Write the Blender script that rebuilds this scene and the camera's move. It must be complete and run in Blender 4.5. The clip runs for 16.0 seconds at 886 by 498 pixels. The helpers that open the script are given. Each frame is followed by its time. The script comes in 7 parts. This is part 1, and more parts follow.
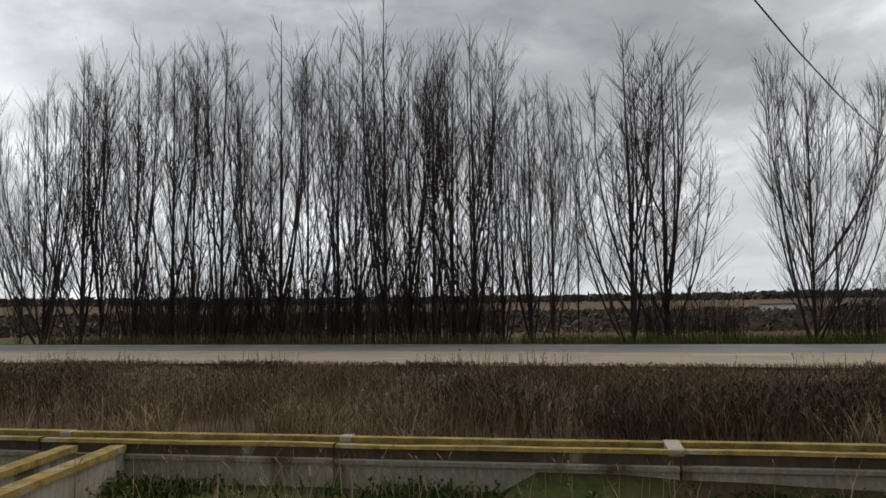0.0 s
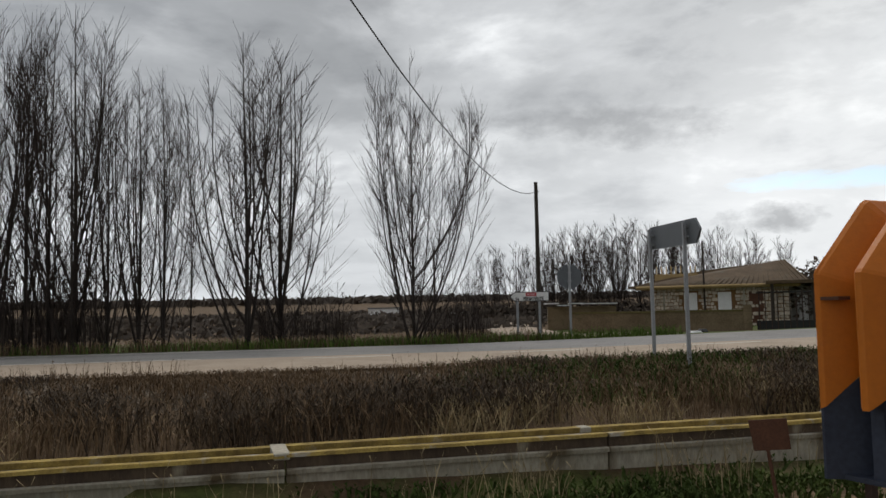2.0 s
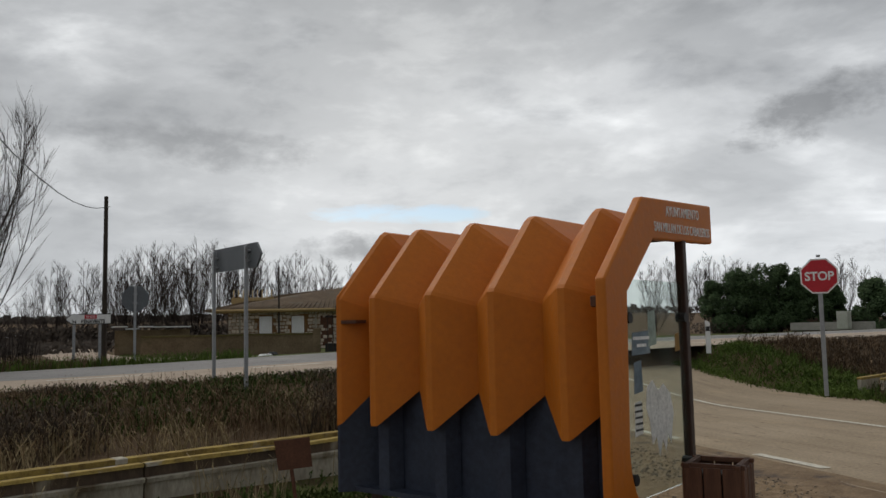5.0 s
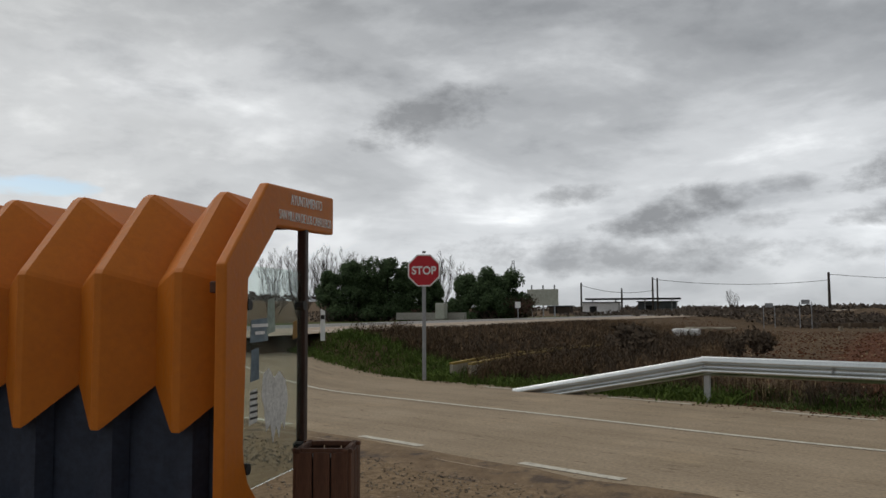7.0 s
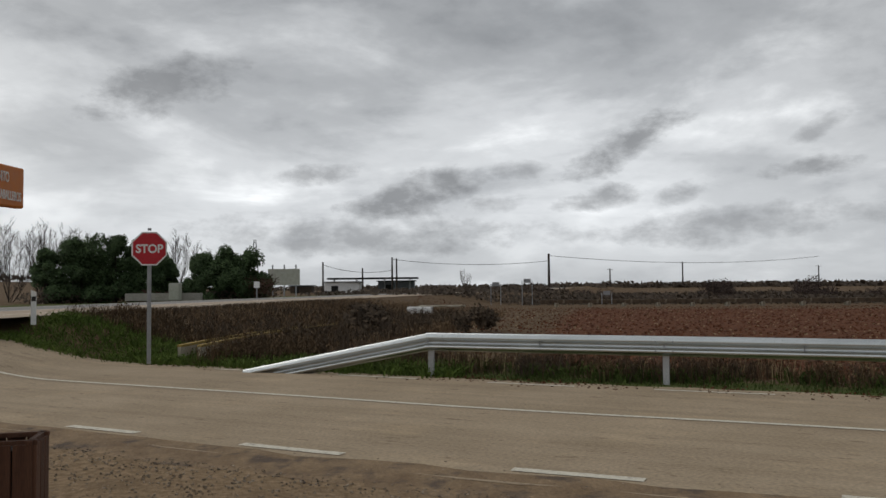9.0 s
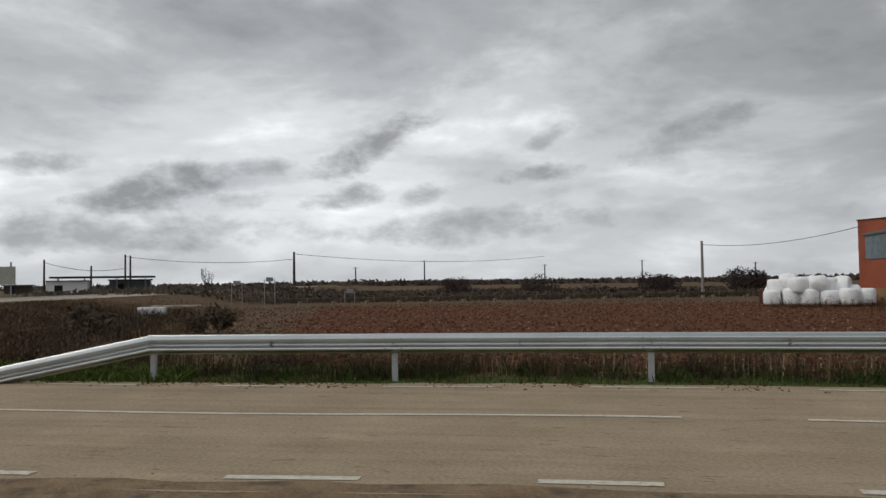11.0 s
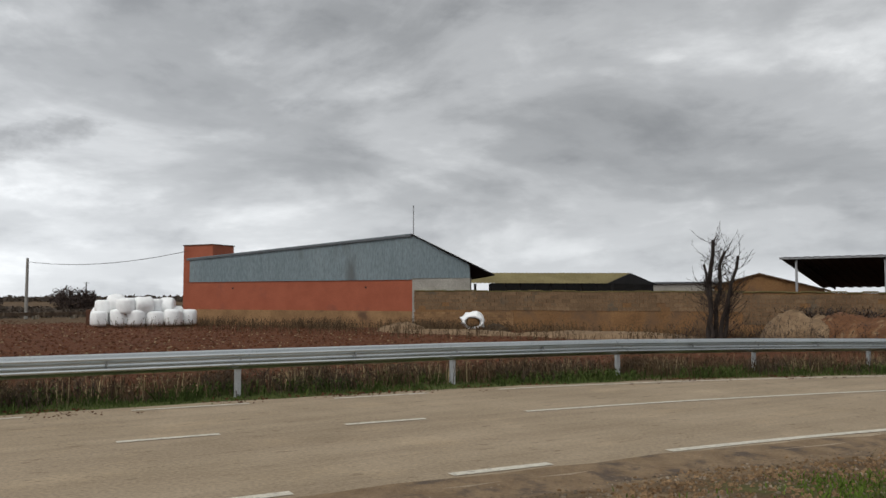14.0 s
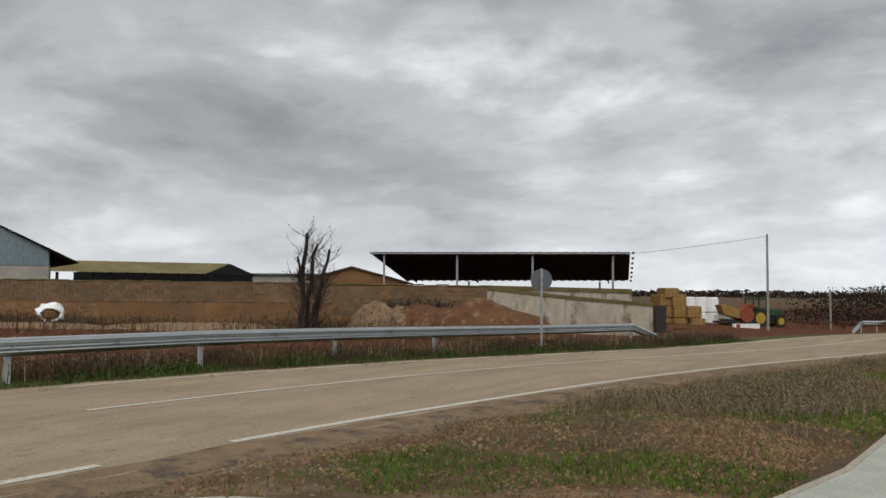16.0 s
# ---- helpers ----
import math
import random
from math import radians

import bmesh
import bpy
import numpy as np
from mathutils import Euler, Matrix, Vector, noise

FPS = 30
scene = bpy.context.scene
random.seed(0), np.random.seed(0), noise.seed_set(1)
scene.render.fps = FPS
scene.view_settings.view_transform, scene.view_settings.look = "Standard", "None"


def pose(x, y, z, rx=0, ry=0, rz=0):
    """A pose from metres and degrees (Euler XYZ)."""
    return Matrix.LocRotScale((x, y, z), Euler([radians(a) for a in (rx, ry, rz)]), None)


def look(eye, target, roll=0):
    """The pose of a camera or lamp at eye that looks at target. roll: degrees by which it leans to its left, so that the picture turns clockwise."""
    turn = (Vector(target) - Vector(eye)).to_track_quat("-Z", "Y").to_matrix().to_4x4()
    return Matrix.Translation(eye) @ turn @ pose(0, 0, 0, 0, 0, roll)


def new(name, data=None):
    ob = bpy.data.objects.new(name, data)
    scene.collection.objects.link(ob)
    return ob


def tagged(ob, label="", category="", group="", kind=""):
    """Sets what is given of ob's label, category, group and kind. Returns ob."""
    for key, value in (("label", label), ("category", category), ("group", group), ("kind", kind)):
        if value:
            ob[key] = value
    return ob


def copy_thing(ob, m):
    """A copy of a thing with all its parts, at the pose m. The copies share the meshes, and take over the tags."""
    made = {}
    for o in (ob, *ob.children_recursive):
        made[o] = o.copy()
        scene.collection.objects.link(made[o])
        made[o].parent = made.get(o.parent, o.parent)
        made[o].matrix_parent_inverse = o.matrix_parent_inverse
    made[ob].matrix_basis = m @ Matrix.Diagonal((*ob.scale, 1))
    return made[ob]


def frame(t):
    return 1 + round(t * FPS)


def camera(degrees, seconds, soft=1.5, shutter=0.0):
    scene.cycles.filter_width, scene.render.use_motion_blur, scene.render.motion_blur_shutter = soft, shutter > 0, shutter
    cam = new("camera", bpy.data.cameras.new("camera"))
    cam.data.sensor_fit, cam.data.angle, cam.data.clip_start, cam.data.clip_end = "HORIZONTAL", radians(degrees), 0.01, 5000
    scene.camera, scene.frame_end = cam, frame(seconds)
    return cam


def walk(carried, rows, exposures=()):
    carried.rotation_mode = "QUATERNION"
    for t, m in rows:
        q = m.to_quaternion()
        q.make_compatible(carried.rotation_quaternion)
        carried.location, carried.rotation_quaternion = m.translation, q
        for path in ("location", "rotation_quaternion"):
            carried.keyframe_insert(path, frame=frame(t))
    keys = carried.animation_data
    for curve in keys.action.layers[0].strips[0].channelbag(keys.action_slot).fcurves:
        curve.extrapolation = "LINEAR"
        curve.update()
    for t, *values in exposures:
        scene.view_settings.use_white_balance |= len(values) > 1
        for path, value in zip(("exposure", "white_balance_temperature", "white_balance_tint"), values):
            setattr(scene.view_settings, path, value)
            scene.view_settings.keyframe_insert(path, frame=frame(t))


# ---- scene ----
cam = camera(55.96, 16.0)
PATH = [
    (0, pose(0.000, 0.000, 1.552, 94.40, 0.60, 7.70)),
    (0.5, pose(0.019, 0.020, 1.556, 94.35, 1.20, 0.00)),
    (1, pose(0.015, -0.009, 1.561, 94.49, 0.89, -5.83)),
    (1.5, pose(0.038, -0.038, 1.560, 94.51, 0.94, -11.83)),
    (2, pose(0.055, -0.006, 1.566, 94.32, 1.19, -18.15)),
    (2.5, pose(0.120, -0.057, 1.567, 94.73, 0.99, -22.62)),
    (3, pose(0.162, -0.097, 1.565, 94.94, 1.07, -26.18)),
    (5.5, pose(0.378, -0.130, 1.556, 95.23, 1.05, -52.54)),
    (6, pose(0.370, -0.116, 1.560, 95.01, 0.74, -59.23)),
    (6.5, pose(0.393, -0.100, 1.561, 94.56, 0.52, -66.08)),
    (7, pose(0.412, -0.087, 1.555, 94.11, 0.26, -71.97)),
    (7.5, pose(0.397, -0.117, 1.556, 94.02, -0.00, -76.08)),
    (8, pose(0.411, -0.167, 1.553, 93.54, 0.24, -80.91)),
    (8.5, pose(0.400, -0.218, 1.550, 93.20, 0.44, -85.79)),
    (11, pose(0.501, -0.538, 1.552, 92.28, 0.78, -106.72)),
    (11.5, pose(0.528, -0.564, 1.562, 93.70, 0.89, -115.85)),
    (12, pose(0.553, -0.580, 1.563, 93.61, 0.09, -125.17)),
    (12.5, pose(0.544, -0.616, 1.557, 93.69, 0.36, -131.83)),
    (13, pose(0.567, -0.648, 1.552, 93.93, -0.11, -138.04)),
    (13.5, pose(0.543, -0.660, 1.556, 93.74, 1.12, -145.30)),
    (14, pose(0.496, -0.730, 1.562, 93.40, -0.04, -150.39)),
    (14.5, pose(0.396, -0.781, 1.560, 92.85, 0.33, -156.35)),
    (15, pose(0.320, -0.830, 1.557, 92.86, 0.05, -162.27)),
    (15.5, pose(0.251, -0.866, 1.550, 92.83, -0.94, -168.45)),
    (16, pose(0.176, -0.929, 1.554, 92.90, -0.40, -177.08)),
]
walk(cam, PATH, [(0, -0.1), (0.6, 0.08), (2.5, -0.15), (3.2, -0.25), (5.5, -0.36), (7, -0.42), (8.5, -0.4), (11, -0.33), (12.5, -0.15), (14, 0.08), (16, 0.1)])

# ---- sky and light ----
def build_world():
    """An overcast sky: a Nishita sky behind a broken layer of cloud."""
    w = bpy.data.worlds.new("overcast_sky")
    scene.world = w
    w.use_nodes = True
    nt = w.node_tree
    nt.nodes.clear()
    N, L = nt.nodes.new, nt.links.new

    def math_node(op, a=None, b=None, clamp=False):
        n = N("ShaderNodeMath")
        n.operation, n.use_clamp = op, clamp
        for i, v in enumerate((a, b)):
            if v is None:
                continue
            if isinstance(v, (int, float)):
                n.inputs[i].default_value = v
            else:
                L(v, n.inputs[i])
        return n.outputs[0]

    def ramp(fac, stops):
        n = N("ShaderNodeValToRGB")
        n.color_ramp.interpolation = "EASE"
        els = n.color_ramp.elements
        while len(els) < len(stops):
            els.new(0.5)
        for e, (p, c) in zip(els, stops):
            e.position, e.color = p, (*c, 1)
        L(fac, n.inputs[0])
        return n.outputs[0]

    def cloud_noise(vec, scale, detail, rough, distort=0.0, off=(0, 0, 0)):
        m = N("ShaderNodeMapping")
        m.inputs["Location"].default_value = off
        L(vec, m.inputs["Vector"])
        n = N("ShaderNodeTexNoise")
        n.inputs["Scale"].default_value, n.inputs["Detail"].default_value = scale, detail
        n.inputs["Roughness"].default_value, n.inputs["Distortion"].default_value = rough, distort
        L(m.outputs[0], n.inputs["Vector"])
        return n.outputs["Fac"]

    def mix(fac, a, b, kind="MIX"):
        n = N("ShaderNodeMix")
        n.data_type, n.blend_type = "RGBA", kind
        for sock, v in ((n.inputs[0], fac), (n.inputs[6], a), (n.inputs[7], b)):
            if isinstance(v, (int, float)):
                sock.default_value = v
            elif isinstance(v, tuple):
                sock.default_value = (*v, 1)
            else:
                L(v, sock)
        return n.outputs[2]

    sky = N("ShaderNodeTexSky")
    sky.sky_type, sky.sun_disc = "NISHITA", False
    sky.sun_elevation, sky.sun_rotation = SUN_EL, SUN_ROT
    tc = N("ShaderNodeTexCoord")
    sep = N("ShaderNodeSeparateXYZ")
    L(tc.outputs["Generated"], sep.inputs[0])
    up = math_node("MAXIMUM", sep.outputs[2], 0.0)
    den = math_node("ADD", up, 0.19)
    com = N("ShaderNodeCombineXYZ")
    L(math_node("DIVIDE", sep.outputs[0], den), com.inputs[0])
    L(math_node("DIVIDE", sep.outputs[1], den), com.inputs[1])
    flat = com.outputs[0]
    # a high sheet of cloud, thick and thin
    sheet = cloud_noise(flat, 0.95, 10, 0.55, 0.3, (3.1, 1.7, 0))
    high = ramp(sheet, [(0.30, (0.24, 0.25, 0.265)), (0.46, (0.37, 0.38, 0.395)), (0.58, (0.56, 0.57, 0.585)), (0.72, (0.98, 0.99, 1.0))])
    # brighter towards the horizon, and most where the sun stands behind the cloud
    low = math_node("SUBTRACT", 1.0, math_node("MULTIPLY", up, 2.6), True)
    low = math_node("POWER", low, 2.2)
    bright = mix(math_node("MULTIPLY", low, 0.82), high, (0.88, 0.90, 0.92))
    glow = N("ShaderNodeVectorMath")
    glow.operation = "DOT_PRODUCT"
    L(tc.outputs["Generated"], glow.inputs[0])
    glow.inputs[1].default_value = (0.70, 0.70, 0.14)
    near = math_node("POWER", math_node("MAXIMUM", glow.outputs["Value"], 0.0), 22.0)
    bright = mix(math_node("MULTIPLY", near, 0.5, True), bright, (1.25, 1.25, 1.24))
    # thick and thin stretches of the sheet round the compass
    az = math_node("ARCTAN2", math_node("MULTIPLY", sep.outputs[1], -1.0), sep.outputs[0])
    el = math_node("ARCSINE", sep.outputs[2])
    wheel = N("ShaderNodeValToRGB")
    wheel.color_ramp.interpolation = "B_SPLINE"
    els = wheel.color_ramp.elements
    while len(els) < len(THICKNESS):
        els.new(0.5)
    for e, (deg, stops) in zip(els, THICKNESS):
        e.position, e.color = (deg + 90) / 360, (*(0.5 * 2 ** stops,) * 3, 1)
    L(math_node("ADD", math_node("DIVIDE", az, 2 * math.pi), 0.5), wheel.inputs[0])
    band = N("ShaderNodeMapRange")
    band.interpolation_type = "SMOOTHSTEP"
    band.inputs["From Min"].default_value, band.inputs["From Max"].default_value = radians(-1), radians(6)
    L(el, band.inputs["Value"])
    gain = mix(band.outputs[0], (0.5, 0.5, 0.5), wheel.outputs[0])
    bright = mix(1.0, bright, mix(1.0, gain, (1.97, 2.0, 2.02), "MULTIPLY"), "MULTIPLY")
    # layered structure, finer towards the horizon
    flow = N("ShaderNodeCombineXYZ")
    L(az, flow.inputs[0])
    L(math_node("MULTIPLY", el, 2.3), flow.inputs[1])
    layers = cloud_noise(flow.outputs[0], 6.0, 11, 0.58, 0.15, (0.4, 3.3, 0))
    bright = mix(1.0, bright, ramp(layers, [(0.28, (0.76, 0.765, 0.775)), (0.5, (0.98, 0.98, 0.98)), (0.70, (1.22, 1.215, 1.205))]), "MULTIPLY")
    # low dark puffs in front of the sheet
    lump = N("ShaderNodeCombineXYZ")
    L(az, lump.inputs[0])
    L(math_node("MULTIPLY", el, 1.7), lump.inputs[1])
    torn = math_node("MULTIPLY", math_node("SUBTRACT", cloud_noise(lump.outputs[0], 16.0, 10, 0.62, 0.1, (5.1, 0.7, 0)), 0.5), 4.6)
    puff_fac = None
    for deg, up_deg, half, tall, slope, amount in PUFFS:
        u = math_node("SUBTRACT", az, radians(deg - 90))
        v = math_node("SUBTRACT", math_node("SUBTRACT", el, radians(up_deg)), math_node("MULTIPLY", u, slope))
        du = math_node("POWER", math_node("ABSOLUTE", math_node("DIVIDE", u, radians(half))), 2.0)
        dv = math_node("POWER", math_node("ABSOLUTE", math_node("DIVIDE", v, radians(tall))), 2.0)
        d = math_node("SUBTRACT", 1.0, math_node("ADD", du, dv))
        one = math_node("MULTIPLY", math_node("ADD", d, torn), 0.85, True)
        one = math_node("MULTIPLY", one, amount)
        puff_fac = one if puff_fac is None else math_node("MAXIMUM", puff_fac, one)
    col = mix(puff_fac, bright, (0.235, 0.245, 0.262))
    # a small blue gap low in the north-east
    across = N("ShaderNodeVectorMath")
    across.operation = "DOT_PRODUCT"
    L(tc.outputs["Generated"], across.inputs[0])
    across.inputs[1].default_value = (0.72, -0.69, 0.0)
    ahead = N("ShaderNodeVectorMath")
    ahead.operation = "DOT_PRODUCT"
    L(tc.outputs["Generated"], ahead.inputs[0])
    ahead.inputs[1].default_value = (0.69, 0.72, 0.0)
    da = math_node("POWER", math_node("ABSOLUTE", math_node("DIVIDE", across.outputs["Value"], 0.115)), 2.0)
    dz = math_node("POWER", math_node("ABSOLUTE", math_node("DIVIDE", math_node("SUBTRACT", sep.outputs[2], 0.135), 0.012)), 2.0)
    ragged = math_node("MULTIPLY", math_node("SUBTRACT", cloud_noise(flat, 5.0, 6, 0.6, 0.3, (1.2, 8.4, 0)), 0.5), 3.0)
    hole = math_node("ADD", math_node("SUBTRACT", 1.0, math_node("ADD", da, dz)), ragged)
    hole = math_node("MULTIPLY", math_node("MULTIPLY", hole, 1.3, True), math_node("GREATER_THAN", ahead.outputs["Value"], 0.5))
    gap_fac = math_node("MULTIPLY", hole, 0.92)
    bg_cloud = N("ShaderNodeBackground")
    L(col, bg_cloud.inputs[0])
    bg_cloud.inputs[1].default_value = 0.92
    bg_sky = N("ShaderNodeBackground")
    L(sky.outputs[0], bg_sky.inputs[0])
    bg_sky.inputs[1].default_value = 0.15
    ms = N("ShaderNodeMixShader")
    L(gap_fac, ms.inputs[0])
    L(bg_cloud.outputs[0], ms.inputs[1])
    L(bg_sky.outputs[0], ms.inputs[2])
    out = N("ShaderNodeOutputWorld")
    L(ms.outputs[0], out.inputs[0])


SUN_EL, SUN_ROT = radians(48), radians(10)
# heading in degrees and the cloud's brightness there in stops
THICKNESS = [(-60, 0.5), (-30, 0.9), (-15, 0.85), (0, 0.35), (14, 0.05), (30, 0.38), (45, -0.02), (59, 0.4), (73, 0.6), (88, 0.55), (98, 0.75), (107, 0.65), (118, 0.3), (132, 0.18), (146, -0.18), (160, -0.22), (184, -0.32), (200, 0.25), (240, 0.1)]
# heading, elevation, half width, half height, slope, density
PUFFS = [(70.8, 13.0, 4.8, 1.9, 0.25, 0.62), (80.8, 7.7, 2.8, 0.8, 0.05, 0.55), (87.0, 6.1, 5.4, 1.9, 0.22, 0.68), (93.0, 5.7, 2.2, 0.8, 0.1, 0.5), (101.9, 9.3, 4.2, 1.4, 0.45, 0.68), (100.6, 5.9, 3.2, 0.9, 0.1, 0.6), (105.5, 6.1, 2.2, 1.0, 0.3, 0.55), (113.7, 7.3, 3.2, 0.7, 0.06, 0.6), (113.7, 9.6, 2.2, 0.7, 0.45, 0.45), (123.5, 9.5, 5.0, 1.2, 0.3, 0.45), (94.8, 8.1, 2.2, 0.8, 0.0, 0.45), (40.0, 5.5, 3.4, 1.2, 0.05, 0.55), (29.0, 12.3, 9.0, 1.6, -0.06, 0.4), (84.0, 3.6, 12.0, 1.5, 0.0, 0.5), (108.0, 3.9, 10.0, 1.3, 0.04, 0.48)]
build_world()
sun_data = bpy.data.lights.new("sun", "SUN")
sun_data.energy, sun_data.angle, sun_data.color = 1.5, radians(40), (1.0, 0.95, 0.88)
sun = new("sun", sun_data)
sun.matrix_world = look((0, 0, 40), Vector((0, 0, 40)) - Vector((math.sin(SUN_ROT) * math.cos(SUN_EL), math.cos(SUN_ROT) * math.cos(SUN_EL), math.sin(SUN_EL))))

# ---- materials ----
def material(name, a, b, scale=6.0, rough=0.8, metal=0.0, bump=0.3, fine=60.0, detail=6.0, stain=None, stain_scale=1.2, stain_at=0.58, spread=0.25, random_tint=0.0, island=False, bump_dist=0.01, spec=0.3, stretch=(1, 1, 1), grain_mix=0.75):
    """A procedural surface: colours a to b in patches, a finer grain, stains of its own shape, and a small relief."""
    m = bpy.data.materials.new(name)
    m.use_nodes = True
    nt = m.node_tree
    N, L = nt.nodes.new, nt.links.new
    bsdf = nt.nodes["Principled BSDF"]
    tc = N("ShaderNodeTexCoord")
    mp = N("ShaderNodeMapping")
    mp.inputs["Scale"].default_value = stretch
    L(tc.outputs["Object"], mp.inputs[0])

    def noise_tex(sc, det):
        n = N("ShaderNodeTexNoise")
        n.inputs["Scale"].default_value, n.inputs["Detail"].default_value, n.inputs["Roughness"].default_value = sc, det, 0.6
        L(mp.outputs[0], n.inputs["Vector"])
        return n.outputs["Fac"]

    def ramp(fac, p0, p1, c0, c1):
        n = N("ShaderNodeValToRGB")
        e = n.color_ramp.elements
        e[0].position, e[0].color, e[1].position, e[1].color = p0, (*c0, 1), p1, (*c1, 1)
        L(fac, n.inputs[0])
        return n.outputs[0]

    def mix(fac, x, y, kind="MIX"):
        n = N("ShaderNodeMix")
        n.data_type, n.blend_type = "RGBA", kind
        for sock, v in ((n.inputs[0], fac), (n.inputs[6], x), (n.inputs[7], y)):
            if isinstance(v, (int, float)):
                sock.default_value = v
            elif isinstance(v, tuple):
                sock.default_value = (*v, 1)
            else:
                L(v, sock)
        return n.outputs[2]

    base = ramp(noise_tex(scale, detail), 0.5 - spread, 0.5 + spread, a, b)
    grain = noise_tex(fine, 4)
    col = mix(grain_mix, base, ramp(grain, 0.28, 0.72, (0.62, 0.62, 0.62), (1.25, 1.25, 1.25)), "MULTIPLY")
    if stain:
        col = mix(ramp(noise_tex(stain_scale, 7), stain_at, stain_at + 0.12, (0, 0, 0), (1, 1, 1)), col, stain)
    if random_tint or island:
        if island:
            src = N("ShaderNodeNewGeometry").outputs["Random Per Island"]
        else:
            src = N("ShaderNodeObjectInfo").outputs["Random"]
        k = random_tint or 0.3
        col = mix(1.0, col, ramp(src, 0, 1, (1 - k,) * 3, (1 + 0.0 * k,) * 3), "MULTIPLY")
    L(col, bsdf.inputs["Base Color"])
    bsdf.inputs["Metallic"].default_value = metal
    bsdf.inputs["Specular IOR Level"].default_value = spec
    rr = N("ShaderNodeMapRange")
    rr.inputs["To Min"].default_value, rr.inputs["To Max"].default_value = max(0.05, rough - 0.12), min(1, rough + 0.12)
    L(grain, rr.inputs["Value"])
    L(rr.outputs[0], bsdf.inputs["Roughness"])
    if bump:
        bp = N("ShaderNodeBump")
        bp.inputs["Strength"].default_value, bp.inputs["Distance"].default_value = bump, bump_dist
        L(grain, bp.inputs["Height"])
        L(bp.outputs[0], bsdf.inputs["Normal"])
    return m


def ground_material():
    """Soil, grass, red tilth and pale grit, blended by the zones stored with the ground."""
    m = material("earth", (0.078, 0.051, 0.029), (0.15, 0.102, 0.06), scale=1.3, fine=25, bump=0.8, bump_dist=0.05, rough=0.95, spec=0.1)
    nt = m.node_tree
    N, L = nt.nodes.new, nt.links.new
    bsdf = nt.nodes["Principled BSDF"]
    soil = bsdf.inputs["Base Color"].links[0].from_socket
    at = N("ShaderNodeVertexColor")
    at.layer_name = "zone"
    sep = N("ShaderNodeSeparateColor")
    L(at.outputs["Color"], sep.inputs[0])
    tc = N("ShaderNodeTexCoord")

    def layer(chan, dark, light, scale, fine, prev):
        n1, n2 = N("ShaderNodeTexNoise"), N("ShaderNodeTexNoise")
        n1.inputs["Scale"].default_value, n1.inputs["Detail"].default_value = scale, 8
        n2.inputs["Scale"].default_value, n2.inputs["Detail"].default_value = fine, 6
        L(tc.outputs["Object"], n1.inputs["Vector"])
        L(tc.outputs["Object"], n2.inputs["Vector"])
        r = N("ShaderNodeValToRGB")
        e = r.color_ramp.elements
        e[0].position, e[0].color, e[1].position, e[1].color = 0.3, (*dark, 1), 0.7, (*light, 1)
        L(n2.outputs["Fac"], r.inputs[0])
        f = N("ShaderNodeMath")
        f.operation = "ADD"
        L(chan, f.inputs[0])
        L(n1.outputs["Fac"], f.inputs[1])
        g = N("ShaderNodeMapRange")
        g.inputs["From Min"].default_value, g.inputs["From Max"].default_value = 0.88, 1.12
        L(f.outputs[0], g.inputs["Value"])
        x = N("ShaderNodeMix")
        x.data_type = "RGBA"
        L(g.outputs[0], x.inputs[0])
        L(prev, x.inputs[6])
        L(r.outputs[0], x.inputs[7])
        return x.outputs[2]

    c = layer(sep.outputs[0], (0.042, 0.058, 0.016), (0.10, 0.118, 0.034), 0.9, 9, soil)
    c = layer(sep.outputs[1], (0.065, 0.025, 0.012), (0.145, 0.058, 0.028), 0.8, 5, c)
    c = layer(sep.outputs[2], (0.165, 0.112, 0.064), (0.29, 0.21, 0.13), 1.1, 14, c)
    L(c, bsdf.inputs["Base Color"])
    return m


EARTH = ground_material()
ASPHALT_MAIN = material("main_road_asphalt", (0.20, 0.195, 0.19), (0.27, 0.26, 0.25), scale=0.5, fine=90, bump=0.5, rough=0.85)
ASPHALT = material("worn_asphalt", (0.275, 0.214, 0.142), (0.37, 0.294, 0.205), scale=0.7, fine=24, bump=0.7, rough=0.88, spec=0.2)


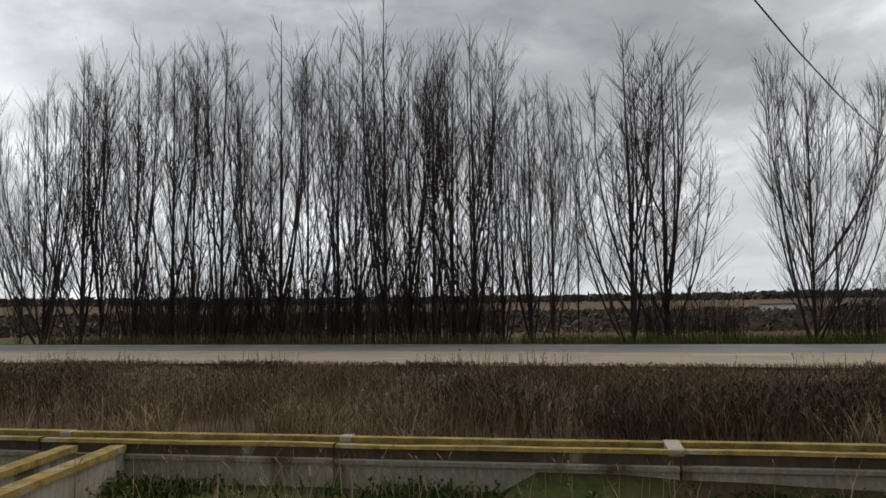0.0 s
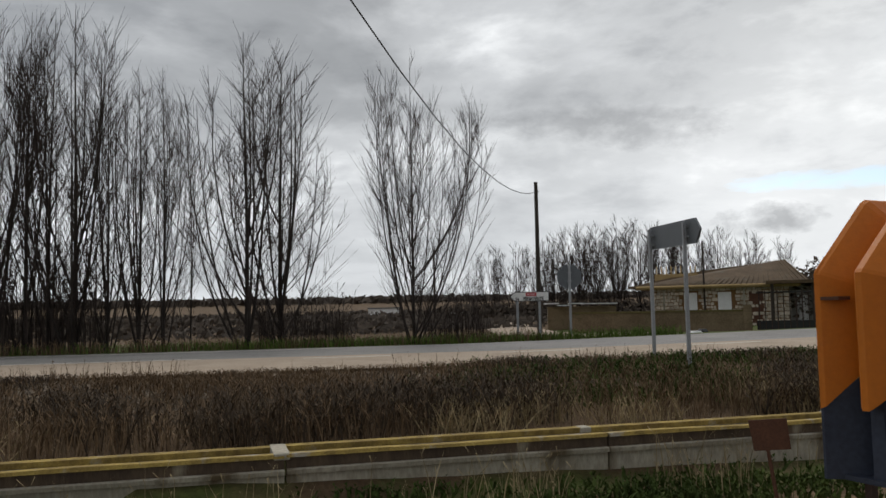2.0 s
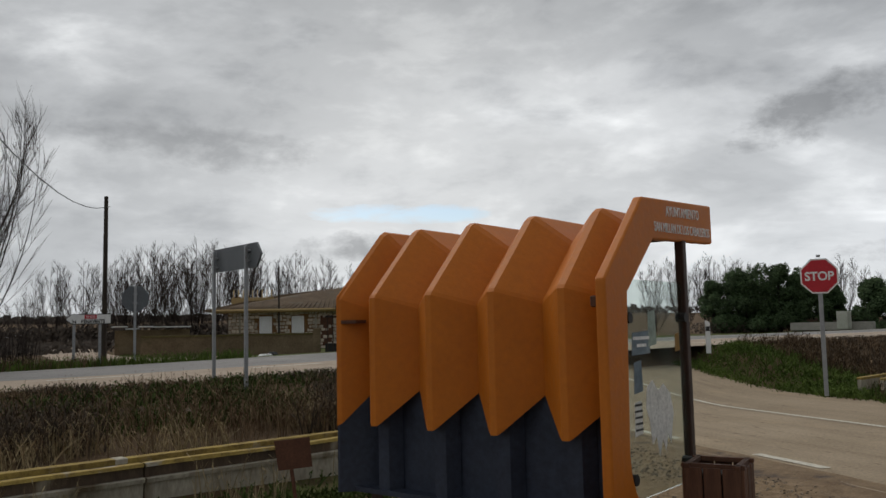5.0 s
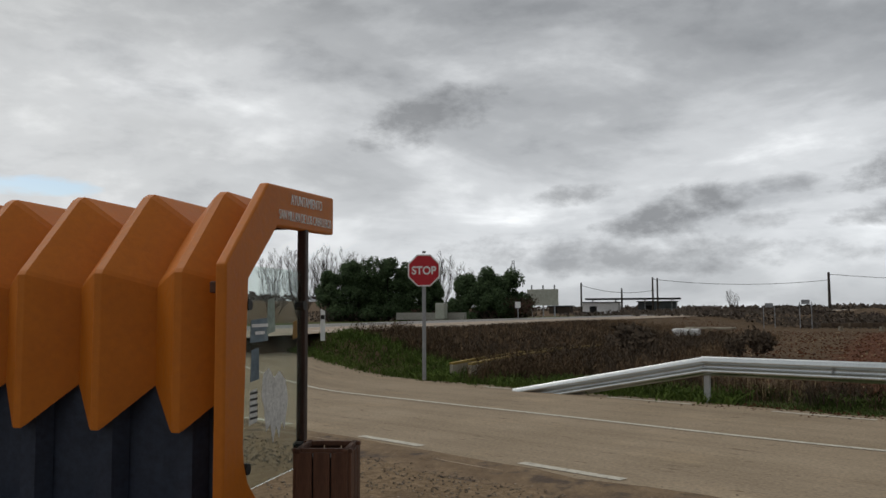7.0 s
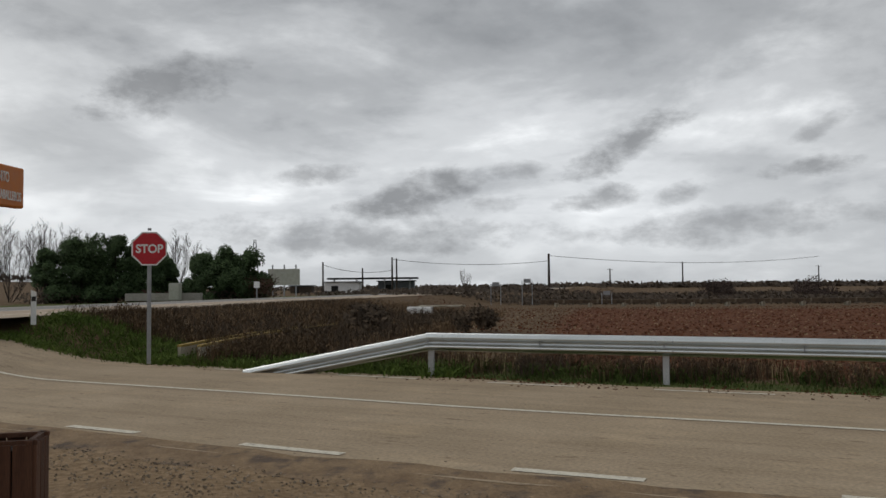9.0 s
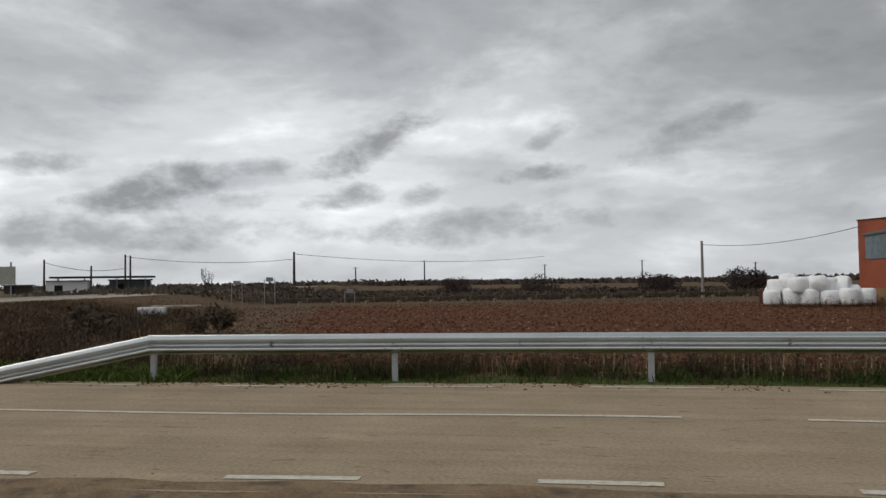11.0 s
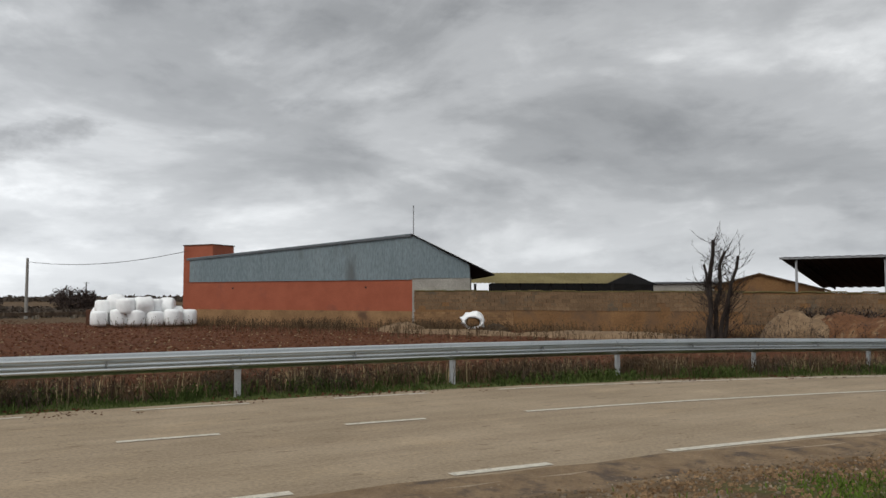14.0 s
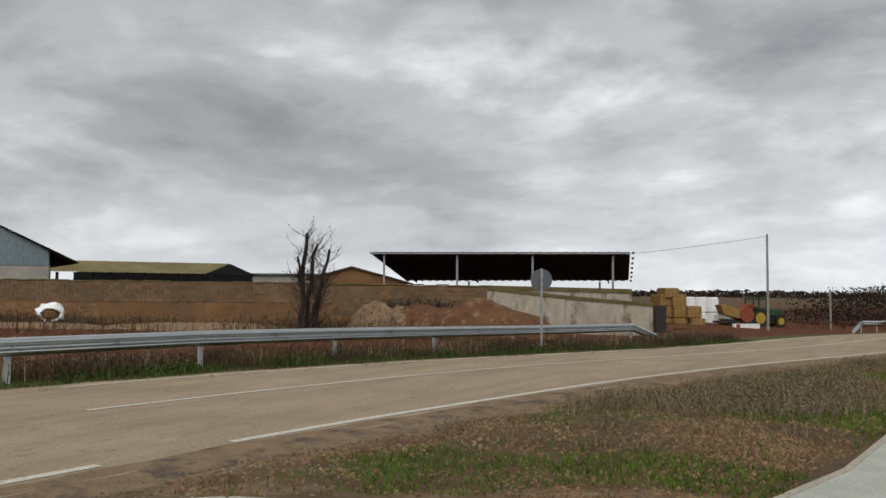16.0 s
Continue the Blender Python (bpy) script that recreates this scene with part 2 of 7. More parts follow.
def road_wear(mat, turn):
    """Adds wheel-polished streaks along the road and short dark pits and cracks."""
    nt = mat.node_tree
    N, L = nt.nodes.new, nt.links.new
    bsdf = nt.nodes["Principled BSDF"]
    prev = bsdf.inputs["Base Color"].links[0].from_socket
    tc = N("ShaderNodeTexCoord")
    for scale, lo, hi, tone, amount in (((1.1, 0.06, 1), 0.42, 0.62, (0.72, 0.70, 0.68), 0.55), ((3.2, 1.1, 1), 0.60, 0.68, (0.52, 0.48, 0.44), 0.8), ((9.0, 3.0, 1), 0.62, 0.70, (0.50, 0.46, 0.42), 0.8), ((0.5, 0.35, 1), 0.55, 0.68, (1.22, 1.20, 1.16), 0.7)):
        mp = N("ShaderNodeMapping")
        mp.inputs["Rotation"].default_value = (0, 0, turn)
        L(tc.outputs["Object"], mp.inputs[0])
        mul = N("ShaderNodeVectorMath")
        mul.operation = "MULTIPLY"
        mul.inputs[1].default_value = scale
        L(mp.outputs[0], mul.inputs[0])
        n = N("ShaderNodeTexNoise")
        n.inputs["Scale"].default_value, n.inputs["Detail"].default_value, n.inputs["Roughness"].default_value = 2.0, 6, 0.65
        L(mul.outputs[0], n.inputs["Vector"])
        r = N("ShaderNodeMapRange")
        r.inputs["From Min"].default_value, r.inputs["From Max"].default_value, r.inputs["To Max"].default_value = lo, hi, amount
        L(n.outputs["Fac"], r.inputs["Value"])
        x = N("ShaderNodeMix")
        x.data_type, x.blend_type = "RGBA", "MULTIPLY"
        L(r.outputs[0], x.inputs[0])
        L(prev, x.inputs[6])
        x.inputs[7].default_value = (*tone, 1)
        prev = x.outputs[2]
    L(prev, bsdf.inputs["Base Color"])


CRUMBLED = material("crumbled_edge", (0.13, 0.084, 0.046), (0.27, 0.19, 0.112), scale=3, fine=30, bump=0.9, bump_dist=0.02, rough=0.95, stain=(0.085, 0.062, 0.045), stain_scale=2.2, stain_at=0.52)
road_wear(ASPHALT, radians(27))
road_wear(ASPHALT_MAIN, radians(97))
DUST = material("dusty_shoulder", (0.30, 0.235, 0.175), (0.42, 0.34, 0.26), scale=1.2, fine=60, bump=0.5, rough=0.95)
PAINT = material("road_paint", (0.46, 0.43, 0.35), (0.66, 0.62, 0.52), scale=9, fine=80, bump=0.2, rough=0.7, stain=(0.27, 0.24, 0.20), stain_scale=14, stain_at=0.55)
CONCRETE = material("old_concrete", (0.28, 0.25, 0.19), (0.46, 0.42, 0.34), scale=2.2, fine=30, bump=0.5, rough=0.92, stain=(0.115, 0.085, 0.05), stain_scale=1.6, stain_at=0.54, stretch=(1, 1, 0.35))
BROWN_CONCRETE = material("brown_concrete", (0.04, 0.028, 0.02), (0.12, 0.085, 0.055), scale=3, fine=40, bump=0.5, rough=0.9, stain=(0.30, 0.26, 0.19), stain_scale=2.5, stain_at=0.62, stretch=(1, 1, 0.3))
PAVING = material("pale_paving", (0.33, 0.34, 0.29), (0.45, 0.46, 0.40), scale=2.0, fine=60, bump=0.4, rough=0.9)
LICHEN = material("lichened_concrete", (0.13, 0.085, 0.03), (0.46, 0.33, 0.085), scale=7, fine=60, bump=0.7, rough=0.95, stain=(0.34, 0.31, 0.26), stain_scale=4, stain_at=0.56)
GALV = material("galvanised_steel", (0.50, 0.525, 0.525), (0.62, 0.645, 0.645), scale=1.5, fine=120, bump=0.03, rough=0.3, metal=1.0, grain_mix=0.25)
SIGN_GREY = material("sign_back", (0.10, 0.112, 0.122), (0.14, 0.152, 0.163), scale=2, fine=90, bump=0.05, rough=0.5, metal=0.3)
RAIL_POST = material("pale_zinc", (0.42, 0.43, 0.44), (0.56, 0.57, 0.58), scale=5, fine=90, bump=0.1, rough=0.5, metal=0.4)
OLD_RENDER = material("old_render", (0.12, 0.085, 0.05), (0.22, 0.165, 0.10), scale=1.1, fine=16, bump=0.5, rough=0.95, stain=(0.09, 0.08, 0.04), stain_scale=0.9)
POST_GREY = material("zinc_post", (0.25, 0.26, 0.27), (0.35, 0.36, 0.37), scale=5, fine=90, bump=0.1, rough=0.5, metal=0.4)
RED = material("sign_red", (0.42, 0.018, 0.028), (0.50, 0.028, 0.04), scale=2, fine=90, bump=0.03, rough=0.4)
WHITE = material("white_paint", (0.72, 0.72, 0.71), (0.82, 0.82, 0.81), scale=3, fine=70, bump=0.05, rough=0.5)
BLACK = material("black_paint", (0.02, 0.02, 0.02), (0.035, 0.035, 0.035), scale=3, fine=70, bump=0.05, rough=0.6)
ORANGE = material("orange_gelcoat", (0.44, 0.122, 0.007), (0.54, 0.165, 0.012), scale=1.8, fine=25, bump=0.25, rough=0.55, stain=(0.36, 0.105, 0.018), stain_scale=1.3, stain_at=0.62, grain_mix=0.22, spread=0.4)
NAVY = material("navy_gelcoat", (0.024, 0.030, 0.048), (0.038, 0.047, 0.070), scale=2.2, fine=30, bump=0.2, rough=0.6)
BROWN = material("brown_steel", (0.035, 0.020, 0.015), (0.06, 0.035, 0.026), scale=4, fine=60, bump=0.1, rough=0.55)
RUST = material("rusty_steel", (0.075, 0.035, 0.022), (0.13, 0.06, 0.035), scale=5, fine=60, bump=0.3, rough=0.85)
SLAT = material("stained_timber", (0.085, 0.038, 0.022), (0.165, 0.078, 0.045), scale=3, fine=30, bump=0.35, rough=0.75, random_tint=0.35, stretch=(6, 6, 0.6))
BARK = material("bark", (0.02, 0.015, 0.013), (0.048, 0.038, 0.032), scale=4, fine=25, bump=0.8, rough=0.95, stretch=(1, 1, 0.3))
TWIG = material("twig", (0.03, 0.022, 0.019), (0.058, 0.043, 0.035), scale=2, fine=20, bump=0.0, rough=0.95)
PINE = material("pine_foliage", (0.04, 0.075, 0.03), (0.095, 0.15, 0.055), scale=2, fine=18, bump=0.3, rough=0.9, island=True, random_tint=0.5)
BRICK_RED = material("red_brickwork", (0.26, 0.072, 0.038), (0.35, 0.105, 0.058), scale=0.9, fine=22, bump=0.3, rough=0.9, stain=(0.22, 0.07, 0.045), stain_scale=0.6)
CLAD = material("grey_cladding", (0.15, 0.195, 0.215), (0.2, 0.25, 0.27), scale=0.5, fine=14, bump=0.1, rough=0.5, metal=0.2, stain=(0.11, 0.125, 0.13), stain_scale=0.4, stain_at=0.6, stretch=(1, 1, 0.25))
ADOBE = material("adobe_wall", (0.20, 0.115, 0.055), (0.36, 0.215, 0.105), scale=0.8, fine=16, bump=0.6, rough=0.95, stain=(0.13, 0.075, 0.045), stain_scale=0.5, island=True, random_tint=0.35)
BLOCK = material("grey_block", (0.24, 0.23, 0.205), (0.36, 0.345, 0.31), scale=1.0, fine=18, bump=0.4, rough=0.95)
ROOF_OCHRE = material("lichened_fibre_cement", (0.13, 0.105, 0.045), (0.24, 0.205, 0.10), scale=0.8, fine=14, bump=0.4, rough=0.95)
# near-black that stands for shade on undersides, shed backs and openings
SHADE_BLACK = material("shade_black", (0.012, 0.012, 0.012), (0.022, 0.022, 0.022), scale=2, fine=30, bump=0.1, rough=0.9)
WRAP = material("white_film", (0.80, 0.82, 0.82), (0.90, 0.91, 0.91), scale=2.0, fine=5, bump=0.2, rough=0.35, bump_dist=0.02, grain_mix=0.2)
STRAW = material("straw", (0.20, 0.12, 0.035), (0.34, 0.21, 0.075), scale=4, fine=30, bump=0.8, rough=0.95)
TILE = material("roof_tile", (0.07, 0.046, 0.026), (0.13, 0.088, 0.05), scale=1.5, fine=12, bump=0.5, rough=0.95, stain=(0.10, 0.085, 0.06), stain_scale=1)
STONE = material("stone_facing", (0.52, 0.43, 0.32), (0.74, 0.65, 0.53), scale=2.2, fine=9, bump=0.5, rough=0.95, island=True, random_tint=0.45)
PLASTER = material("ochre_plaster", (0.36, 0.25, 0.11), (0.46, 0.335, 0.165), scale=1.2, fine=30, bump=0.2, rough=0.9)
DRYWEED = material("dry_weed", (0.12, 0.078, 0.045), (0.33, 0.23, 0.14), scale=1.2, fine=8, bump=0, rough=0.95, island=True, random_tint=0.6, spec=0.1)
STRAWGRASS = material("dry_grass", (0.34, 0.26, 0.14), (0.54, 0.43, 0.25), scale=1.2, fine=8, bump=0, rough=0.95, island=True, random_tint=0.5, spec=0.1)
GRASS = material("green_grass", (0.075, 0.12, 0.025), (0.17, 0.24, 0.055), scale=1.1, fine=8, bump=0, rough=0.9, island=True, random_tint=0.5, spec=0.1)
DARKWEED = material("dead_dark_weed", (0.06, 0.04, 0.024), (0.19, 0.13, 0.075), scale=1.2, fine=8, bump=0, rough=0.95, island=True, random_tint=0.6, spec=0.1)
HEATHER = material("grey_heather", (0.16, 0.125, 0.078), (0.36, 0.285, 0.18), scale=1.2, fine=8, bump=0, rough=0.95, island=True, random_tint=0.5, spec=0.1)
WEEDGREEN = material("dark_green_weed", (0.045, 0.072, 0.018), (0.11, 0.15, 0.04), scale=1.1, fine=8, bump=0, rough=0.9, island=True, random_tint=0.5, spec=0.1)
LAWN = material("lawn_green", (0.075, 0.125, 0.018), (0.15, 0.225, 0.038), scale=1.1, fine=8, bump=0, rough=0.9, island=True, random_tint=0.45, spec=0.1)
BRAMBLE = material("bramble", (0.05, 0.036, 0.024), (0.12, 0.086, 0.056), scale=2, fine=12, bump=0, rough=0.95, island=True, random_tint=0.5)
FARHEDGE = material("far_scrub", (0.055, 0.042, 0.032), (0.11, 0.085, 0.064), scale=0.6, fine=5, bump=0.3, rough=1.0, island=True, random_tint=0.4)

# ---- tools ----
class Mesh:
    """Collects corners and faces; made() turns them into one mesh object."""

    def __init__(self):
        self.v, self.f = [], []

    def face(self, *pts):
        k = len(self.v)
        self.v += [tuple(p) for p in pts]
        self.f.append(tuple(range(k, k + len(pts))))

    def box(self, c, s, rz=0.0, bevel=0.0):
        x, y, z = s[0] / 2, s[1] / 2, s[2] / 2
        k = len(self.v)
        ca, sa = math.cos(radians(rz)), math.sin(radians(rz))
        if not bevel:
            ring = [(-x, -y), (x, -y), (x, y), (-x, y)]
            levels = [(-z, 1), (z, 1)]
        else:
            b = bevel
            ring = [(-x + b, -y), (x - b, -y), (x, -y + b), (x, y - b), (x - b, y), (-x + b, y), (-x, y - b), (-x, -y + b)]
            levels = [(-z, 1 - b / max(x, y)), (-z + b, 1), (z - b, 1), (z, 1 - b / max(x, y))]
        n = len(ring)
        for zz, sc in levels:
            for px, py in ring:
                px, py = px * sc, py * sc
                self.v.append((c[0] + px * ca - py * sa, c[1] + px * sa + py * ca, c[2] + zz))
        for i in range(len(levels) - 1):
            for j in range(n):
                a, b2 = k + i * n + j, k + i * n + (j + 1) % n
                self.f.append((a, b2, b2 + n, a + n))
        self.f.append(tuple(range(k + n - 1, k - 1, -1)))
        t = k + (len(levels) - 1) * n
        self.f.append(tuple(range(t, t + n)))
        return self

    def tube(self, p0, p1, r0, r1=None, n=8, caps=True):
        r1 = r0 if r1 is None else r1
        p0, p1 = Vector(p0), Vector(p1)
        d = (p1 - p0).normalized()
        a = d.cross(Vector((0, 0, 1)) if abs(d.z) < 0.9 else Vector((1, 0, 0))).normalized()
        b = d.cross(a)
        k = len(self.v)
        for p, r in ((p0, r0), (p1, r1)):
            for i in range(n):
                t = 2 * math.pi * i / n
                self.v.append(tuple(p + (a * math.cos(t) + b * math.sin(t)) * r))
        for i in range(n):
            j = (i + 1) % n
            self.f.append((k + j, k + i, k + n + i, k + n + j))
        if caps:
            self.f.append(tuple(range(k, k + n)))
            self.f.append(tuple(range(k + 2 * n - 1, k + n - 1, -1)))
        return self

    def prism(self, outline, d):
        """A plate: the outline (points in order) pushed along d."""
        d = Vector(d)
        k, n = len(self.v), len(outline)
        self.v += [tuple(p) for p in outline] + [tuple(Vector(p) + d) for p in outline]
        self.f.append(tuple(range(k, k + n)))
        self.f.append(tuple(range(k + 2 * n - 1, k + n - 1, -1)))
        for i in range(n):
            j = (i + 1) % n
            self.f.append((k + j, k + i, k + n + i, k + n + j))
        return self

    def data(self, name, mat, smooth=False):
        me = bpy.data.meshes.new(name)
        me.from_pydata(self.v, [], self.f)
        me.materials.append(mat)
        if smooth:
            me.polygons.foreach_set("use_smooth", [True] * len(me.polygons))
        if len(self.f) < 6000:
            bm = bmesh.new()
            bm.from_mesh(me)
            bmesh.ops.recalc_face_normals(bm, faces=bm.faces)
            bm.to_mesh(me)
            bm.free()
        return me


def part(name, mesh, mat, parent=None, label="", smooth=False):
    """One mesh object, under a thing or a part where one is given."""
    ob = new(name, mesh.data(name, mat, smooth))
    if parent:
        ob.parent = parent
    if label:
        ob["label"] = label
    return ob


def thing(name, at, label, category, group="", rz=0.0, kind=""):
    ob = new(name)
    ob.matrix_world = pose(*at, 0, 0, rz)
    return tagged(ob, label, category, group, kind)


def ss(a, b, x):
    t = min(1.0, max(0.0, (x - a) / (b - a)))
    return t * t * (3 - 2 * t)


# ---- the lie of the land ----
import functools

def near_edge(x):
    """The main road's near edge."""
    c = min(60.0, max(-20.0, x))
    slope = -0.127 - 0.0016 * c
    return 13.65 - 0.127 * c - 0.0008 * c * c + slope * (x - c)


MAIN_W = 8.3
SIDE = [(-44.0, -75.0), (-24.0, -47.5), (-9.97, -30.25), (-1.71, -20.47), (2.5, -15.2), (5.25, -11.45), (8.76, -5.79), (10.97, -0.95), (12.5, 2.0), (15.4, 7.7), (17.4, 11.6)]


def smooth_line(pts, step=0.5):
    out = []
    p = [Vector(q) for q in pts]
    for i in range(len(p) - 1):
        a, b, c, d = p[max(i - 1, 0)], p[i], p[i + 1], p[min(i + 2, len(p) - 1)]
        n = max(2, int((c - b).length / step))
        for k in range(n):
            t = k / n
            out.append(0.5 * ((2 * b) + (c - a) * t + (2 * a - 5 * b + 4 * c - d) * t * t + (3 * b - a - 3 * c + d) * t ** 3))
    out.append(p[-1])
    return out


SIDE_LINE = smooth_line(SIDE)
SIDE_NP = np.array([(p.x, p.y) for p in SIDE_LINE])
SIDE_DIR = np.gradient(SIDE_NP, axis=0)
SIDE_DIR /= np.linalg.norm(SIDE_DIR, axis=1)[:, None]


@functools.lru_cache(maxsize=None)
def side_offset(x, y):
    """Distance from the side road's middle, positive on its field side."""
    d = SIDE_NP - (x, y)
    i = int(np.argmin((d * d).sum(1)))
    t = SIDE_DIR[i]
    return float((x - SIDE_NP[i][0]) * t[1] - (y - SIDE_NP[i][1]) * t[0])


def road_z(y):
    return 0.72 * ss(6.5, 13.2, y) - 0.4 * ss(-14, -36, y) * (1 if y < 0 else 0) - 0.85 * (ss(36, 72, -y))


def main_z(x):
    return 0.70 + 0.2 * ss(6, 22, x)


def canal_y(x):
    return 7.3 - 0.05 * x


def land(x, y, wide=True):
    m = y - near_edge(x)
    zm = main_z(x)
    q = side_offset(x, y) if wide and abs(x) < 120 and -90 < y < 16 else (300.0 if x > 0 else -300.0)
    if m >= 0:
        z = zm - 0.02 if m < MAIN_W else zm - 0.35 * ss(MAIN_W + 0.8, MAIN_W + 5, m)
        r = math.hypot(x, y)
        z += 9.0 * ss(220, 620, r) * ss(0.15, 0.6, y / r)
        return z
    if q < 0:
        c = y - canal_y(x)
        z = 0.0
        if c > 0.2:
            z = 0.30 + (zm - 0.32) * ss(0.6, -(near_edge(x) - canal_y(x)) * -1.0, c)
        z += 0.10 * ss(3.0, 5.5, x) * (1 - ss(9.0, 11.0, x)) * ss(0.9, 2.2, c) * (1 - ss(-1.6, -0.3, m))
    else:
        z = (zm - 0.02) * ss(-6.5, -0.3, m)
        z -= 0.10 * ss(3.8, 6.0, q) * (1 - ss(-8, -5, m))
        r = math.hypot(x, y)
        z += 1.5 * ss(150, 500, r)
    w = 1 - ss(3.9, 5.5, abs(q)) if q < 0 else 1 - ss(3.2, 4.4, q)
    zr = road_z(y) - 0.012 - 0.02 * ss(3.6, 3.9, abs(q))
    z = z * (1 - w) + zr * w
    if y < -14:
        z += (road_z(y)) * (1 - w) * (1 - ss(6, 26, abs(q)))
    return z

# ---- ground and roads ----
def axis(lo, hi, fine_lo, fine_hi, step):
    out, v, s = [], fine_lo, step
    while v > lo:
        s *= 1.22
        v -= s
        out.append(v)
    out = out[::-1]
    out += list(np.arange(fine_lo, fine_hi, step))
    v, s = fine_hi, step
    out.append(v)
    while v < hi:
        s *= 1.22
        v += s
        out.append(v)
    return out


def build_ground():
    xs, ys = axis(-2600, 2600, -16, 48, 0.5), axis(-2600, 2600, -50, 32, 0.5)
    verts, cols = [], []
    for y in ys:
        for x in xs:
            z = land(x, y)
            m = y - near_edge(x)
            q = side_offset(x, y) if abs(x) < 120 and -95 < y < 16 else (300.0 if x > 0 else -300.0)
            n = noise.noise((x * 0.35, y * 0.35, 0.0))
            if m < 0:
                z += 0.03 * noise.noise((x * 1.1, y * 1.1, 3.0)) * ss(4.0, 5.5, abs(q))
            grass = red = grit = 0.0
            if m > MAIN_W:
                grass = (0.72 + 0.25 * n) * (1 - 0.75 * ss(MAIN_W + 14, MAIN_W + 24, m)) + 0.3 * n * ss(60, 120, m)
            elif m < 0 and q < 0:
                c = y - canal_y(x)
                if c > 0.3:
                    grass = 0.12 + 0.3 * ss(-3, -0.5, m) * ss(2, 6, x)
                elif y < -7.6:
                    grass = (0.40 + 0.4 * n) * (1 - 0.8 * ss(46, 70, math.hypot(x, y)))
                    grit = 0.75 * (1 - ss(3.7, 5.2, abs(q)))
                else:
                    grit = 0.45 + 0.25 * ss(2, 6, x) - 0.4 * ss(5.0, 6.5, y)
                    grass = 0.5 * ss(4.6, 6.6, y) * (1 - ss(8, 12, x))
            elif m < 0:
                k = ss(4.4, 6.0, q) * ss(-10.5, -14.0, m)
                far = ss(46, 50, q + 0.15 * (y + 10))
                red = 0.75 * k * (1 - far)
                grass = 0.62 * (1 - ss(3.6, 4.6, abs(q))) * (1 - 0.7 * ss(5, 8, y)) + 0.12 * far + 0.12
                if q < 8 and y < -16:
                    grass = 0.5
            verts.append((x, y, z))
            cols.append((grass, red, grit, 1.0))
    nx = len(xs)
    faces = [(j * nx + i, j * nx + i + 1, (j + 1) * nx + i + 1, (j + 1) * nx + i) for j in range(len(ys) - 1) for i in range(nx - 1)]
    me = bpy.data.meshes.new("ground")
    me.from_pydata(verts, [], faces)
    me.materials.append(EARTH)
    at = me.color_attributes.new("zone", "FLOAT_COLOR", "POINT")
    at.data.foreach_set("color", [c for row in cols for c in row])
    me.polygons.foreach_set("use_smooth", [True] * len(me.polygons))
    tagged(new("ground", me), "brown earth with patchy winter grass and ploughed soil", "ground", kind="structure")


def ribbon(name, mat, pts, lo, hi, lift, label, category, zf, cuts=2, kind="structure", parent=None, wob=0.0):
    """A strip along a line of points, from offset lo to hi (positive to the right of the way), lying on the height zf."""
    M = Mesh()
    n = len(pts)
    for i, p in enumerate(pts):
        a, b = pts[max(0, i - 1)], pts[min(n - 1, i + 1)]
        t = (b - a).normalized()
        r = Vector((t.y, -t.x))
        for k in range(cuts + 1):
            o = lo + (hi - lo) * k / cuts
            if wob and k in (0, cuts):
                o += wob * noise.noise((p.x * 1.3, p.y * 1.3, k * 7.0))
            c = p + r * o
            M.v.append((c.x, c.y, zf(c.x, c.y) + lift))
    w = cuts + 1
    for i in range(n - 1):
        for k in range(cuts):
            a = i * w + k
            M.f.append((a, a + 1, a + w + 1, a + w))
    ob = part(name, M, mat, parent, "" if not parent else label, smooth=True)
    if not parent:
        tagged(ob, label, category, kind=kind)
    return ob


def stretch_of(line, a, b):
    """The piece of a line of points between two arc lengths."""
    out, s = [], 0.0
    for p, q in zip(line, line[1:]):
        l = (q - p).length
        if s + l > a and s < b:
            t0, t1 = max(0, (a - s) / l), min(1, (b - s) / l)
            if not out:
                out.append(p.lerp(q, t0))
            out.append(p.lerp(q, t1))
        s += l
    return out


def arc_of(line, pt):
    """Arc length of the place on the line nearest to pt."""
    s, best = 0.0, (1e9, 0)
    for p, q in zip(line, line[1:]):
        l = (q - p).length
        u = min(1.0, max(0.0, (Vector(pt) - p).dot(q - p) / (l * l)))
        d = (Vector(pt) - p.lerp(q, u)).length
        if d < best[0]:
            best = (d, s + u * l)
        s += l
    return best[1]


build_ground()
MAIN_LINE = [Vector((x, near_edge(x))) for x in list(range(-400, -40, 12)) + list(range(-40, 80, 2)) + list(range(80, 420, 12))]
side_z = lambda x, y: road_z(y)
main_zf = lambda x, y: main_z(x)
main_road = ribbon("road", ASPHALT_MAIN, MAIN_LINE, -MAIN_W, 0.35, 0.012, "grey asphalt country road with dusty shoulders", "road", main_zf, 4, wob=0.12)
side_road = ribbon("road", ASPHALT, SIDE_LINE, -3.62, 3.0, 0.0, "worn brown-grey asphalt side road with patches and cracks", "road", side_z, 6, wob=0.18)

EDGE_LINE = [p for p in SIDE_LINE if -26 < p.y < 7.5]
shoulder_z = lambda x, y: road_z(y) + 0.002 - 0.03 * ss(3.55, 4.05, abs(side_offset(x, y)))
ribbon("road_shoulder", CRUMBLED, EDGE_LINE, -4.1, -3.35, 0.0, "crumbling brown edge of the asphalt road", "road edge", shoulder_z, 6, wob=0.16)

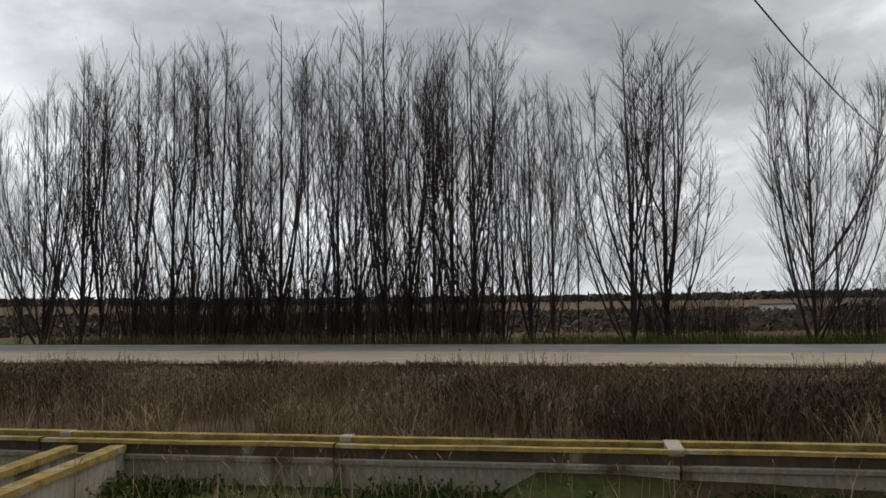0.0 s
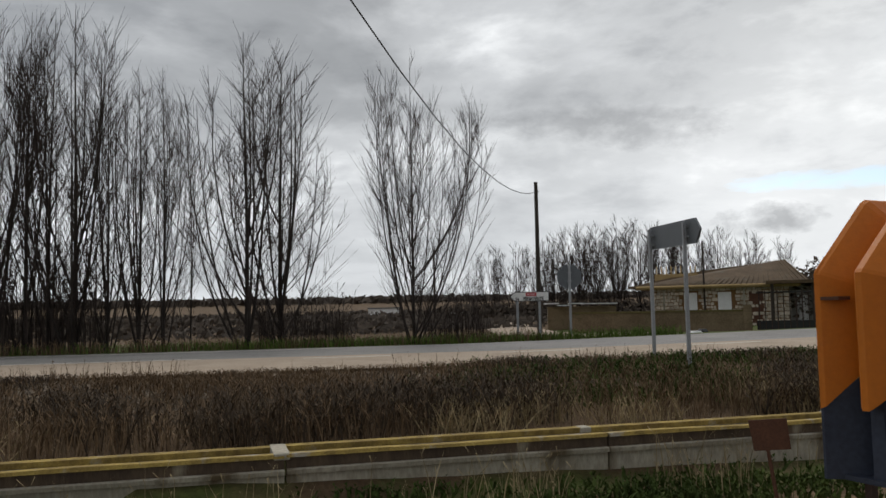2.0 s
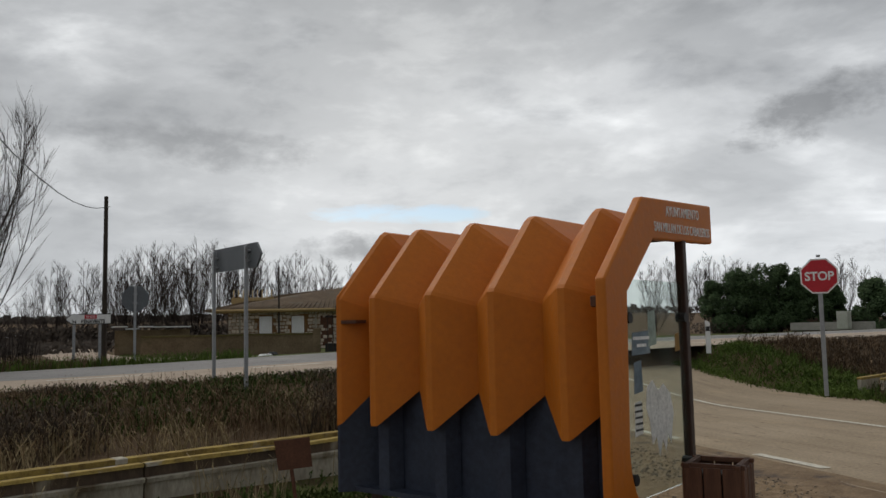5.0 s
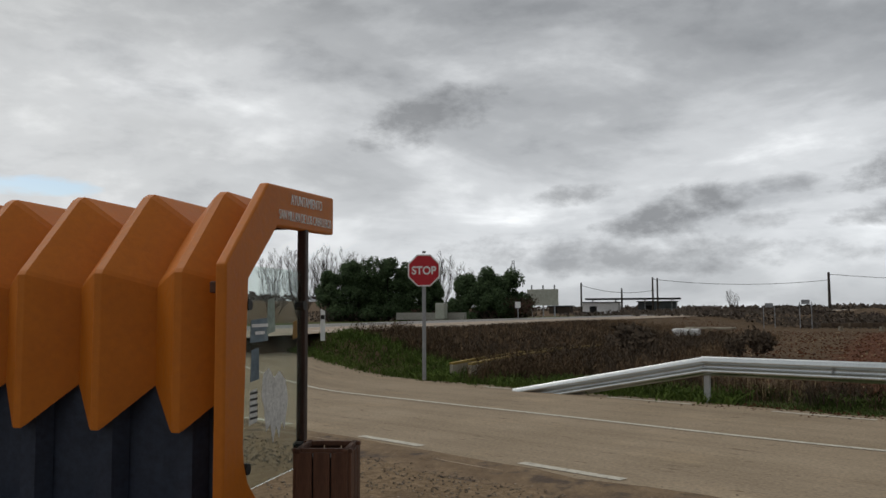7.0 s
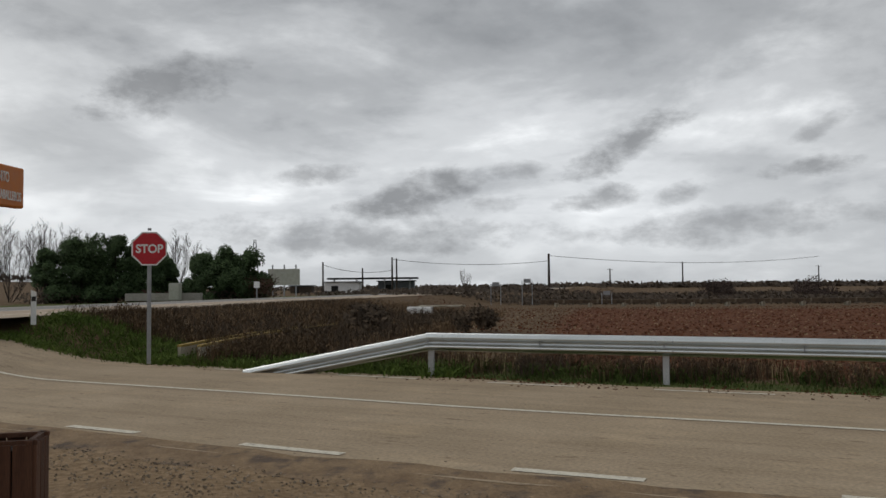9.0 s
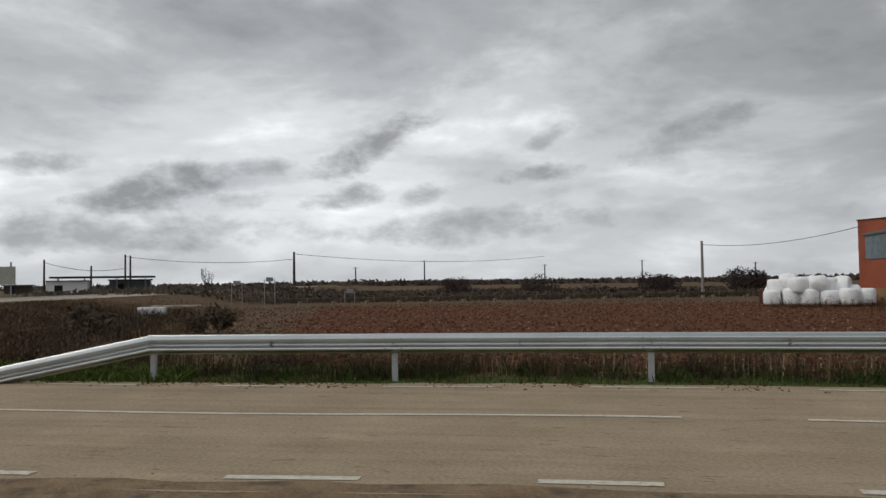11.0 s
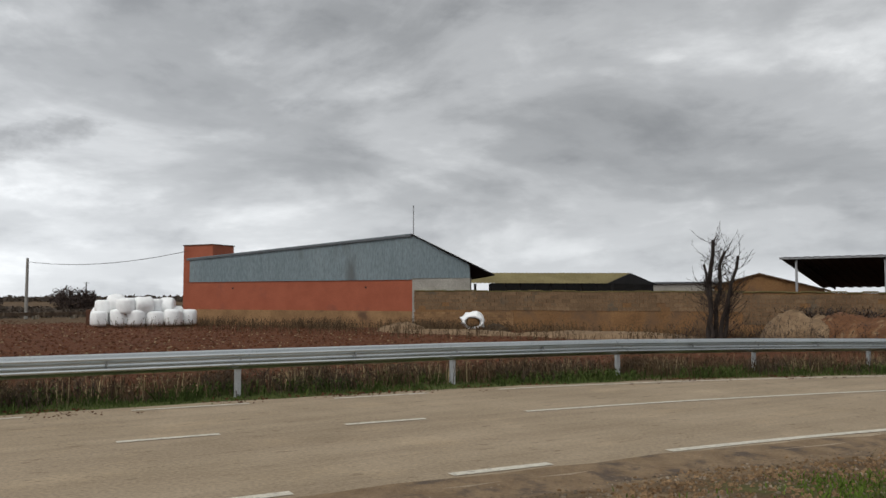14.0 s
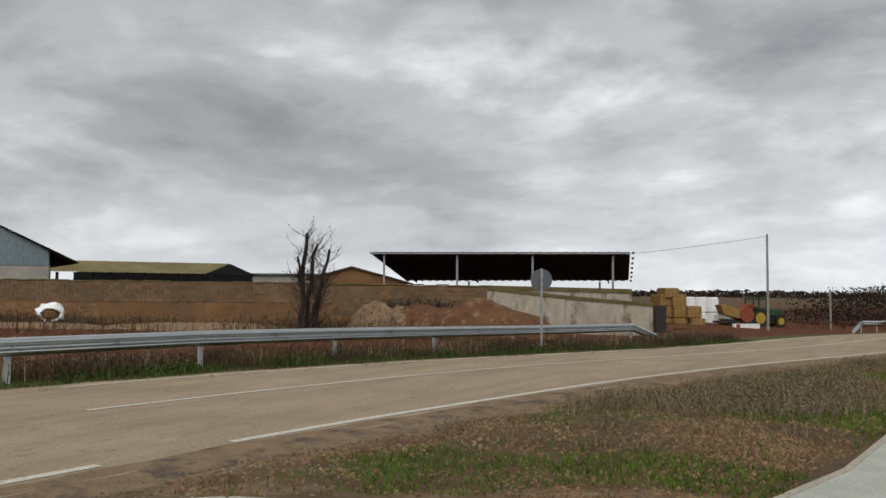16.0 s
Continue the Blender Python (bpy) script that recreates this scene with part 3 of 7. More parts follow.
# ---- road markings, canal, paving ----
def marks():
    L = SIDE_LINE
    a0 = arc_of(L, (8.76, -5.79))
    total = sum((q - p).length for p, q in zip(L, L[1:]))

    def line(lo, a, b, w=0.11, l2=0.006):
        ribbon("lane_marking", PAINT, stretch_of(L, a, b), lo - w / 2, lo + w / 2, l2, "worn white road line", "marking", side_z, 1, parent=side_road)

    line(0, a0, total - 1.5)
    for p0, p1 in (((7.54, -7.91), (8.07, -6.92)), ((6.15, -10.17), (6.72, -9.22))):
        line(0, arc_of(L, p0), arc_of(L, p1))
    line(0, 30.0, arc_of(L, (5.25, -11.42)))
    d0 = arc_of(L, (8.9, -4.2))
    for k in range(-2, 7):
        line(-3.2, d0 + k * 2.62 - 1.1, d0 + k * 2.62, 0.13)
    line(-3.2, 30.0, arc_of(L, (5.45, -11.2)), 0.13)
    for k in range(-3, 5):
        line(2.62, a0 + 1.0 + k * 2.9 - 1.6, a0 + 1.0 + k * 2.9, 0.1)
    line(2.62, 36.0, a0 - 8.6, 0.1)
    M = MAIN_LINE
    for k, (lo, a, b, w) in enumerate(((-4.0, 250, 402, 0.14), (-7.6, 200, 405, 0.12), (-7.6, 425, 640, 0.12), (-1.2, 424, 640, 0.12), (-4.0, 425, 640, 0.12))):
        ribbon("lane_marking", PAINT, stretch_of(M, a, b), lo - w / 2, lo + w / 2, 0.018, "white road line", "marking", main_zf, 1, parent=main_road)
    for k in range(6):
        ribbon("lane_marking", PAINT, stretch_of(M, 404 + k * 4, 405.8 + k * 4), -3.2 - 0.08, -3.2 + 0.08, 0.018, "white road line", "marking", main_zf, 1, parent=main_road)
    ribbon("shoulder", DUST, stretch_of(M, 150, 640), -3.95, 0.45, 0.016, "tan dust-covered near lane and shoulder", "shoulder", main_zf, 3, parent=main_road, wob=0.25)


marks()


def canal():
    """A raised irrigation channel of precast lengths, with lichened rims."""
    group = "channel lengths along the bank"
    cuts = [-16.0, -10.0, -4.95, -2.0, 1.0, 4.0, 6.9, 9.2]
    rz = math.degrees(math.atan(-0.05))
    for i, (xa, xb) in enumerate(zip(cuts, cuts[1:])):
        xm, ln = (xa + xb) / 2, (xb - xa) / math.cos(radians(rz)) - 0.02
        th = thing("irrigation_channel", (xm, canal_y(xm), 0), "weathered raised concrete irrigation channel with yellow-lichened rims", "channel", group, rz)
        dz = random.uniform(-0.012, 0.012)
        part("front_wall", Mesh().prism([(-ln / 2, 0.02, -0.15), (-ln / 2, 0.0, 0.23 + dz), (-ln / 2, 0.09, 0.23 + dz), (-ln / 2, 0.14, -0.15)], (ln, 0, 0)), CONCRETE, th, "stained concrete wall")
        part("front_ledge", Mesh().prism([(-ln / 2, -0.035, 0.225 + dz), (-ln / 2, -0.045, 0.262 + dz), (-ln / 2, 0.02, 0.27 + dz), (-ln / 2, 0.02, 0.225 + dz)], (ln, 0, 0)), CONCRETE, th)
        rim = Mesh()
        n = 14
        for k in range(n):
            x0, x1 = -ln / 2 + ln * k / n, -ln / 2 + ln * (k + 1) / n
            w0, w1 = (0.012 * noise.noise((xm + x, 0, 5)) for x in (x0, x1))
            for y0, y1, z0, z1 in ((-0.01, 0.10, 0.362, 0.392),):
                a = [(x0, y0 + w0, z0 + dz), (x0, y0 + w0 + 0.015, z1 + dz + w0), (x0, y1, z1 + dz + w0), (x0, y1, z0 + dz)]
                b = [(x1, y0 + w1, z0 + dz), (x1, y0 + w1 + 0.015, z1 + dz + w1), (x1, y1, z1 + dz + w1), (x1, y1, z0 + dz)]
                for j in range(4):
                    rim.face(a[j], a[(j + 1) % 4], b[(j + 1) % 4], b[j])
        part("front_rim", rim, LICHEN, th, "yellow-brown lichened rim")
        # darker brown strip between the ledge and the rim
        part("front_band", Mesh().box((0, 0.052, 0.316 + dz), (ln, 0.085, 0.092)), BROWN_CONCRETE, th, "dark brown band under the rim")
        part("back_wall", Mesh().prism([(-ln / 2, 0.42, -0.15), (-ln / 2, 0.44, 0.34 + dz), (-ln / 2, 0.54, 0.34 + dz), (-ln / 2, 0.58, -0.15)], (ln, 0, 0)), CONCRETE, th)
        part("back_rim", Mesh().box((0, 0.50, 0.367 + dz), (ln, 0.13, 0.05), 0, 0.012), LICHEN, th, "yellow-brown lichened rim")
        part("channel_bed", Mesh().box((0, 0.28, 0.02), (ln, 0.34, 0.04)), CONCRETE, th)
        part("joint_collar", Mesh().box((ln / 2 - 0.02, 0.28, 0.368), (0.14, 0.56, 0.06), 0, 0.01) if i in (3,) else Mesh().box((ln / 2 - 0.02, 0.50, 0.367), (0.12, 0.15, 0.06), 0, 0.01), CONCRETE, th, "pale mortar collar over the joint")
    th = thing("channel_branch", (-4.33, canal_y(-4.33) - 0.05, 0), "short concrete side channel with rounded lichened rim", "channel", "", -83)
    part("side_wall", Mesh().prism([(0.0, -0.28, -0.1), (0, -0.28, 0.30), (0, -0.18, 0.30), (0, -0.18, -0.1)], (3.0, 0, 0)), CONCRETE, th)
    part("side_wall", Mesh().prism([(0.0, 0.18, -0.1), (0, 0.18, 0.30), (0, 0.28, 0.30), (0, 0.28, -0.1)], (3.0, 0, 0)), CONCRETE, th)
    for y in (-0.23, 0.23):
        part("rim", Mesh().box((1.5, y, 0.32), (3.0, 0.15, 0.06), 0, 0.015), LICHEN, th, "yellow-brown lichened rim")


canal()


def far_channel():
    """The same channel going on beyond the side road, half hidden in dead growth."""
    pts = [Vector((18.2, 5.3)), Vector((20.4, 5.2)), Vector((22.8, 4.95)), Vector((25.6, 4.5)), Vector((28.6, 3.75))]
    for a, b in zip(pts, pts[1:]):
        d = b - a
        m = (a + b) / 2
        th = thing("irrigation_channel", (m.x, m.y, -0.1), "pale concrete irrigation channel half hidden in dead scrub", "channel", "channel lengths beyond the side road", math.degrees(math.atan2(d.y, d.x)))
        for y in (-0.22, 0.22):
            part("side_wall", Mesh().box((0, y, 0.2), (d.length - 0.03, 0.08, 0.44), 0, 0.01), CONCRETE, th)
            part("rim", Mesh().box((0, y, 0.44), (d.length - 0.03, 0.11, 0.05), 0, 0.012), LICHEN, th, "yellow-brown lichened rim")
        part("channel_bed", Mesh().box((0, 0, 0.06), (d.length - 0.03, 0.36, 0.04)), CONCRETE, th)


far_channel()


def paving():
    outline = [(3.2, -6.0), (3.0, -6.45), (2.55, -6.85), (2.05, -7.0), (1.35, -6.92), (0.6, -6.6), (-1.4, -6.6), (-2.1, -7.42), (-2.96, -8.4), (-4.3, -10.42), (-8.1, -15.8), (-13.0, -22.7), (-14.8, -21.4), (-9.6, -13.8), (-5.6, -8.3), (-4.4, -5.0), (-3.2, -3.4), (2.2, -3.4), (3.1, -4.6)]
    ob = part("pavement", Mesh().prism([(x, y, -0.12) for x, y in outline], (0, 0, 0.16)), PAVING)
    tagged(ob, "pale greenish concrete footpath with a raised edge", "pavement", kind="structure")
    k = Mesh()
    pts = [Vector((x, y)) for x, y in outline[:12]]
    for a, b in zip(pts, pts[1:]):
        n = max(1, int((b - a).length / 1.0))
        for i in range(n):
            p, q = a.lerp(b, i / n), a.lerp(b, (i + 1) / n)
            k2 = Mesh().box((0, 0, 0), ((q - p).length - 0.012, 0.07, 0.2), 0, 0.01)
            o = part("kerb_stone", k2, CONCRETE, ob)
            m = (p + q) / 2
            o.matrix_world = pose(m.x, m.y, -0.054, 0, 0, math.degrees(math.atan2(q.y - p.y, q.x - p.x)))


paving()


# ---- guard rail ----
RAIL = [(15.0, 0.1), (13.45, -3.6), (11.8, -7.23), (9.93, -10.76), (7.91, -14.21), (5.9, -17.66), (3.75, -21.0), (1.55, -24.3), (-0.75, -27.5), (-3.05, -30.6), (-5.5, -33.6)]
W_BEAM = [(0.0, 0.0), (0.012, 0.02), (0.075, 0.055), (0.083, 0.075), (0.075, 0.095), (0.012, 0.135), (0.004, 0.155), (0.012, 0.175), (0.075, 0.215), (0.083, 0.235), (0.075, 0.255), (0.012, 0.29), (0.0, 0.31)]


def beam_mesh(a, b, twist=0.0):
    """A W-shaped steel beam between two points (its lower edge), its waves towards the road."""
    M = Mesh()
    t = (b - a).normalized()
    r = Vector((t.y, -t.x, 0)).normalized()
    for p in (a, b):
        for o in (0.0, 0.006):
            M.v += [tuple(p + r * (x - o) + Vector((0, 0, z))) for x, z in W_BEAM]
    n = len(W_BEAM)
    for i in range(n - 1):
        M.f.append((i, i + 1, 2 * n + i + 1, 2 * n + i))
        M.f.append((n + i + 1, n + i, 3 * n + i, 3 * n + i + 1))
    M.f += [(0, n, n * 3, n * 2), (n - 1, 2 * n - 1, 4 * n - 1, 3 * n - 1)]
    return M


def guard_rail(points, group, ramps):
    z_of = lambda x, y: land(x, y)
    pts = []
    for x, y in points:
        base = road_z(y)
        pts.append(Vector((x, y, base)))
    for i, p in enumerate(pts):
        a, b = pts[max(0, i - 1)], pts[min(len(pts) - 1, i + 1)]
        t = (b - a).normalized()
        rz = math.degrees(math.atan2(t.y, t.x))
        th = thing("guard_rail_post", (p.x, p.y, p.z), "galvanised steel guard rail post in the verge", "post", group + " posts", rz)
        part("stake", Mesh().prism([(-0.046, 0.05, -0.5), (0.046, 0.05, -0.5), (0.046, 0.11, -0.5), (0.034, 0.11, -0.5), (0.034, 0.062, -0.5), (-0.034, 0.062, -0.5), (-0.034, 0.11, -0.5), (-0.046, 0.11, -0.5)], (0, 0, 1.16)), RAIL_POST, th)
        part("spacer", Mesh().box((0, 0.03, 0.58), (0.12, 0.05, 0.20), 0, 0.01), GALV, th)
        part("bolt", Mesh().tube((0, -0.05, 0.6), (0, -0.085, 0.6), 0.018, n=6), POST_GREY, th)
    for a, b in zip(pts, pts[1:]):
        th = thing("guard_rail_beam", tuple(a), "galvanised steel guard rail beam with a double wave", "guard rail", group)
        t = (b - a).normalized()
        part("beam", beam_mesh(Vector((0, 0, 0.44)) - t * 0.06, b - a + Vector((0, 0, 0.44)) + t * 0.06), GALV, th, smooth=False)
        r = Vector((t.y, -t.x, 0))
        for s in (-0.13, 0.13):
            for h in (0.52, 0.67):
                c = b - a + t * s + Vector((0, 0, h)) + r * 0.08
                part("bolt", Mesh().tube(c, c + r * 0.016, 0.014, n=6), POST_GREY, th)
        c = (b - a) * 0.5 + Vector((0, 0, 0.60)) + r * 0.05
        part("reflector", Mesh().box(c, (0.02, 0.035, 0.06), math.degrees(math.atan2(t.y, t.x)), 0.004), POST_GREY, th, "small grey reflector bracket")
    for p, q, dz in ramps:
        p = Vector((*p, road_z(p[1])))
        th = thing("guard_rail_end", tuple(p), "sloping galvanised guard rail end running into the ground", "guard rail", group)
        q = Vector((*q, road_z(q[1]) + dz))
        if (q - p).cross(Vector((0, 0, 1))).length:
            fwd = (q, p) if p.y > -20 and q.y > p.y else (p, q)
        a, b = fwd
        part("beam", beam_mesh(a - p + Vector((0, 0, 0.44 if a == p else 0.0)), b - p + Vector((0, 0, 0.44 if b == p else 0.0))), GALV, th)


guard_rail(RAIL, "guard rail by the field", [((15.0, 0.1), (16.0, 3.6), -0.27), ((-5.5, -33.6), (-7.2, -35.6), -0.2)])
guard_rail([(-25.6, -59.6), (-28.1, -62.8), (-30.5, -66.0), (-33, -69.2)], "guard rail past the yard", [((-25.6, -59.6), (-24.2, -57.8), -0.15)])

# ---- bus shelter ----
def letters(name, text, size, mat, parent, m, label="", align="CENTER", squeeze=1.0, bold=0.0):
    """Raised lettering as one mesh, lying in the plane of m."""
    cu = bpy.data.curves.new(name, "FONT")
    cu.body, cu.size, cu.align_x, cu.extrude, cu.offset = text, size, align, 0.002, bold
    tmp = bpy.data.objects.new(name + "_tmp", cu)
    scene.collection.objects.link(tmp)
    me = bpy.data.meshes.new_from_object(tmp.evaluated_get(bpy.context.evaluated_depsgraph_get()))
    bpy.data.objects.remove(tmp)
    me.materials.clear()
    me.materials.append(mat)
    me.transform(m @ Matrix.Diagonal((squeeze, 1, 1, 1)))
    ob = new(name, me)
    ob.parent = parent
    if label:
        ob["label"] = label
    return ob


def glass_material():
    m = bpy.data.materials.new("dusty_glass")
    m.use_nodes = True
    nt = m.node_tree
    b = nt.nodes["Principled BSDF"]
    b.inputs["Base Color"].default_value = (0.80, 0.88, 0.84, 1)
    b.inputs["Transmission Weight"].default_value = 1.0
    b.inputs["Roughness"].default_value = 0.03
    b.inputs["IOR"].default_value = 1.05
    d = nt.nodes.new("ShaderNodeBsdfDiffuse")
    d.inputs[0].default_value = (0.36, 0.41, 0.38, 1)
    n = nt.nodes.new("ShaderNodeTexNoise")
    n.inputs["Scale"].default_value, n.inputs["Detail"].default_value = 5.0, 6
    r = nt.nodes.new("ShaderNodeMapRange")
    r.inputs["From Min"].default_value, r.inputs["From Max"].default_value, r.inputs["To Min"].default_value, r.inputs["To Max"].default_value = 0.35, 0.75, 0.0, 0.09
    x = nt.nodes.new("ShaderNodeMixShader")
    nt.links.new(n.outputs["Fac"], r.inputs["Value"])
    nt.links.new(r.outputs[0], x.inputs[0])
    nt.links.new(b.outputs[0], x.inputs[1])
    nt.links.new(d.outputs[0], x.inputs[2])
    nt.links.new(x.outputs[0], nt.nodes["Material Output"].inputs[0])
    return m


GLASS = glass_material()
PAPER = material("torn_paper", (0.60, 0.60, 0.57), (0.74, 0.74, 0.71), scale=8, fine=40, bump=0.2, rough=0.9)
PAPER_GREEN = material("faded_poster", (0.24, 0.31, 0.27), (0.36, 0.43, 0.38), scale=6, fine=30, bump=0.1, rough=0.8)
PAPER_BLUE = material("blue_poster", (0.10, 0.14, 0.18), (0.24, 0.30, 0.33), scale=9, fine=30, bump=0.1, rough=0.8)


def shelter():
    S, E = 0.464, 0.27
    th = thing("bus_shelter", (4.052, 2.516, 0), "orange and navy folded fibreglass bus shelter with name board", "bus shelter", rz=5.17)
    ridge = [(0.0, 0.938), (0.0, 1.745), (0.012, 1.763), (0.43, 2.195), (0.47, 2.216), (1.28, 2.21)]
    valley = [(0.19, 1.163), (0.19, 1.67), (0.20, 1.69), (0.53, 2.02), (0.56, 2.04), (1.28, 2.05)]

    def fold(lo, hi, k):
        """One ridge between two valleys, its edge rounded."""
        M = Mesh()
        c = k * S
        cols = [(lo, 1.0), (c - 0.035, 0.07), (c - 0.018, 0.0), (c + 0.018, 0.0), (c + 0.035, 0.07), (hi, 1.0)]
        for u, f in cols:
            for (rv, rw), (vv, vw) in zip(ridge, valley):
                M.v.append((rv + (vv - rv) * f, u, rw + (vw - rw) * f))
        n = len(ridge)
        for i in range(len(cols) - 1):
            for j in range(n - 1):
                a = i * n + j
                M.f.append((a, a + 1, a + n + 1, a + n))
        ob = part("folded_panel", M, ORANGE, th, "weathered orange folded panel")
        mod = ob.modifiers.new("thickness", "SOLIDIFY")
        mod.thickness, mod.offset = 0.012, 1
        return ob

    for k in range(4):
        lo = -E + 0.03 if k == 0 else (k - 0.5) * S
        hi = 3 * S + 0.15 if k == 3 else (k + 0.5) * S
        fold(lo, hi, k)
    M = Mesh()
    for u, f in ((3 * S + 0.15, 1.0), (3 * S + E + 0.02, 0.0), (3 * S + E + 0.05, -0.06)):
        for (rv, rw), (vv, vw) in zip(ridge, valley):
            M.v.append((rv + (vv - rv) * f, u, rw + (vw - rw) * f))
    n = len(ridge)
    for i in range(2):
        for j in range(n - 1):
            a = i * n + j
            M.f.append((a, a + 1, a + n + 1, a + n))
    ob = part("end_panel", M, ORANGE, th, "weathered orange end panel")
    mod = ob.modifiers.new("thickness", "SOLIDIFY")
    mod.thickness, mod.offset = 0.012, 1
    # lower back panel with a shallow pilaster under each ridge
    L = 3 * S + 2 * E
    back = Mesh()
    back.box((0.195, 1.5 * S - 0.06, 0.845), (0.02, L - 0.16, 0.67))
    part("lower_panel", back, NAVY, th, "dark navy lower back panel")
    for k in range(4):
        M = Mesh()
        M.prism([(0.175, k * S - 0.085, 0.52), (0.08, k * S - 0.045, 0.52), (0.08, k * S + 0.045, 0.52), (0.175, k * S + 0.085, 0.52)], (0, 0, 0.56))
        part("pilaster", M, NAVY, th)
    part("end_return", Mesh().prism([(-0.015, 3 * S + E + 0.03, 0.5), (0.2, 3 * S + E + 0.03, 0.5), (0.2, 3 * S + E + 0.03, 1.16), (-0.015, 3 * S + E + 0.03, 0.94)], (0, 0.02, 0)), NAVY, th)
    part("lower_panel", Mesh().prism([(-0.015, 3 * S + E + 0.03, 0.5), (0.19, 3 * S + 0.13, 0.5), (0.19, 3 * S + 0.13, 1.16), (-0.015, 3 * S + E + 0.03, 0.945)], (0.01, 0, 0)), NAVY, th)
    part("bottom_lip", Mesh().box((0.13, 1.5 * S, 0.515), (0.14, L - 0.05, 0.03), 0, 0.008), NAVY, th)
    # end frames
    e = -E
    out = [(-0.068, 0.0), (-0.068, 1.786), (0.421, 2.262), (1.451, 2.306), (1.451, 2.056), (0.542, 2.027), (0.19, 1.719), (0.15, 0.86), (0.165, 0.76), (0.21, 0.66), (0.30, 0.57), (0.35, 0.48), (0.35, 0.0)]
    frame_r = part("end_frame", Mesh().prism([(v, e - 0.025, w) for v, w in out], (0, 0.06, 0)), ORANGE, th, "orange end frame with a name board")
    bev = frame_r.modifiers.new("edge", "BEVEL")
    bev.width, bev.segments, bev.limit_method = 0.012, 2, "ANGLE"
    f = 3 * S + E
    out2 = [(-0.02, 0.94), (-0.02, 1.77), (0.45, 2.23), (1.28, 2.24), (1.28, 2.16), (0.50, 2.15), (0.05, 1.74), (0.05, 0.98)]
    frame_l = part("end_frame", Mesh().prism([(v, f + 0.03, w) for v, w in out2], (0, 0.02, 0)), ORANGE, th)
    bev = frame_l.modifiers.new("edge", "BEVEL")
    bev.width, bev.segments, bev.limit_method = 0.01, 2, "ANGLE"
    part("strap", Mesh().box((0.04, f - 0.05, 1.60), (0.10, 0.14, 0.022)), RUST, th, "rusty steel strap")
    part("bracket", Mesh().box((-0.01, e + 0.055, 1.67), (0.06, 0.05, 0.06), 0, 0.006), RUST, th, "rusty bracket")
    for u in (3 * S + 0.12, 3 * S - 0.15, S, 0.1):
        part("leg", Mesh().box((0.14, u, 0.25), (0.05, 0.05, 0.52)), BROWN, th, "dark steel leg")
    part("front_beam", Mesh().box((0.979, 1.5 * S, 2.08), (0.055, L, 0.05)), BROWN, th)
    for u in (e, f):
        part("front_post", Mesh().box((0.979, u, 1.02), (0.055, 0.055, 2.06), 0, 0.006), BROWN, th, "dark brown steel post")
    for h in (0.73, 1.58):
        for v in (0.20, 0.945):
            part("glass_clamp", Mesh().tube((v, e - 0.03, h), (v, e + 0.03, h), 0.03, n=10), BLACK, th)
    part("inner_wall", Mesh().box((0.26, 1.5 * S, 1.05), (0.03, L - 0.1, 1.0)), ORANGE, th)
    pane = part("side_pane", Mesh().box((0.57, e, 1.20), (0.76, 0.008, 1.18)), GLASS, th, "dusty side glass with torn posters")
    pane.visible_shadow = False
    y = e - 0.007
    rnd = random.Random(5)
    torn = [(0.42, 1.16), (0.50, 1.20), (0.58, 1.13), (0.66, 1.17), (0.76, 1.10), (0.80, 0.98), (0.74, 0.80), (0.70, 0.86), (0.66, 0.76), (0.62, 0.84), (0.57, 0.74), (0.53, 0.86), (0.47, 0.82), (0.44, 0.97), (0.40, 1.04)]
    part("torn_poster", Mesh().prism([(0.03 + v * 0.9, y, 0.13 + w * 0.92) for v, w in torn], (0, -0.002, 0)), PAPER, pane, "torn white paper remains")
    for v0, w0, v1, w1, mt in ((0.27, 1.36, 0.52, 1.50, PAPER_BLUE), (0.28, 1.14, 0.40, 1.33, PAPER_BLUE), (0.27, 0.90, 0.38, 1.10, PAPER), (0.50, 1.40, 0.62, 1.62, PAPER_GREEN), (0.90, 1.36, 0.98, 1.48, STRAW)):
        part("poster", Mesh().prism([(v0 * 0.9, y, 0.1 + w0 * 0.94), (v1 * 0.9, y, 0.1 + w0 * 0.94 + rnd.uniform(-0.02, 0.02)), (v1 * 0.9 - 0.01, y, 0.1 + w1 * 0.94), (v0 * 0.9 + 0.01, y, 0.09 + w1 * 0.94)], (0, -0.0015, 0)), mt, pane, "faded poster")
    for k in range(5):
        w = 0.98 + 0.033 * k
        part("text_bar", Mesh().box((0.295, y - 0.003, w), (0.09, 0.001, 0.012)), BLACK, pane)
    for k, ln in enumerate((0.2, 0.12)):
        part("text_bar", Mesh().box((0.36, y - 0.003, 1.47 - 0.04 * k), (ln, 0.001, 0.018)), WHITE, pane)
    m = pose(1.12, e - 0.027, 2.275, 90, 1.5, 0)
    letters("lettering", "AYUNTAMIENTO", 0.088, WHITE, frame_r, pose(0.98, e - 0.027, 2.185, 90, -2, 0), "white painted lettering", squeeze=0.74)
    letters("lettering", "SAN MILLAN DE LOS CABALLEROS", 0.080, WHITE, frame_r, pose(0.98, e - 0.027, 2.085, 90, -1.2, 0), "white painted lettering", squeeze=0.68)
    cv = Mesh()
    pts = [(0.36, 2.0, 0), (0.41, 1.92, 0.02), (0.40, 1.84, 0.0), (0.34, 1.80, -0.01)]
    for a, b in zip(pts, pts[1:]):
        cv.tube((a[0], e + 0.1 + a[2], a[1]), (b[0], e + 0.1 + b[2], b[1]), 0.006, n=5)
    part("cable", cv, BLACK, th)


shelter()


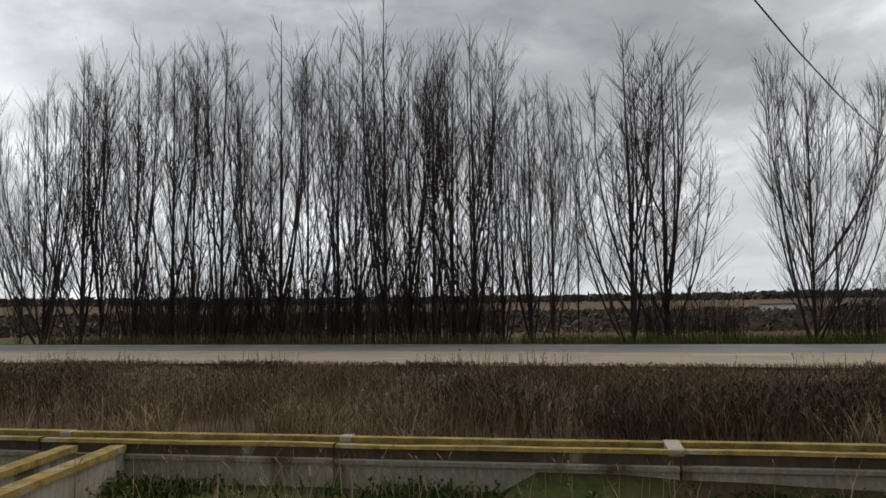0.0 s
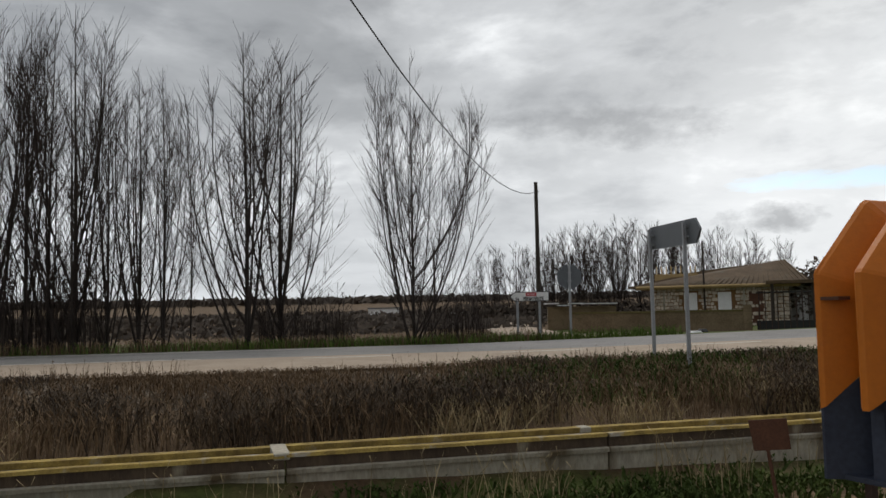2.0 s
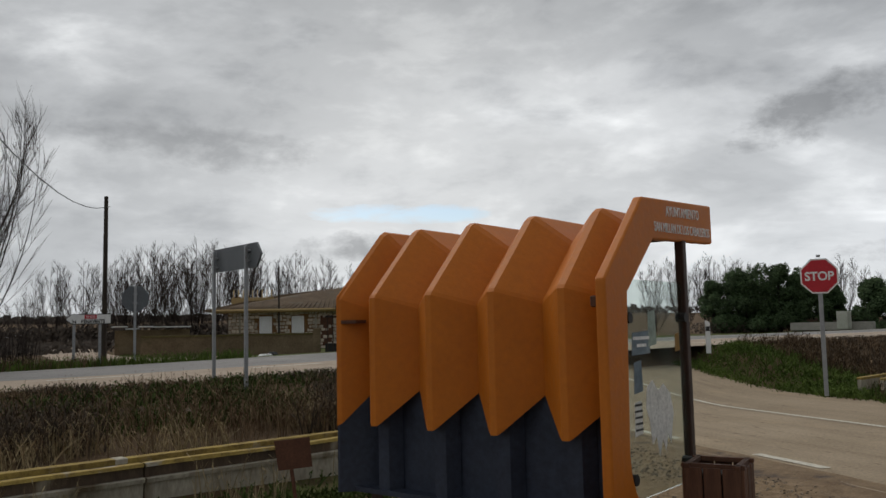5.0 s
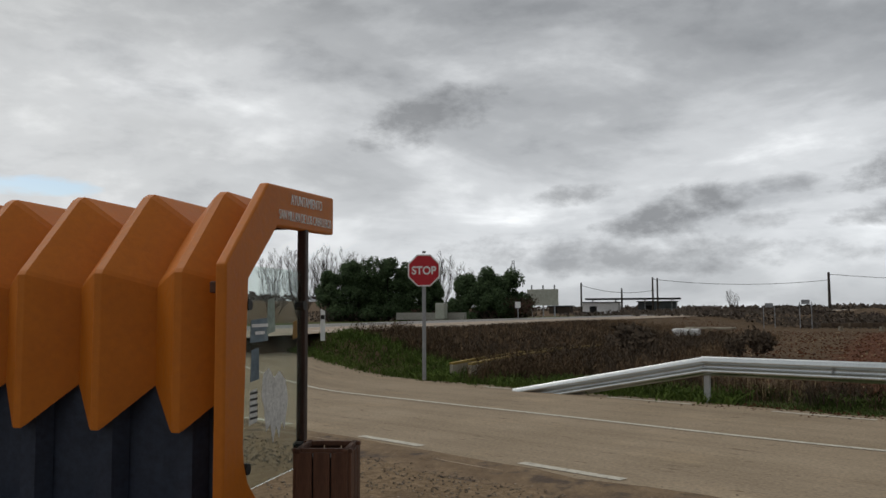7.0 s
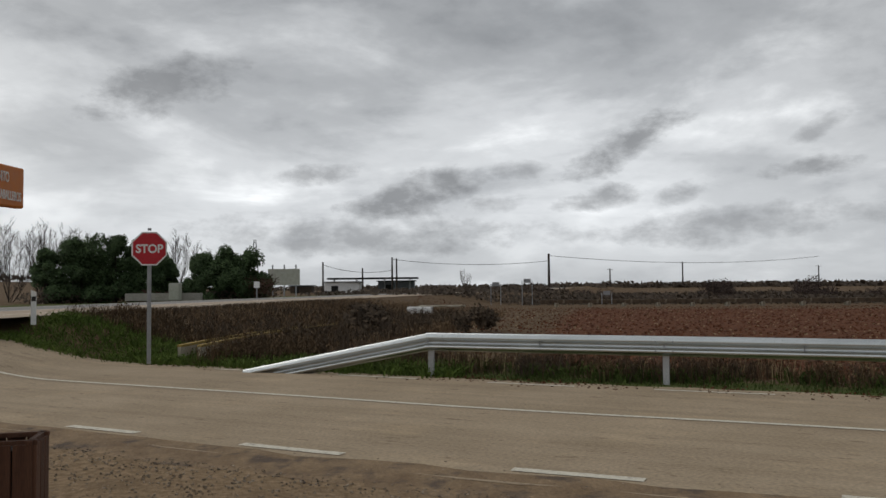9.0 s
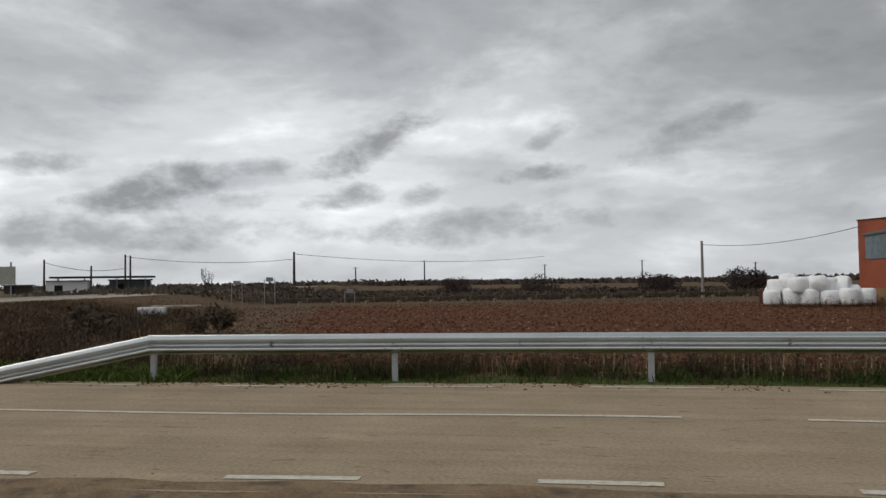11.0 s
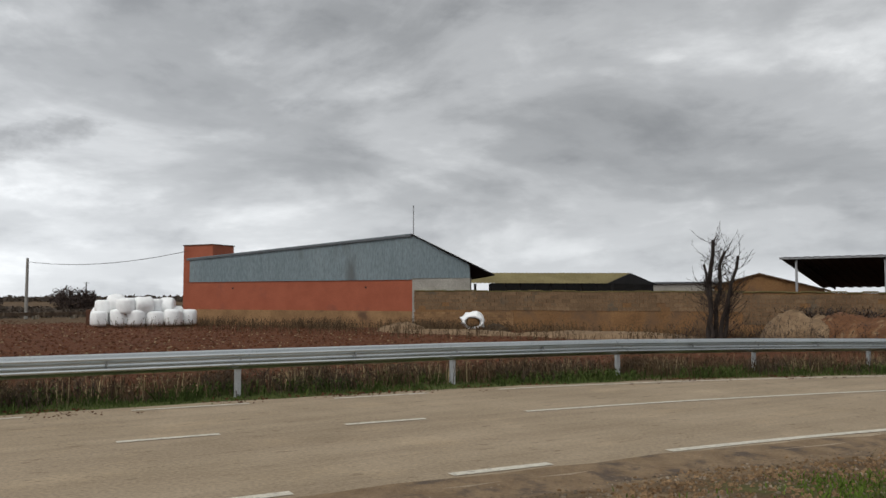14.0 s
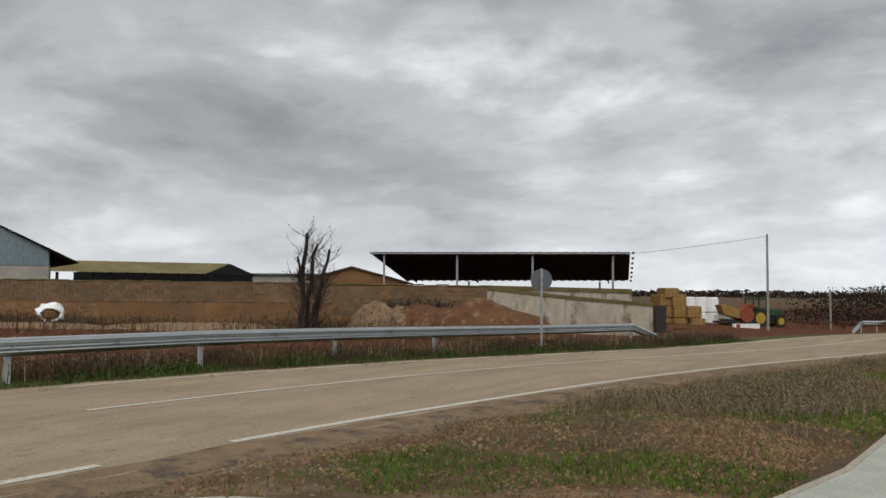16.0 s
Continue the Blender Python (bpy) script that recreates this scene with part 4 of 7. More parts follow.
def litter_bin():
    th = thing("litter_bin", (4.72, 2.0, 0), "square litter bin of dark stained timber slats", "litter bin", rz=14)
    W, H = 0.30, 0.80
    for side in range(4):
        for k in range(3):
            o = (k - 1) * 0.098
            a = math.radians(90 * side)
            x, y = o, -W / 2
            M = Mesh().box((0, 0, 0.43), (0.09, 0.022, H - 0.10), 0, 0.004)
            ob = part("slat", M, SLAT, th)
            ob.matrix_local = Matrix.Rotation(a, 4, "Z") @ Matrix.Translation((x, y, 0))
    for side in range(4):
        a = math.radians(90 * side)
        M = Mesh().box((0, -W / 2 + 0.02, H - 0.012), (W + 0.03, 0.028, 0.024), 0, 0.004)
        ob = part("top_rail", M, SLAT, th)
        ob.matrix_local = Matrix.Rotation(a, 4, "Z")
    part("liner", Mesh().box((0, 0, 0.42), (W - 0.05, W - 0.05, 0.66)), BLACK, th, "dark metal liner")
    part("foot", Mesh().box((0, 0, 0.05), (0.2, 0.2, 0.12)), BROWN, th)


litter_bin()


# ---- signs ----
def regular(n, r, rot=0.0):
    return [(r * math.cos(2 * math.pi * i / n + rot), r * math.sin(2 * math.pi * i / n + rot)) for i in range(n)]


def stop_sign():
    th = thing("stop_sign", (17.05, 5.75, 0.12), "red octagonal stop sign on a grey steel post in the verge", "road sign", rz=-73 + 180 - 180)
    part("post", Mesh().box((0, 0.03, 1.2), (0.08, 0.04, 2.5), 0, 0.006), POST_GREY, th)
    cz = 2.25
    part("plate", Mesh().prism([(x, 0.0, cz + z) for x, z in regular(8, 0.365, math.pi / 8)], (0, 0.02, 0)), WHITE, th, "white-edged octagonal plate")
    part("face", Mesh().prism([(x, -0.004, cz + z) for x, z in regular(8, 0.335, math.pi / 8)], (0, 0.003, 0)), RED, th, "red face")
    letters("lettering", "STOP", 0.235, WHITE, th, pose(0, -0.008, cz - 0.08, 90, 0, 0), "white lettering", squeeze=0.92, bold=0.006)
    part("top_tab", Mesh().box((0, 0.03, 2.64), (0.07, 0.03, 0.05)), POST_GREY, th)


stop_sign()


def back_sign(at, rz, n, r, cz, name, label, base=0.0):
    th = thing(name, at, label, "road sign", rz=rz)
    part("plate", Mesh().prism([(x, 0.02, cz + z) for x, z in regular(n, r, math.pi / n)], (0, 0.02, 0)), SIGN_GREY, th, "grey sheet-metal back")
    part("post", Mesh().box((0, -0.012, cz / 2 + 0.12), (0.07, 0.045, cz + 0.45), 0, 0.006), POST_GREY, th)
    for h in (-0.12, 0.12):
        part("clamp", Mesh().box((0, -0.01, cz + h), (0.13, 0.056, 0.03)), POST_GREY, th)


back_sign((10.9, 21.45, 0.62), -27, 8, 0.37, 1.87, "stop_sign", "grey back of an octagonal sign across the road")
back_sign((-1.55, -26.85, -0.35), 184, 24, 0.335, 2.28, "round_sign", "grey back of a round sign behind the guard rail")


def arrow_sign_back():
    a, b = Vector((7.77, 12.31, 0)), Vector((7.23, 10.15, 0))
    d = (b - a)
    rz = math.degrees(math.atan2(d.y, d.x))
    th = thing("direction_sign", tuple(a), "grey back of an arrow-shaped direction sign on two steel posts", "road sign", rz=rz)
    ln = d.length
    o = [(-0.02, 2.54), (-0.02, 2.92), (ln - 0.19, 2.86), (ln, 2.68), (ln - 0.19, 2.49)]
    part("panel", Mesh().prism([(x, 0.05, z) for x, z in o], (0, 0.03, 0)), SIGN_GREY, th, "grey folded sheet-metal panel")
    for x, zt in ((0.14, 2.88), (ln - 0.50, 2.83)):
        part("post", Mesh().box((x, 0.0, zt / 2 + 0.2), (0.062, 0.05, zt - 0.4), 0, 0.006), POST_GREY, th, "galvanised post")
        for h in (2.61, 2.76):
            part("clamp", Mesh().box((x, 0.03, h), (0.14, 0.06, 0.036)), POST_GREY, th)


arrow_sign_back()


def town_sign():
    a, b = Vector((9.31, 22.1, 0)), Vector((10.34, 21.65, 0))
    d = b - a
    rz = math.degrees(math.atan2(d.y, d.x))
    th = thing("direction_sign", (a.x, a.y, 0.62), "white arrow direction sign with red route panel on two posts", "road sign", rz=rz)
    ln = d.length
    z0, z1 = 1.20, 1.47
    part("panel", Mesh().prism([(0, 0, (z0 + z1) / 2), (0.15, 0, z0), (ln, 0, z0), (ln, 0, z1), (0.15, 0, z1)], (0, 0.03, 0)), BLACK, th, "black-edged panel")
    k = 0.018
    part("face", Mesh().prism([(k * 1.6, -0.004, (z0 + z1) / 2), (0.155, -0.004, z0 + k), (ln - k, -0.004, z0 + k), (ln - k, -0.004, z1 - k), (0.155, -0.004, z1 - k)], (0, 0.003, 0)), WHITE, th, "white face")
    part("route_panel", Mesh().box((0.62, -0.008, 1.395), (0.30, 0.004, 0.10)), RED, th, "red route panel")
    letters("lettering", "N-630", 0.085, WHITE, th, pose(0.62, -0.012, 1.365, 90, 0, 0))
    letters("lettering", "BENAVENTE", 0.135, BLACK, th, pose(0.68, -0.010, 1.228, 90, 0, 0), squeeze=0.78, bold=0.005)
    letters("lettering", "34", 0.115, BLACK, th, pose(0.22, -0.008, 1.225, 90, 0, 0), bold=0.003)
    for x in (0.22, 0.85):
        part("post", Mesh().box((x, 0.05, 0.73), (0.07, 0.05, 1.48)), POST_GREY, th)


town_sign()


def small_plate():
    th = thing("notice_plate", (3.84, 4.65, 0), "rusty square metal plate on a leaning stake", "notice", rz=-39)
    M = Mesh().prism([(-0.10, 0, 0.60), (0.13, 0, 0.62), (0.11, 0, 0.82), (-0.13, 0, 0.80)], (0, 0.012, 0))
    part("plate", M, RUST, th)
    part("stake", Mesh().tube((0.07, 0.03, -0.05), (-0.03, 0.02, 0.74), 0.014, n=6), RUST, th)


small_plate()


def marker_post(at, rz, label, h=1.0):
    th = thing("marker_post", at, label, "marker post", rz=rz)
    part("shaft", Mesh().prism([(-0.06, 0, 0), (0.06, 0, 0), (0.06, 0, h - 0.06), (-0.06, 0, h)], (0, 0.05, 0)), WHITE, th)
    part("band", Mesh().box((0, -0.004, h - 0.22), (0.10, 0.006, 0.12)), BLACK, th)


marker_post((20.7, 9.9, 0.72), -66, "leaning white roadside marker post with dark band", 0.85)

# ---- poles and wires ----
WOOD_POLE = material("weathered_pole", (0.028, 0.022, 0.018), (0.065, 0.052, 0.042), scale=3, fine=25, bump=0.4, rough=0.95, stretch=(2, 2, 0.3))
CONC_POLE = material("concrete_pole", (0.22, 0.21, 0.19), (0.32, 0.31, 0.29), scale=3, fine=25, bump=0.3, rough=0.95)


def pole(at, h, r=0.10, label="dark weathered timber utility pole", mat=None, arms=0, rz=0.0):
    th = thing("utility_pole", at, label, "utility pole", "utility poles", rz)
    part("shaft", Mesh().tube((0, 0, -0.3), (0, 0, h), r, r * 0.72, 10), mat or WOOD_POLE, th)
    if arms:
        part("cross_arm", Mesh().box((0, 0, h - 0.3), (1.6, 0.09, 0.09)), mat or WOOD_POLE, th)
        for x in (-0.7, 0, 0.7):
            part("insulator", Mesh().tube((x, 0, h - 0.26), (x, 0, h - 0.02), 0.05, 0.03, 6), WHITE, th)
    else:
        part("insulator", Mesh().tube((0.05, 0, h - 0.45), (0.16, 0, h - 0.4), 0.03, 0.02, 6), WHITE, th)
    return th


def wire(a, b, sag, r=0.012, name="overhead_wire", label="thin dark overhead wire between poles"):
    M = Mesh()
    a, b = Vector(a), Vector(b)
    n = 16
    P = [a.lerp(b, i / n) - Vector((0, 0, 4 * sag * (i / n) * (1 - i / n))) for i in range(n + 1)]
    for p, q in zip(P, P[1:]):
        M.tube(p, q, r, n=5, caps=False)
    tagged(part(name, M, BLACK), label, "wire", "overhead wires")


pole((15.43, 33.38, 0.3), 6.9, 0.11)
wire((15.43, 33.38, 6.75), (-7.4, -5.0, 11.0), 3.0, 0.014)
pole((18.2, 57.2, 0.3), 6.0, 0.09, "far timber pole with a cross arm", None, 1, 70)
pole((26.5, 37.0, 0.4), 4.6, 0.06, "thin timber pole behind the house")
pole((62.7, -42.5, 0.2), 4.6, 0.14, "grey concrete utility pole by the field", CONC_POLE)
wire((62.7, -42.5, 4.5), (41.3, -39.2, 4.6), 0.5, 0.02)
pole((-18.7, -57.9, -1.05), 6.6, 0.09, "tall thin utility pole beside the farm yard", CONC_POLE)
wire((-18.7, -57.9, 5.4), (-4.0, -64.0, 3.9), 0.2, 0.012)
pole((-26.0, -65.85, -1.1), 3.0, 0.08, "short concrete post by the road", CONC_POLE)
far_poles = [(129.6, -15.5, 0.9), (130.1, 8.8, 1.2), (131.5, 8.2, 1.2), (128.9, 19.4, 1.2), (131.0, 13.5, 1.2)]
for (x, y, z), h in zip(far_poles, (5.6, 5.0, 4.9, 4.3, 3.4)):
    pole((x, y, z), h, 0.22 if y < 0 else 0.16)
for a, b in ((0, 1), (1, 3)):
    wire((*far_poles[a][:2], 6.0 - 0.6 * b), (*far_poles[b][:2], 6.3 - 0.4 * b), 0.7, 0.035)
wire((129.6, -15.5, 6.2), (170, -75, 7.0), 1.2, 0.035)
for x, y, h in ((230, -64, 6.5), (250, -110, 5.6), (225, -131, 6.2), (210, -160, 5.0), (240, -46, 5.0)):
    pole((x, y, 1.3), h, 0.22, "far timber power pole with cross arm", None, 1, 60)


def pylon(at, h, rz):
    th = thing("lattice_pylon", at, "far grey lattice power pylon above the trees", "pylon", rz=rz)
    for sx in (-1, 1):
        for sy in (-1, 1):
            part("leg", Mesh().tube((sx * 3, sy * 3, 0), (sx * 0.6, sy * 0.6, h), 0.25, n=4), SIGN_GREY, th)
    for z in (h * 0.72, h * 0.83, h * 0.94):
        part("cross_arm", Mesh().tube((-5.2, 0, z), (5.2, 0, z), 0.28, n=4), SIGN_GREY, th)
    M = Mesh()
    for k in range(7):
        z0, z1 = h * k / 7, h * (k + 1) / 7
        w0, w1 = 3 - 2.4 * k / 7, 3 - 2.4 * (k + 1) / 7
        M.tube((-w0, -w0, z0), (w1, -w1, z1), 0.15, n=4).tube((w0, -w0, z0), (-w1, -w1, z1), 0.15, n=4)
    part("bracing", M, SIGN_GREY, th)


pylon((584.5, 137, 2), 34, 10)

# ---- farm: barn, walls, sheds ----
BARN_C, BARN_L = Vector((25.2, -40.7)), Vector((41.95, -40.09))


def wall_frame(a, b):
    d = (b - a)
    return math.degrees(math.atan2(d.y, d.x)), d.length


def barn():
    rz, ln = wall_frame(BARN_C, BARN_L)
    th = thing("barn", (BARN_C.x, BARN_C.y, 0), "large barn with red brick base and grey sheet cladding", "barn", rz=rz)
    # local x runs along the front towards the brick tower, y is towards the road
    D = -18.0
    BK = Vector((13.0, D))
    right = 3.15
    part("base_course", Mesh().prism([(-0.0, 0.03, -0.4), (ln, 0.03, -0.4), (ln, 0.03, 0.85), (0, 0.03, 0.85)], (0, -0.3, 0)), ADOBE, th, "rough ochre rubble base course")
    part("brick_wall", Mesh().prism([(0, 0, 0.85), (ln, 0, 0.85), (ln, 0, 2.66), (0, 0, 2.68)], (0, -0.25, 0)), BRICK_RED, th, "red brick wall")
    top = lambda x: 5.14 - (5.14 - 4.09) * x / ln
    n = 28
    for k in range(n):
        x0, x1 = ln * k / n, ln * (k + 1) / n
        M = Mesh().prism([(x0 + 0.004, 0.05, 2.62), (x1 - 0.004, 0.05, 2.62), (x1 - 0.004, 0.05, top(x1)), (x0 + 0.004, 0.05, top(x0))], (0, -0.06, 0))
        part("cladding_sheet", M, CLAD, th)
    part("cladding_backing", Mesh().prism([(0, -0.02, 2.62), (ln, -0.02, 2.62), (ln, -0.02, top(ln) - 0.02), (0, -0.02, top(0) - 0.02)], (0, -0.1, 0)), CLAD, th)
    part("side_cladding", Mesh().prism([(0, 0.04, 2.70), (-right, -0.9, 2.70), (-right, -0.9, 3.44), (0, 0.04, 5.14)], (0, -0.1, 0)), CLAD, th, "grey sheet cladding")
    part("block_wall", Mesh().prism([(0, 0.0, -0.4), (-right, -0.92, -0.4), (-right, -0.92, 2.70), (0, 0.0, 2.70)], (0, -0.2, 0)), BLOCK, th, "pale concrete block wall")
    part("roof", Mesh().prism([(0, 0.15, 5.16), (ln + 0.2, 0.12, 4.12), (ln + 0.2 + 10, D, 4.12), (11, D, 5.16)], (0, 0, 0.06)), CLAD, th, "sheet roof")
    # this slope is near-black throughout: the eave's underside shade put into its colour
    part("roof", Mesh().prism([(0, 0.15, 5.16), (-right - 1.5, -0.95, 2.82), (-right - 1.5 + 11, D, 2.82), (11, D, 5.16)], (0, 0, 0.06)), SHADE_BLACK, th, "overhanging sheet roof")
    part("fascia", Mesh().prism([(0, 0.16, 5.06), (0, 0.16, 5.18), (ln + 0.2, 0.13, 4.14), (ln + 0.2, 0.13, 4.03)], (0, -0.03, 0)), SIGN_GREY, th)
    part("back_wall", Mesh().box((ln / 2 + 9, D, 1.5), (ln + 3, 0.3, 3.0)), BLOCK, th)
    part("end_wall", Mesh().prism([(ln - 0.1, -0.3, 0), (ln + 9.8, D, 0), (ln + 9.8, D, 4.0), (ln - 0.1, -0.3, 4.0)], (-0.25, 0, 0)), BRICK_RED, th)
    tower = part("stair_tower", Mesh().box((ln - 0.41, -1.27, 2.3), (2.53, 2.0, 5.5)), BRICK_RED, th, "plain red brick tower")
    part("tower_coping", Mesh().box((ln - 0.41, -1.27, 5.07), (2.63, 2.1, 0.06)), RUST, tower)
    part("mast", Mesh().tube((0.05, -0.2, 5.0), (0.05, -0.2, 6.85), 0.03, n=6), POST_GREY, th)
    for k in range(2):
        part("bolt_hole", Mesh().tube((3.1 + 10 * k, 0.02, 2.2), (3.1 + 10 * k, -0.03, 2.2), 0.06, n=8), SHADE_BLACK, th)


barn()


def masonry(parent, a, b, h0, h1, z0, bw, bh, mat, depth, name, rnd, rows_from=0.0):
    """Courses of blocks along the front of a wall from a to b, as one uneven mesh."""
    M = Mesh()
    d = b - a
    ln = d.length
    t = d / ln
    nrm = Vector((-t.y, t.x))
    z, row = z0, 0
    hmax = max(h0, h1)
    while z < hmax:
        x = -bw * (0.5 if row % 2 else 0.0)
        while x < ln:
            x0, x1 = max(0, x + 0.01), min(ln, x + bw - 0.012)
            top = h0 + (h1 - h0) * ((x0 + x1) / 2 / ln)
            if x1 - x0 > 0.04 and z + bh * 0.8 < top and rnd.random() > 0.03:
                o = rnd.uniform(0.0, 0.025)
                p, q = a + t * x0, a + t * x1
                f = nrm * (depth + o)
                zz = min(top, z + bh - 0.012)
                A = [(p.x + f.x, p.y + f.y, z), (q.x + f.x, q.y + f.y, z), (q.x + f.x, q.y + f.y, zz), (p.x + f.x, p.y + f.y, zz)]
                k = len(M.v)
                M.v += A + [(p.x, p.y, z), (q.x, q.y, z), (q.x, q.y, zz), (p.x, p.y, zz)]
                M.f += [(k, k + 1, k + 2, k + 3), (k + 3, k + 2, k + 6, k + 7), (k, k + 3, k + 7, k + 4), (k + 1, k + 5, k + 6, k + 2)]
            x += bw
        z += bh
        row += 1
    return part(name, M, mat, parent)


MORTAR = material("earth_mortar", (0.145, 0.078, 0.033), (0.275, 0.152, 0.066), scale=0.9, fine=14, bump=0.6, rough=0.97, stain=(0.12, 0.075, 0.045), stain_scale=0.45, stain_at=0.52)
BLOCK_OLD = material("old_block", (0.135, 0.085, 0.048), (0.235, 0.155, 0.088), scale=0.5, fine=16, bump=0.5, rough=0.97, stain=(0.115, 0.095, 0.068), stain_scale=0.9, stain_at=0.56, island=True, random_tint=0.25)
TOPCOAT = material("mossy_coping", (0.085, 0.07, 0.026), (0.16, 0.13, 0.055), scale=1.2, fine=14, bump=0.5, rough=0.97)


def farm_wall():
    a, b = Vector((0.1, -41.9)), Vector((25.1, -40.75))
    rz, ln = wall_frame(a, b)
    th = thing("boundary_wall", (0, 0, 0), "long patched farmyard wall of earth, brick and block", "wall")
    rnd = random.Random(8)
    t = (b - a).normalized()
    nr = Vector((-t.y, t.x, 0))
    core = Mesh().prism([(a.x, a.y, -0.8), (b.x, b.y, -0.8), (b.x, b.y, 1.98), (a.x, a.y, 1.80)], nr * -0.3)
    part("wall_core", core, MORTAR, th, "crumbling earth-rendered wall")
    masonry(th, a + (b - a) * 0.30, b, 1.95, 1.98, 0.95, 0.42, 0.2, BLOCK_OLD, 0.012, "block_course", rnd)
    masonry(th, a, a + (b - a) * 0.30, 1.78, 1.9, 0.35, 0.42, 0.2, BLOCK_OLD, 0.012, "block_course", rnd)
    masonry(th, a + (b - a) * 0.76, b, 0.9, 0.95, 0.0, 0.3, 0.14, ADOBE, 0.012, "rubble_course", rnd)
    cop = Mesh()
    n = 40
    for k in range(n):
        p, q = a.lerp(b, k / n), a.lerp(b, (k + 1) / n)
        z = 1.82 + 0.18 * k / n + rnd.uniform(-0.02, 0.03)
        cop.box(((p.x + q.x) / 2, (p.y + q.y) / 2 - 0.15, z), (ln / n + 0.02, 0.40, 0.07), rz, 0.02)
    part("coping", cop, TOPCOAT, th, "mossy coping")
    th = thing("ramp_wall", (0, 0, 0), "stained concrete retaining wall falling towards the yard entrance", "wall")
    pts = [Vector((0.1, -41.9)), Vector((-3.7, -41.8)), Vector((-7.8, -41.2))]
    tops = [1.78, 1.36, 1.02]
    for i in range(2):
        p, q = pts[i], pts[i + 1]
        part("concrete_panel", Mesh().prism([(p.x, p.y, -0.9), (q.x + 0.015, q.y, -0.9), (q.x + 0.015, q.y, tops[i + 1]), (p.x, p.y, tops[i])], (0, -0.3, 0)), CONCRETE, th)
        part("coping", Mesh().prism([(p.x, p.y + 0.03, tops[i] - 0.16), (q.x, q.y + 0.03, tops[i + 1] - 0.14), (q.x, q.y + 0.03, tops[i + 1] + 0.03), (p.x, p.y + 0.03, tops[i] + 0.03)], (0, -0.36, 0)), TOPCOAT, th, "mossy coping")


farm_wall()


def yard_buildings():
    th = thing("yard_wall", (0, 0, 0), "pale rendered yard wall with a mossy top", "wall")
    part("wall_body", Mesh().prism([(0.5, -52.0, -1), (-8.5, -51.0, -1), (-8.5, -51.0, 1.72), (0.5, -52.0, 1.9)], (0, -0.3, 0)), CONCRETE, th)
    part("coping", Mesh().prism([(0.5, -51.95, 1.72), (-8.5, -50.95, 1.5), (-8.5, -50.95, 1.76), (0.5, -51.95, 1.94)], (0, -0.4, 0)), TOPCOAT, th)
    # open canopy, its high side towards the road
    # roof sheets, rafters and purlins take their underside shade as a near-black colour
    th = thing("open_canopy", (0, 0, 0), "open farm canopy with a corrugated sheet roof coloured as a shaded silhouette", "canopy")
    A, B, C, D = (8.2, -58.3, 4.2), (-9.6, -58.1, 4.27), (-11.5, -70.0, 2.52), (6.8, -70.6, 2.41)
    n = 60
    for k in range(n):
        if k % 4 == 0:
            R = Mesh()
        t0, t1 = k / n, (k + 1) / n
        w = 0.05 if k % 2 else 0.0
        p = [Vector(A).lerp(Vector(B), t) for t in (t0, t1)]
        q = [Vector(D).lerp(Vector(C), t) for t in (t0, t1)]
        up = Vector((0, 0, w))
        R.face(p[0] + up, p[1] + up, q[1] + up, q[0] + up)
        R.face(p[1] + up, p[1] + Vector((0, 0, 0.05 - w)), q[1] + Vector((0, 0, 0.05 - w)), q[1] + up)
        if k % 4 == 3:
            sheet = part("roof_sheet", R, SHADE_BLACK, th, "corrugated sheet coloured near-black as if shaded")
            sol = sheet.modifiers.new("thickness", "SOLIDIFY")
            sol.thickness = 0.02
    for x in (7.23, 2.15, -3.05, -8.53):
        part("column", Mesh().box((x, -58.6, 1.6), (0.14, 0.14, 5.0)), POST_GREY, th, "grey steel column")
        part("column", Mesh().box((x - 0.6, -69.6, 0.8), (0.14, 0.14, 3.2)), POST_GREY, th)
        part("rafter", Mesh().prism([(x, -58.4, 4.0), (x, -58.4, 4.16), (x - 1.4, -70.0, 2.42), (x - 1.4, -70.0, 2.26)], (0.1, 0, 0)), SHADE_BLACK, th)
    part("front_beam", Mesh().prism([(8.2, -58.32, 4.10), (-9.6, -58.12, 4.17), (-9.6, -58.12, 4.30), (8.2, -58.32, 4.23)], (0, -0.1, 0)), POST_GREY, th)
    for k in range(7):
        t = k / 6
        y, z = -58.5 - 11.4 * t, 4.24 - 1.75 * t
        part("purlin", Mesh().box((-9.9 - 1.8 * t, y, z + 0.02), (0.14, 0.12, 0.16)), SHADE_BLACK, th)
    # long low shed
    th = thing("long_shed", (0, 0, 0), "long low shed with an ochre lichened corrugated roof", "shed")
    E, F = Vector((29.6, -55.4, 3.45)), Vector((18.6, -60.0, 3.4))
    dn = Vector((0.4, 0.9, 0)).normalized()
    R = Mesh()
    n = 44
    for k in range(n):
        p, q = E.lerp(F, k / n), E.lerp(F, (k + 1) / n)
        m = (p + q) / 2 + Vector((0, 0, 0.05))
        lo = Vector((0, 0, -0.78)) + dn * 2.4
        R.face(p, m, m + lo, p + lo)
        R.face(m, q, q + lo, m + lo)
        R.face(m, p, p - dn * 3 + Vector((0, 0, -0.8)), m - dn * 3 + Vector((0, 0, -0.8)))
    part("roof_sheet", R, ROOF_OCHRE, th, "ochre corrugated fibre-cement roof")
    e2, f2 = E + dn * 1.9, F + dn * 1.9
    # posts and gable board carry the shade below the roof in their colour
    for k in range(12):
        p = e2.lerp(f2, k / 11)
        part("post", Mesh().box((p.x, p.y, 1.2), (0.14, 0.14, 2.9)), SHADE_BLACK, th)
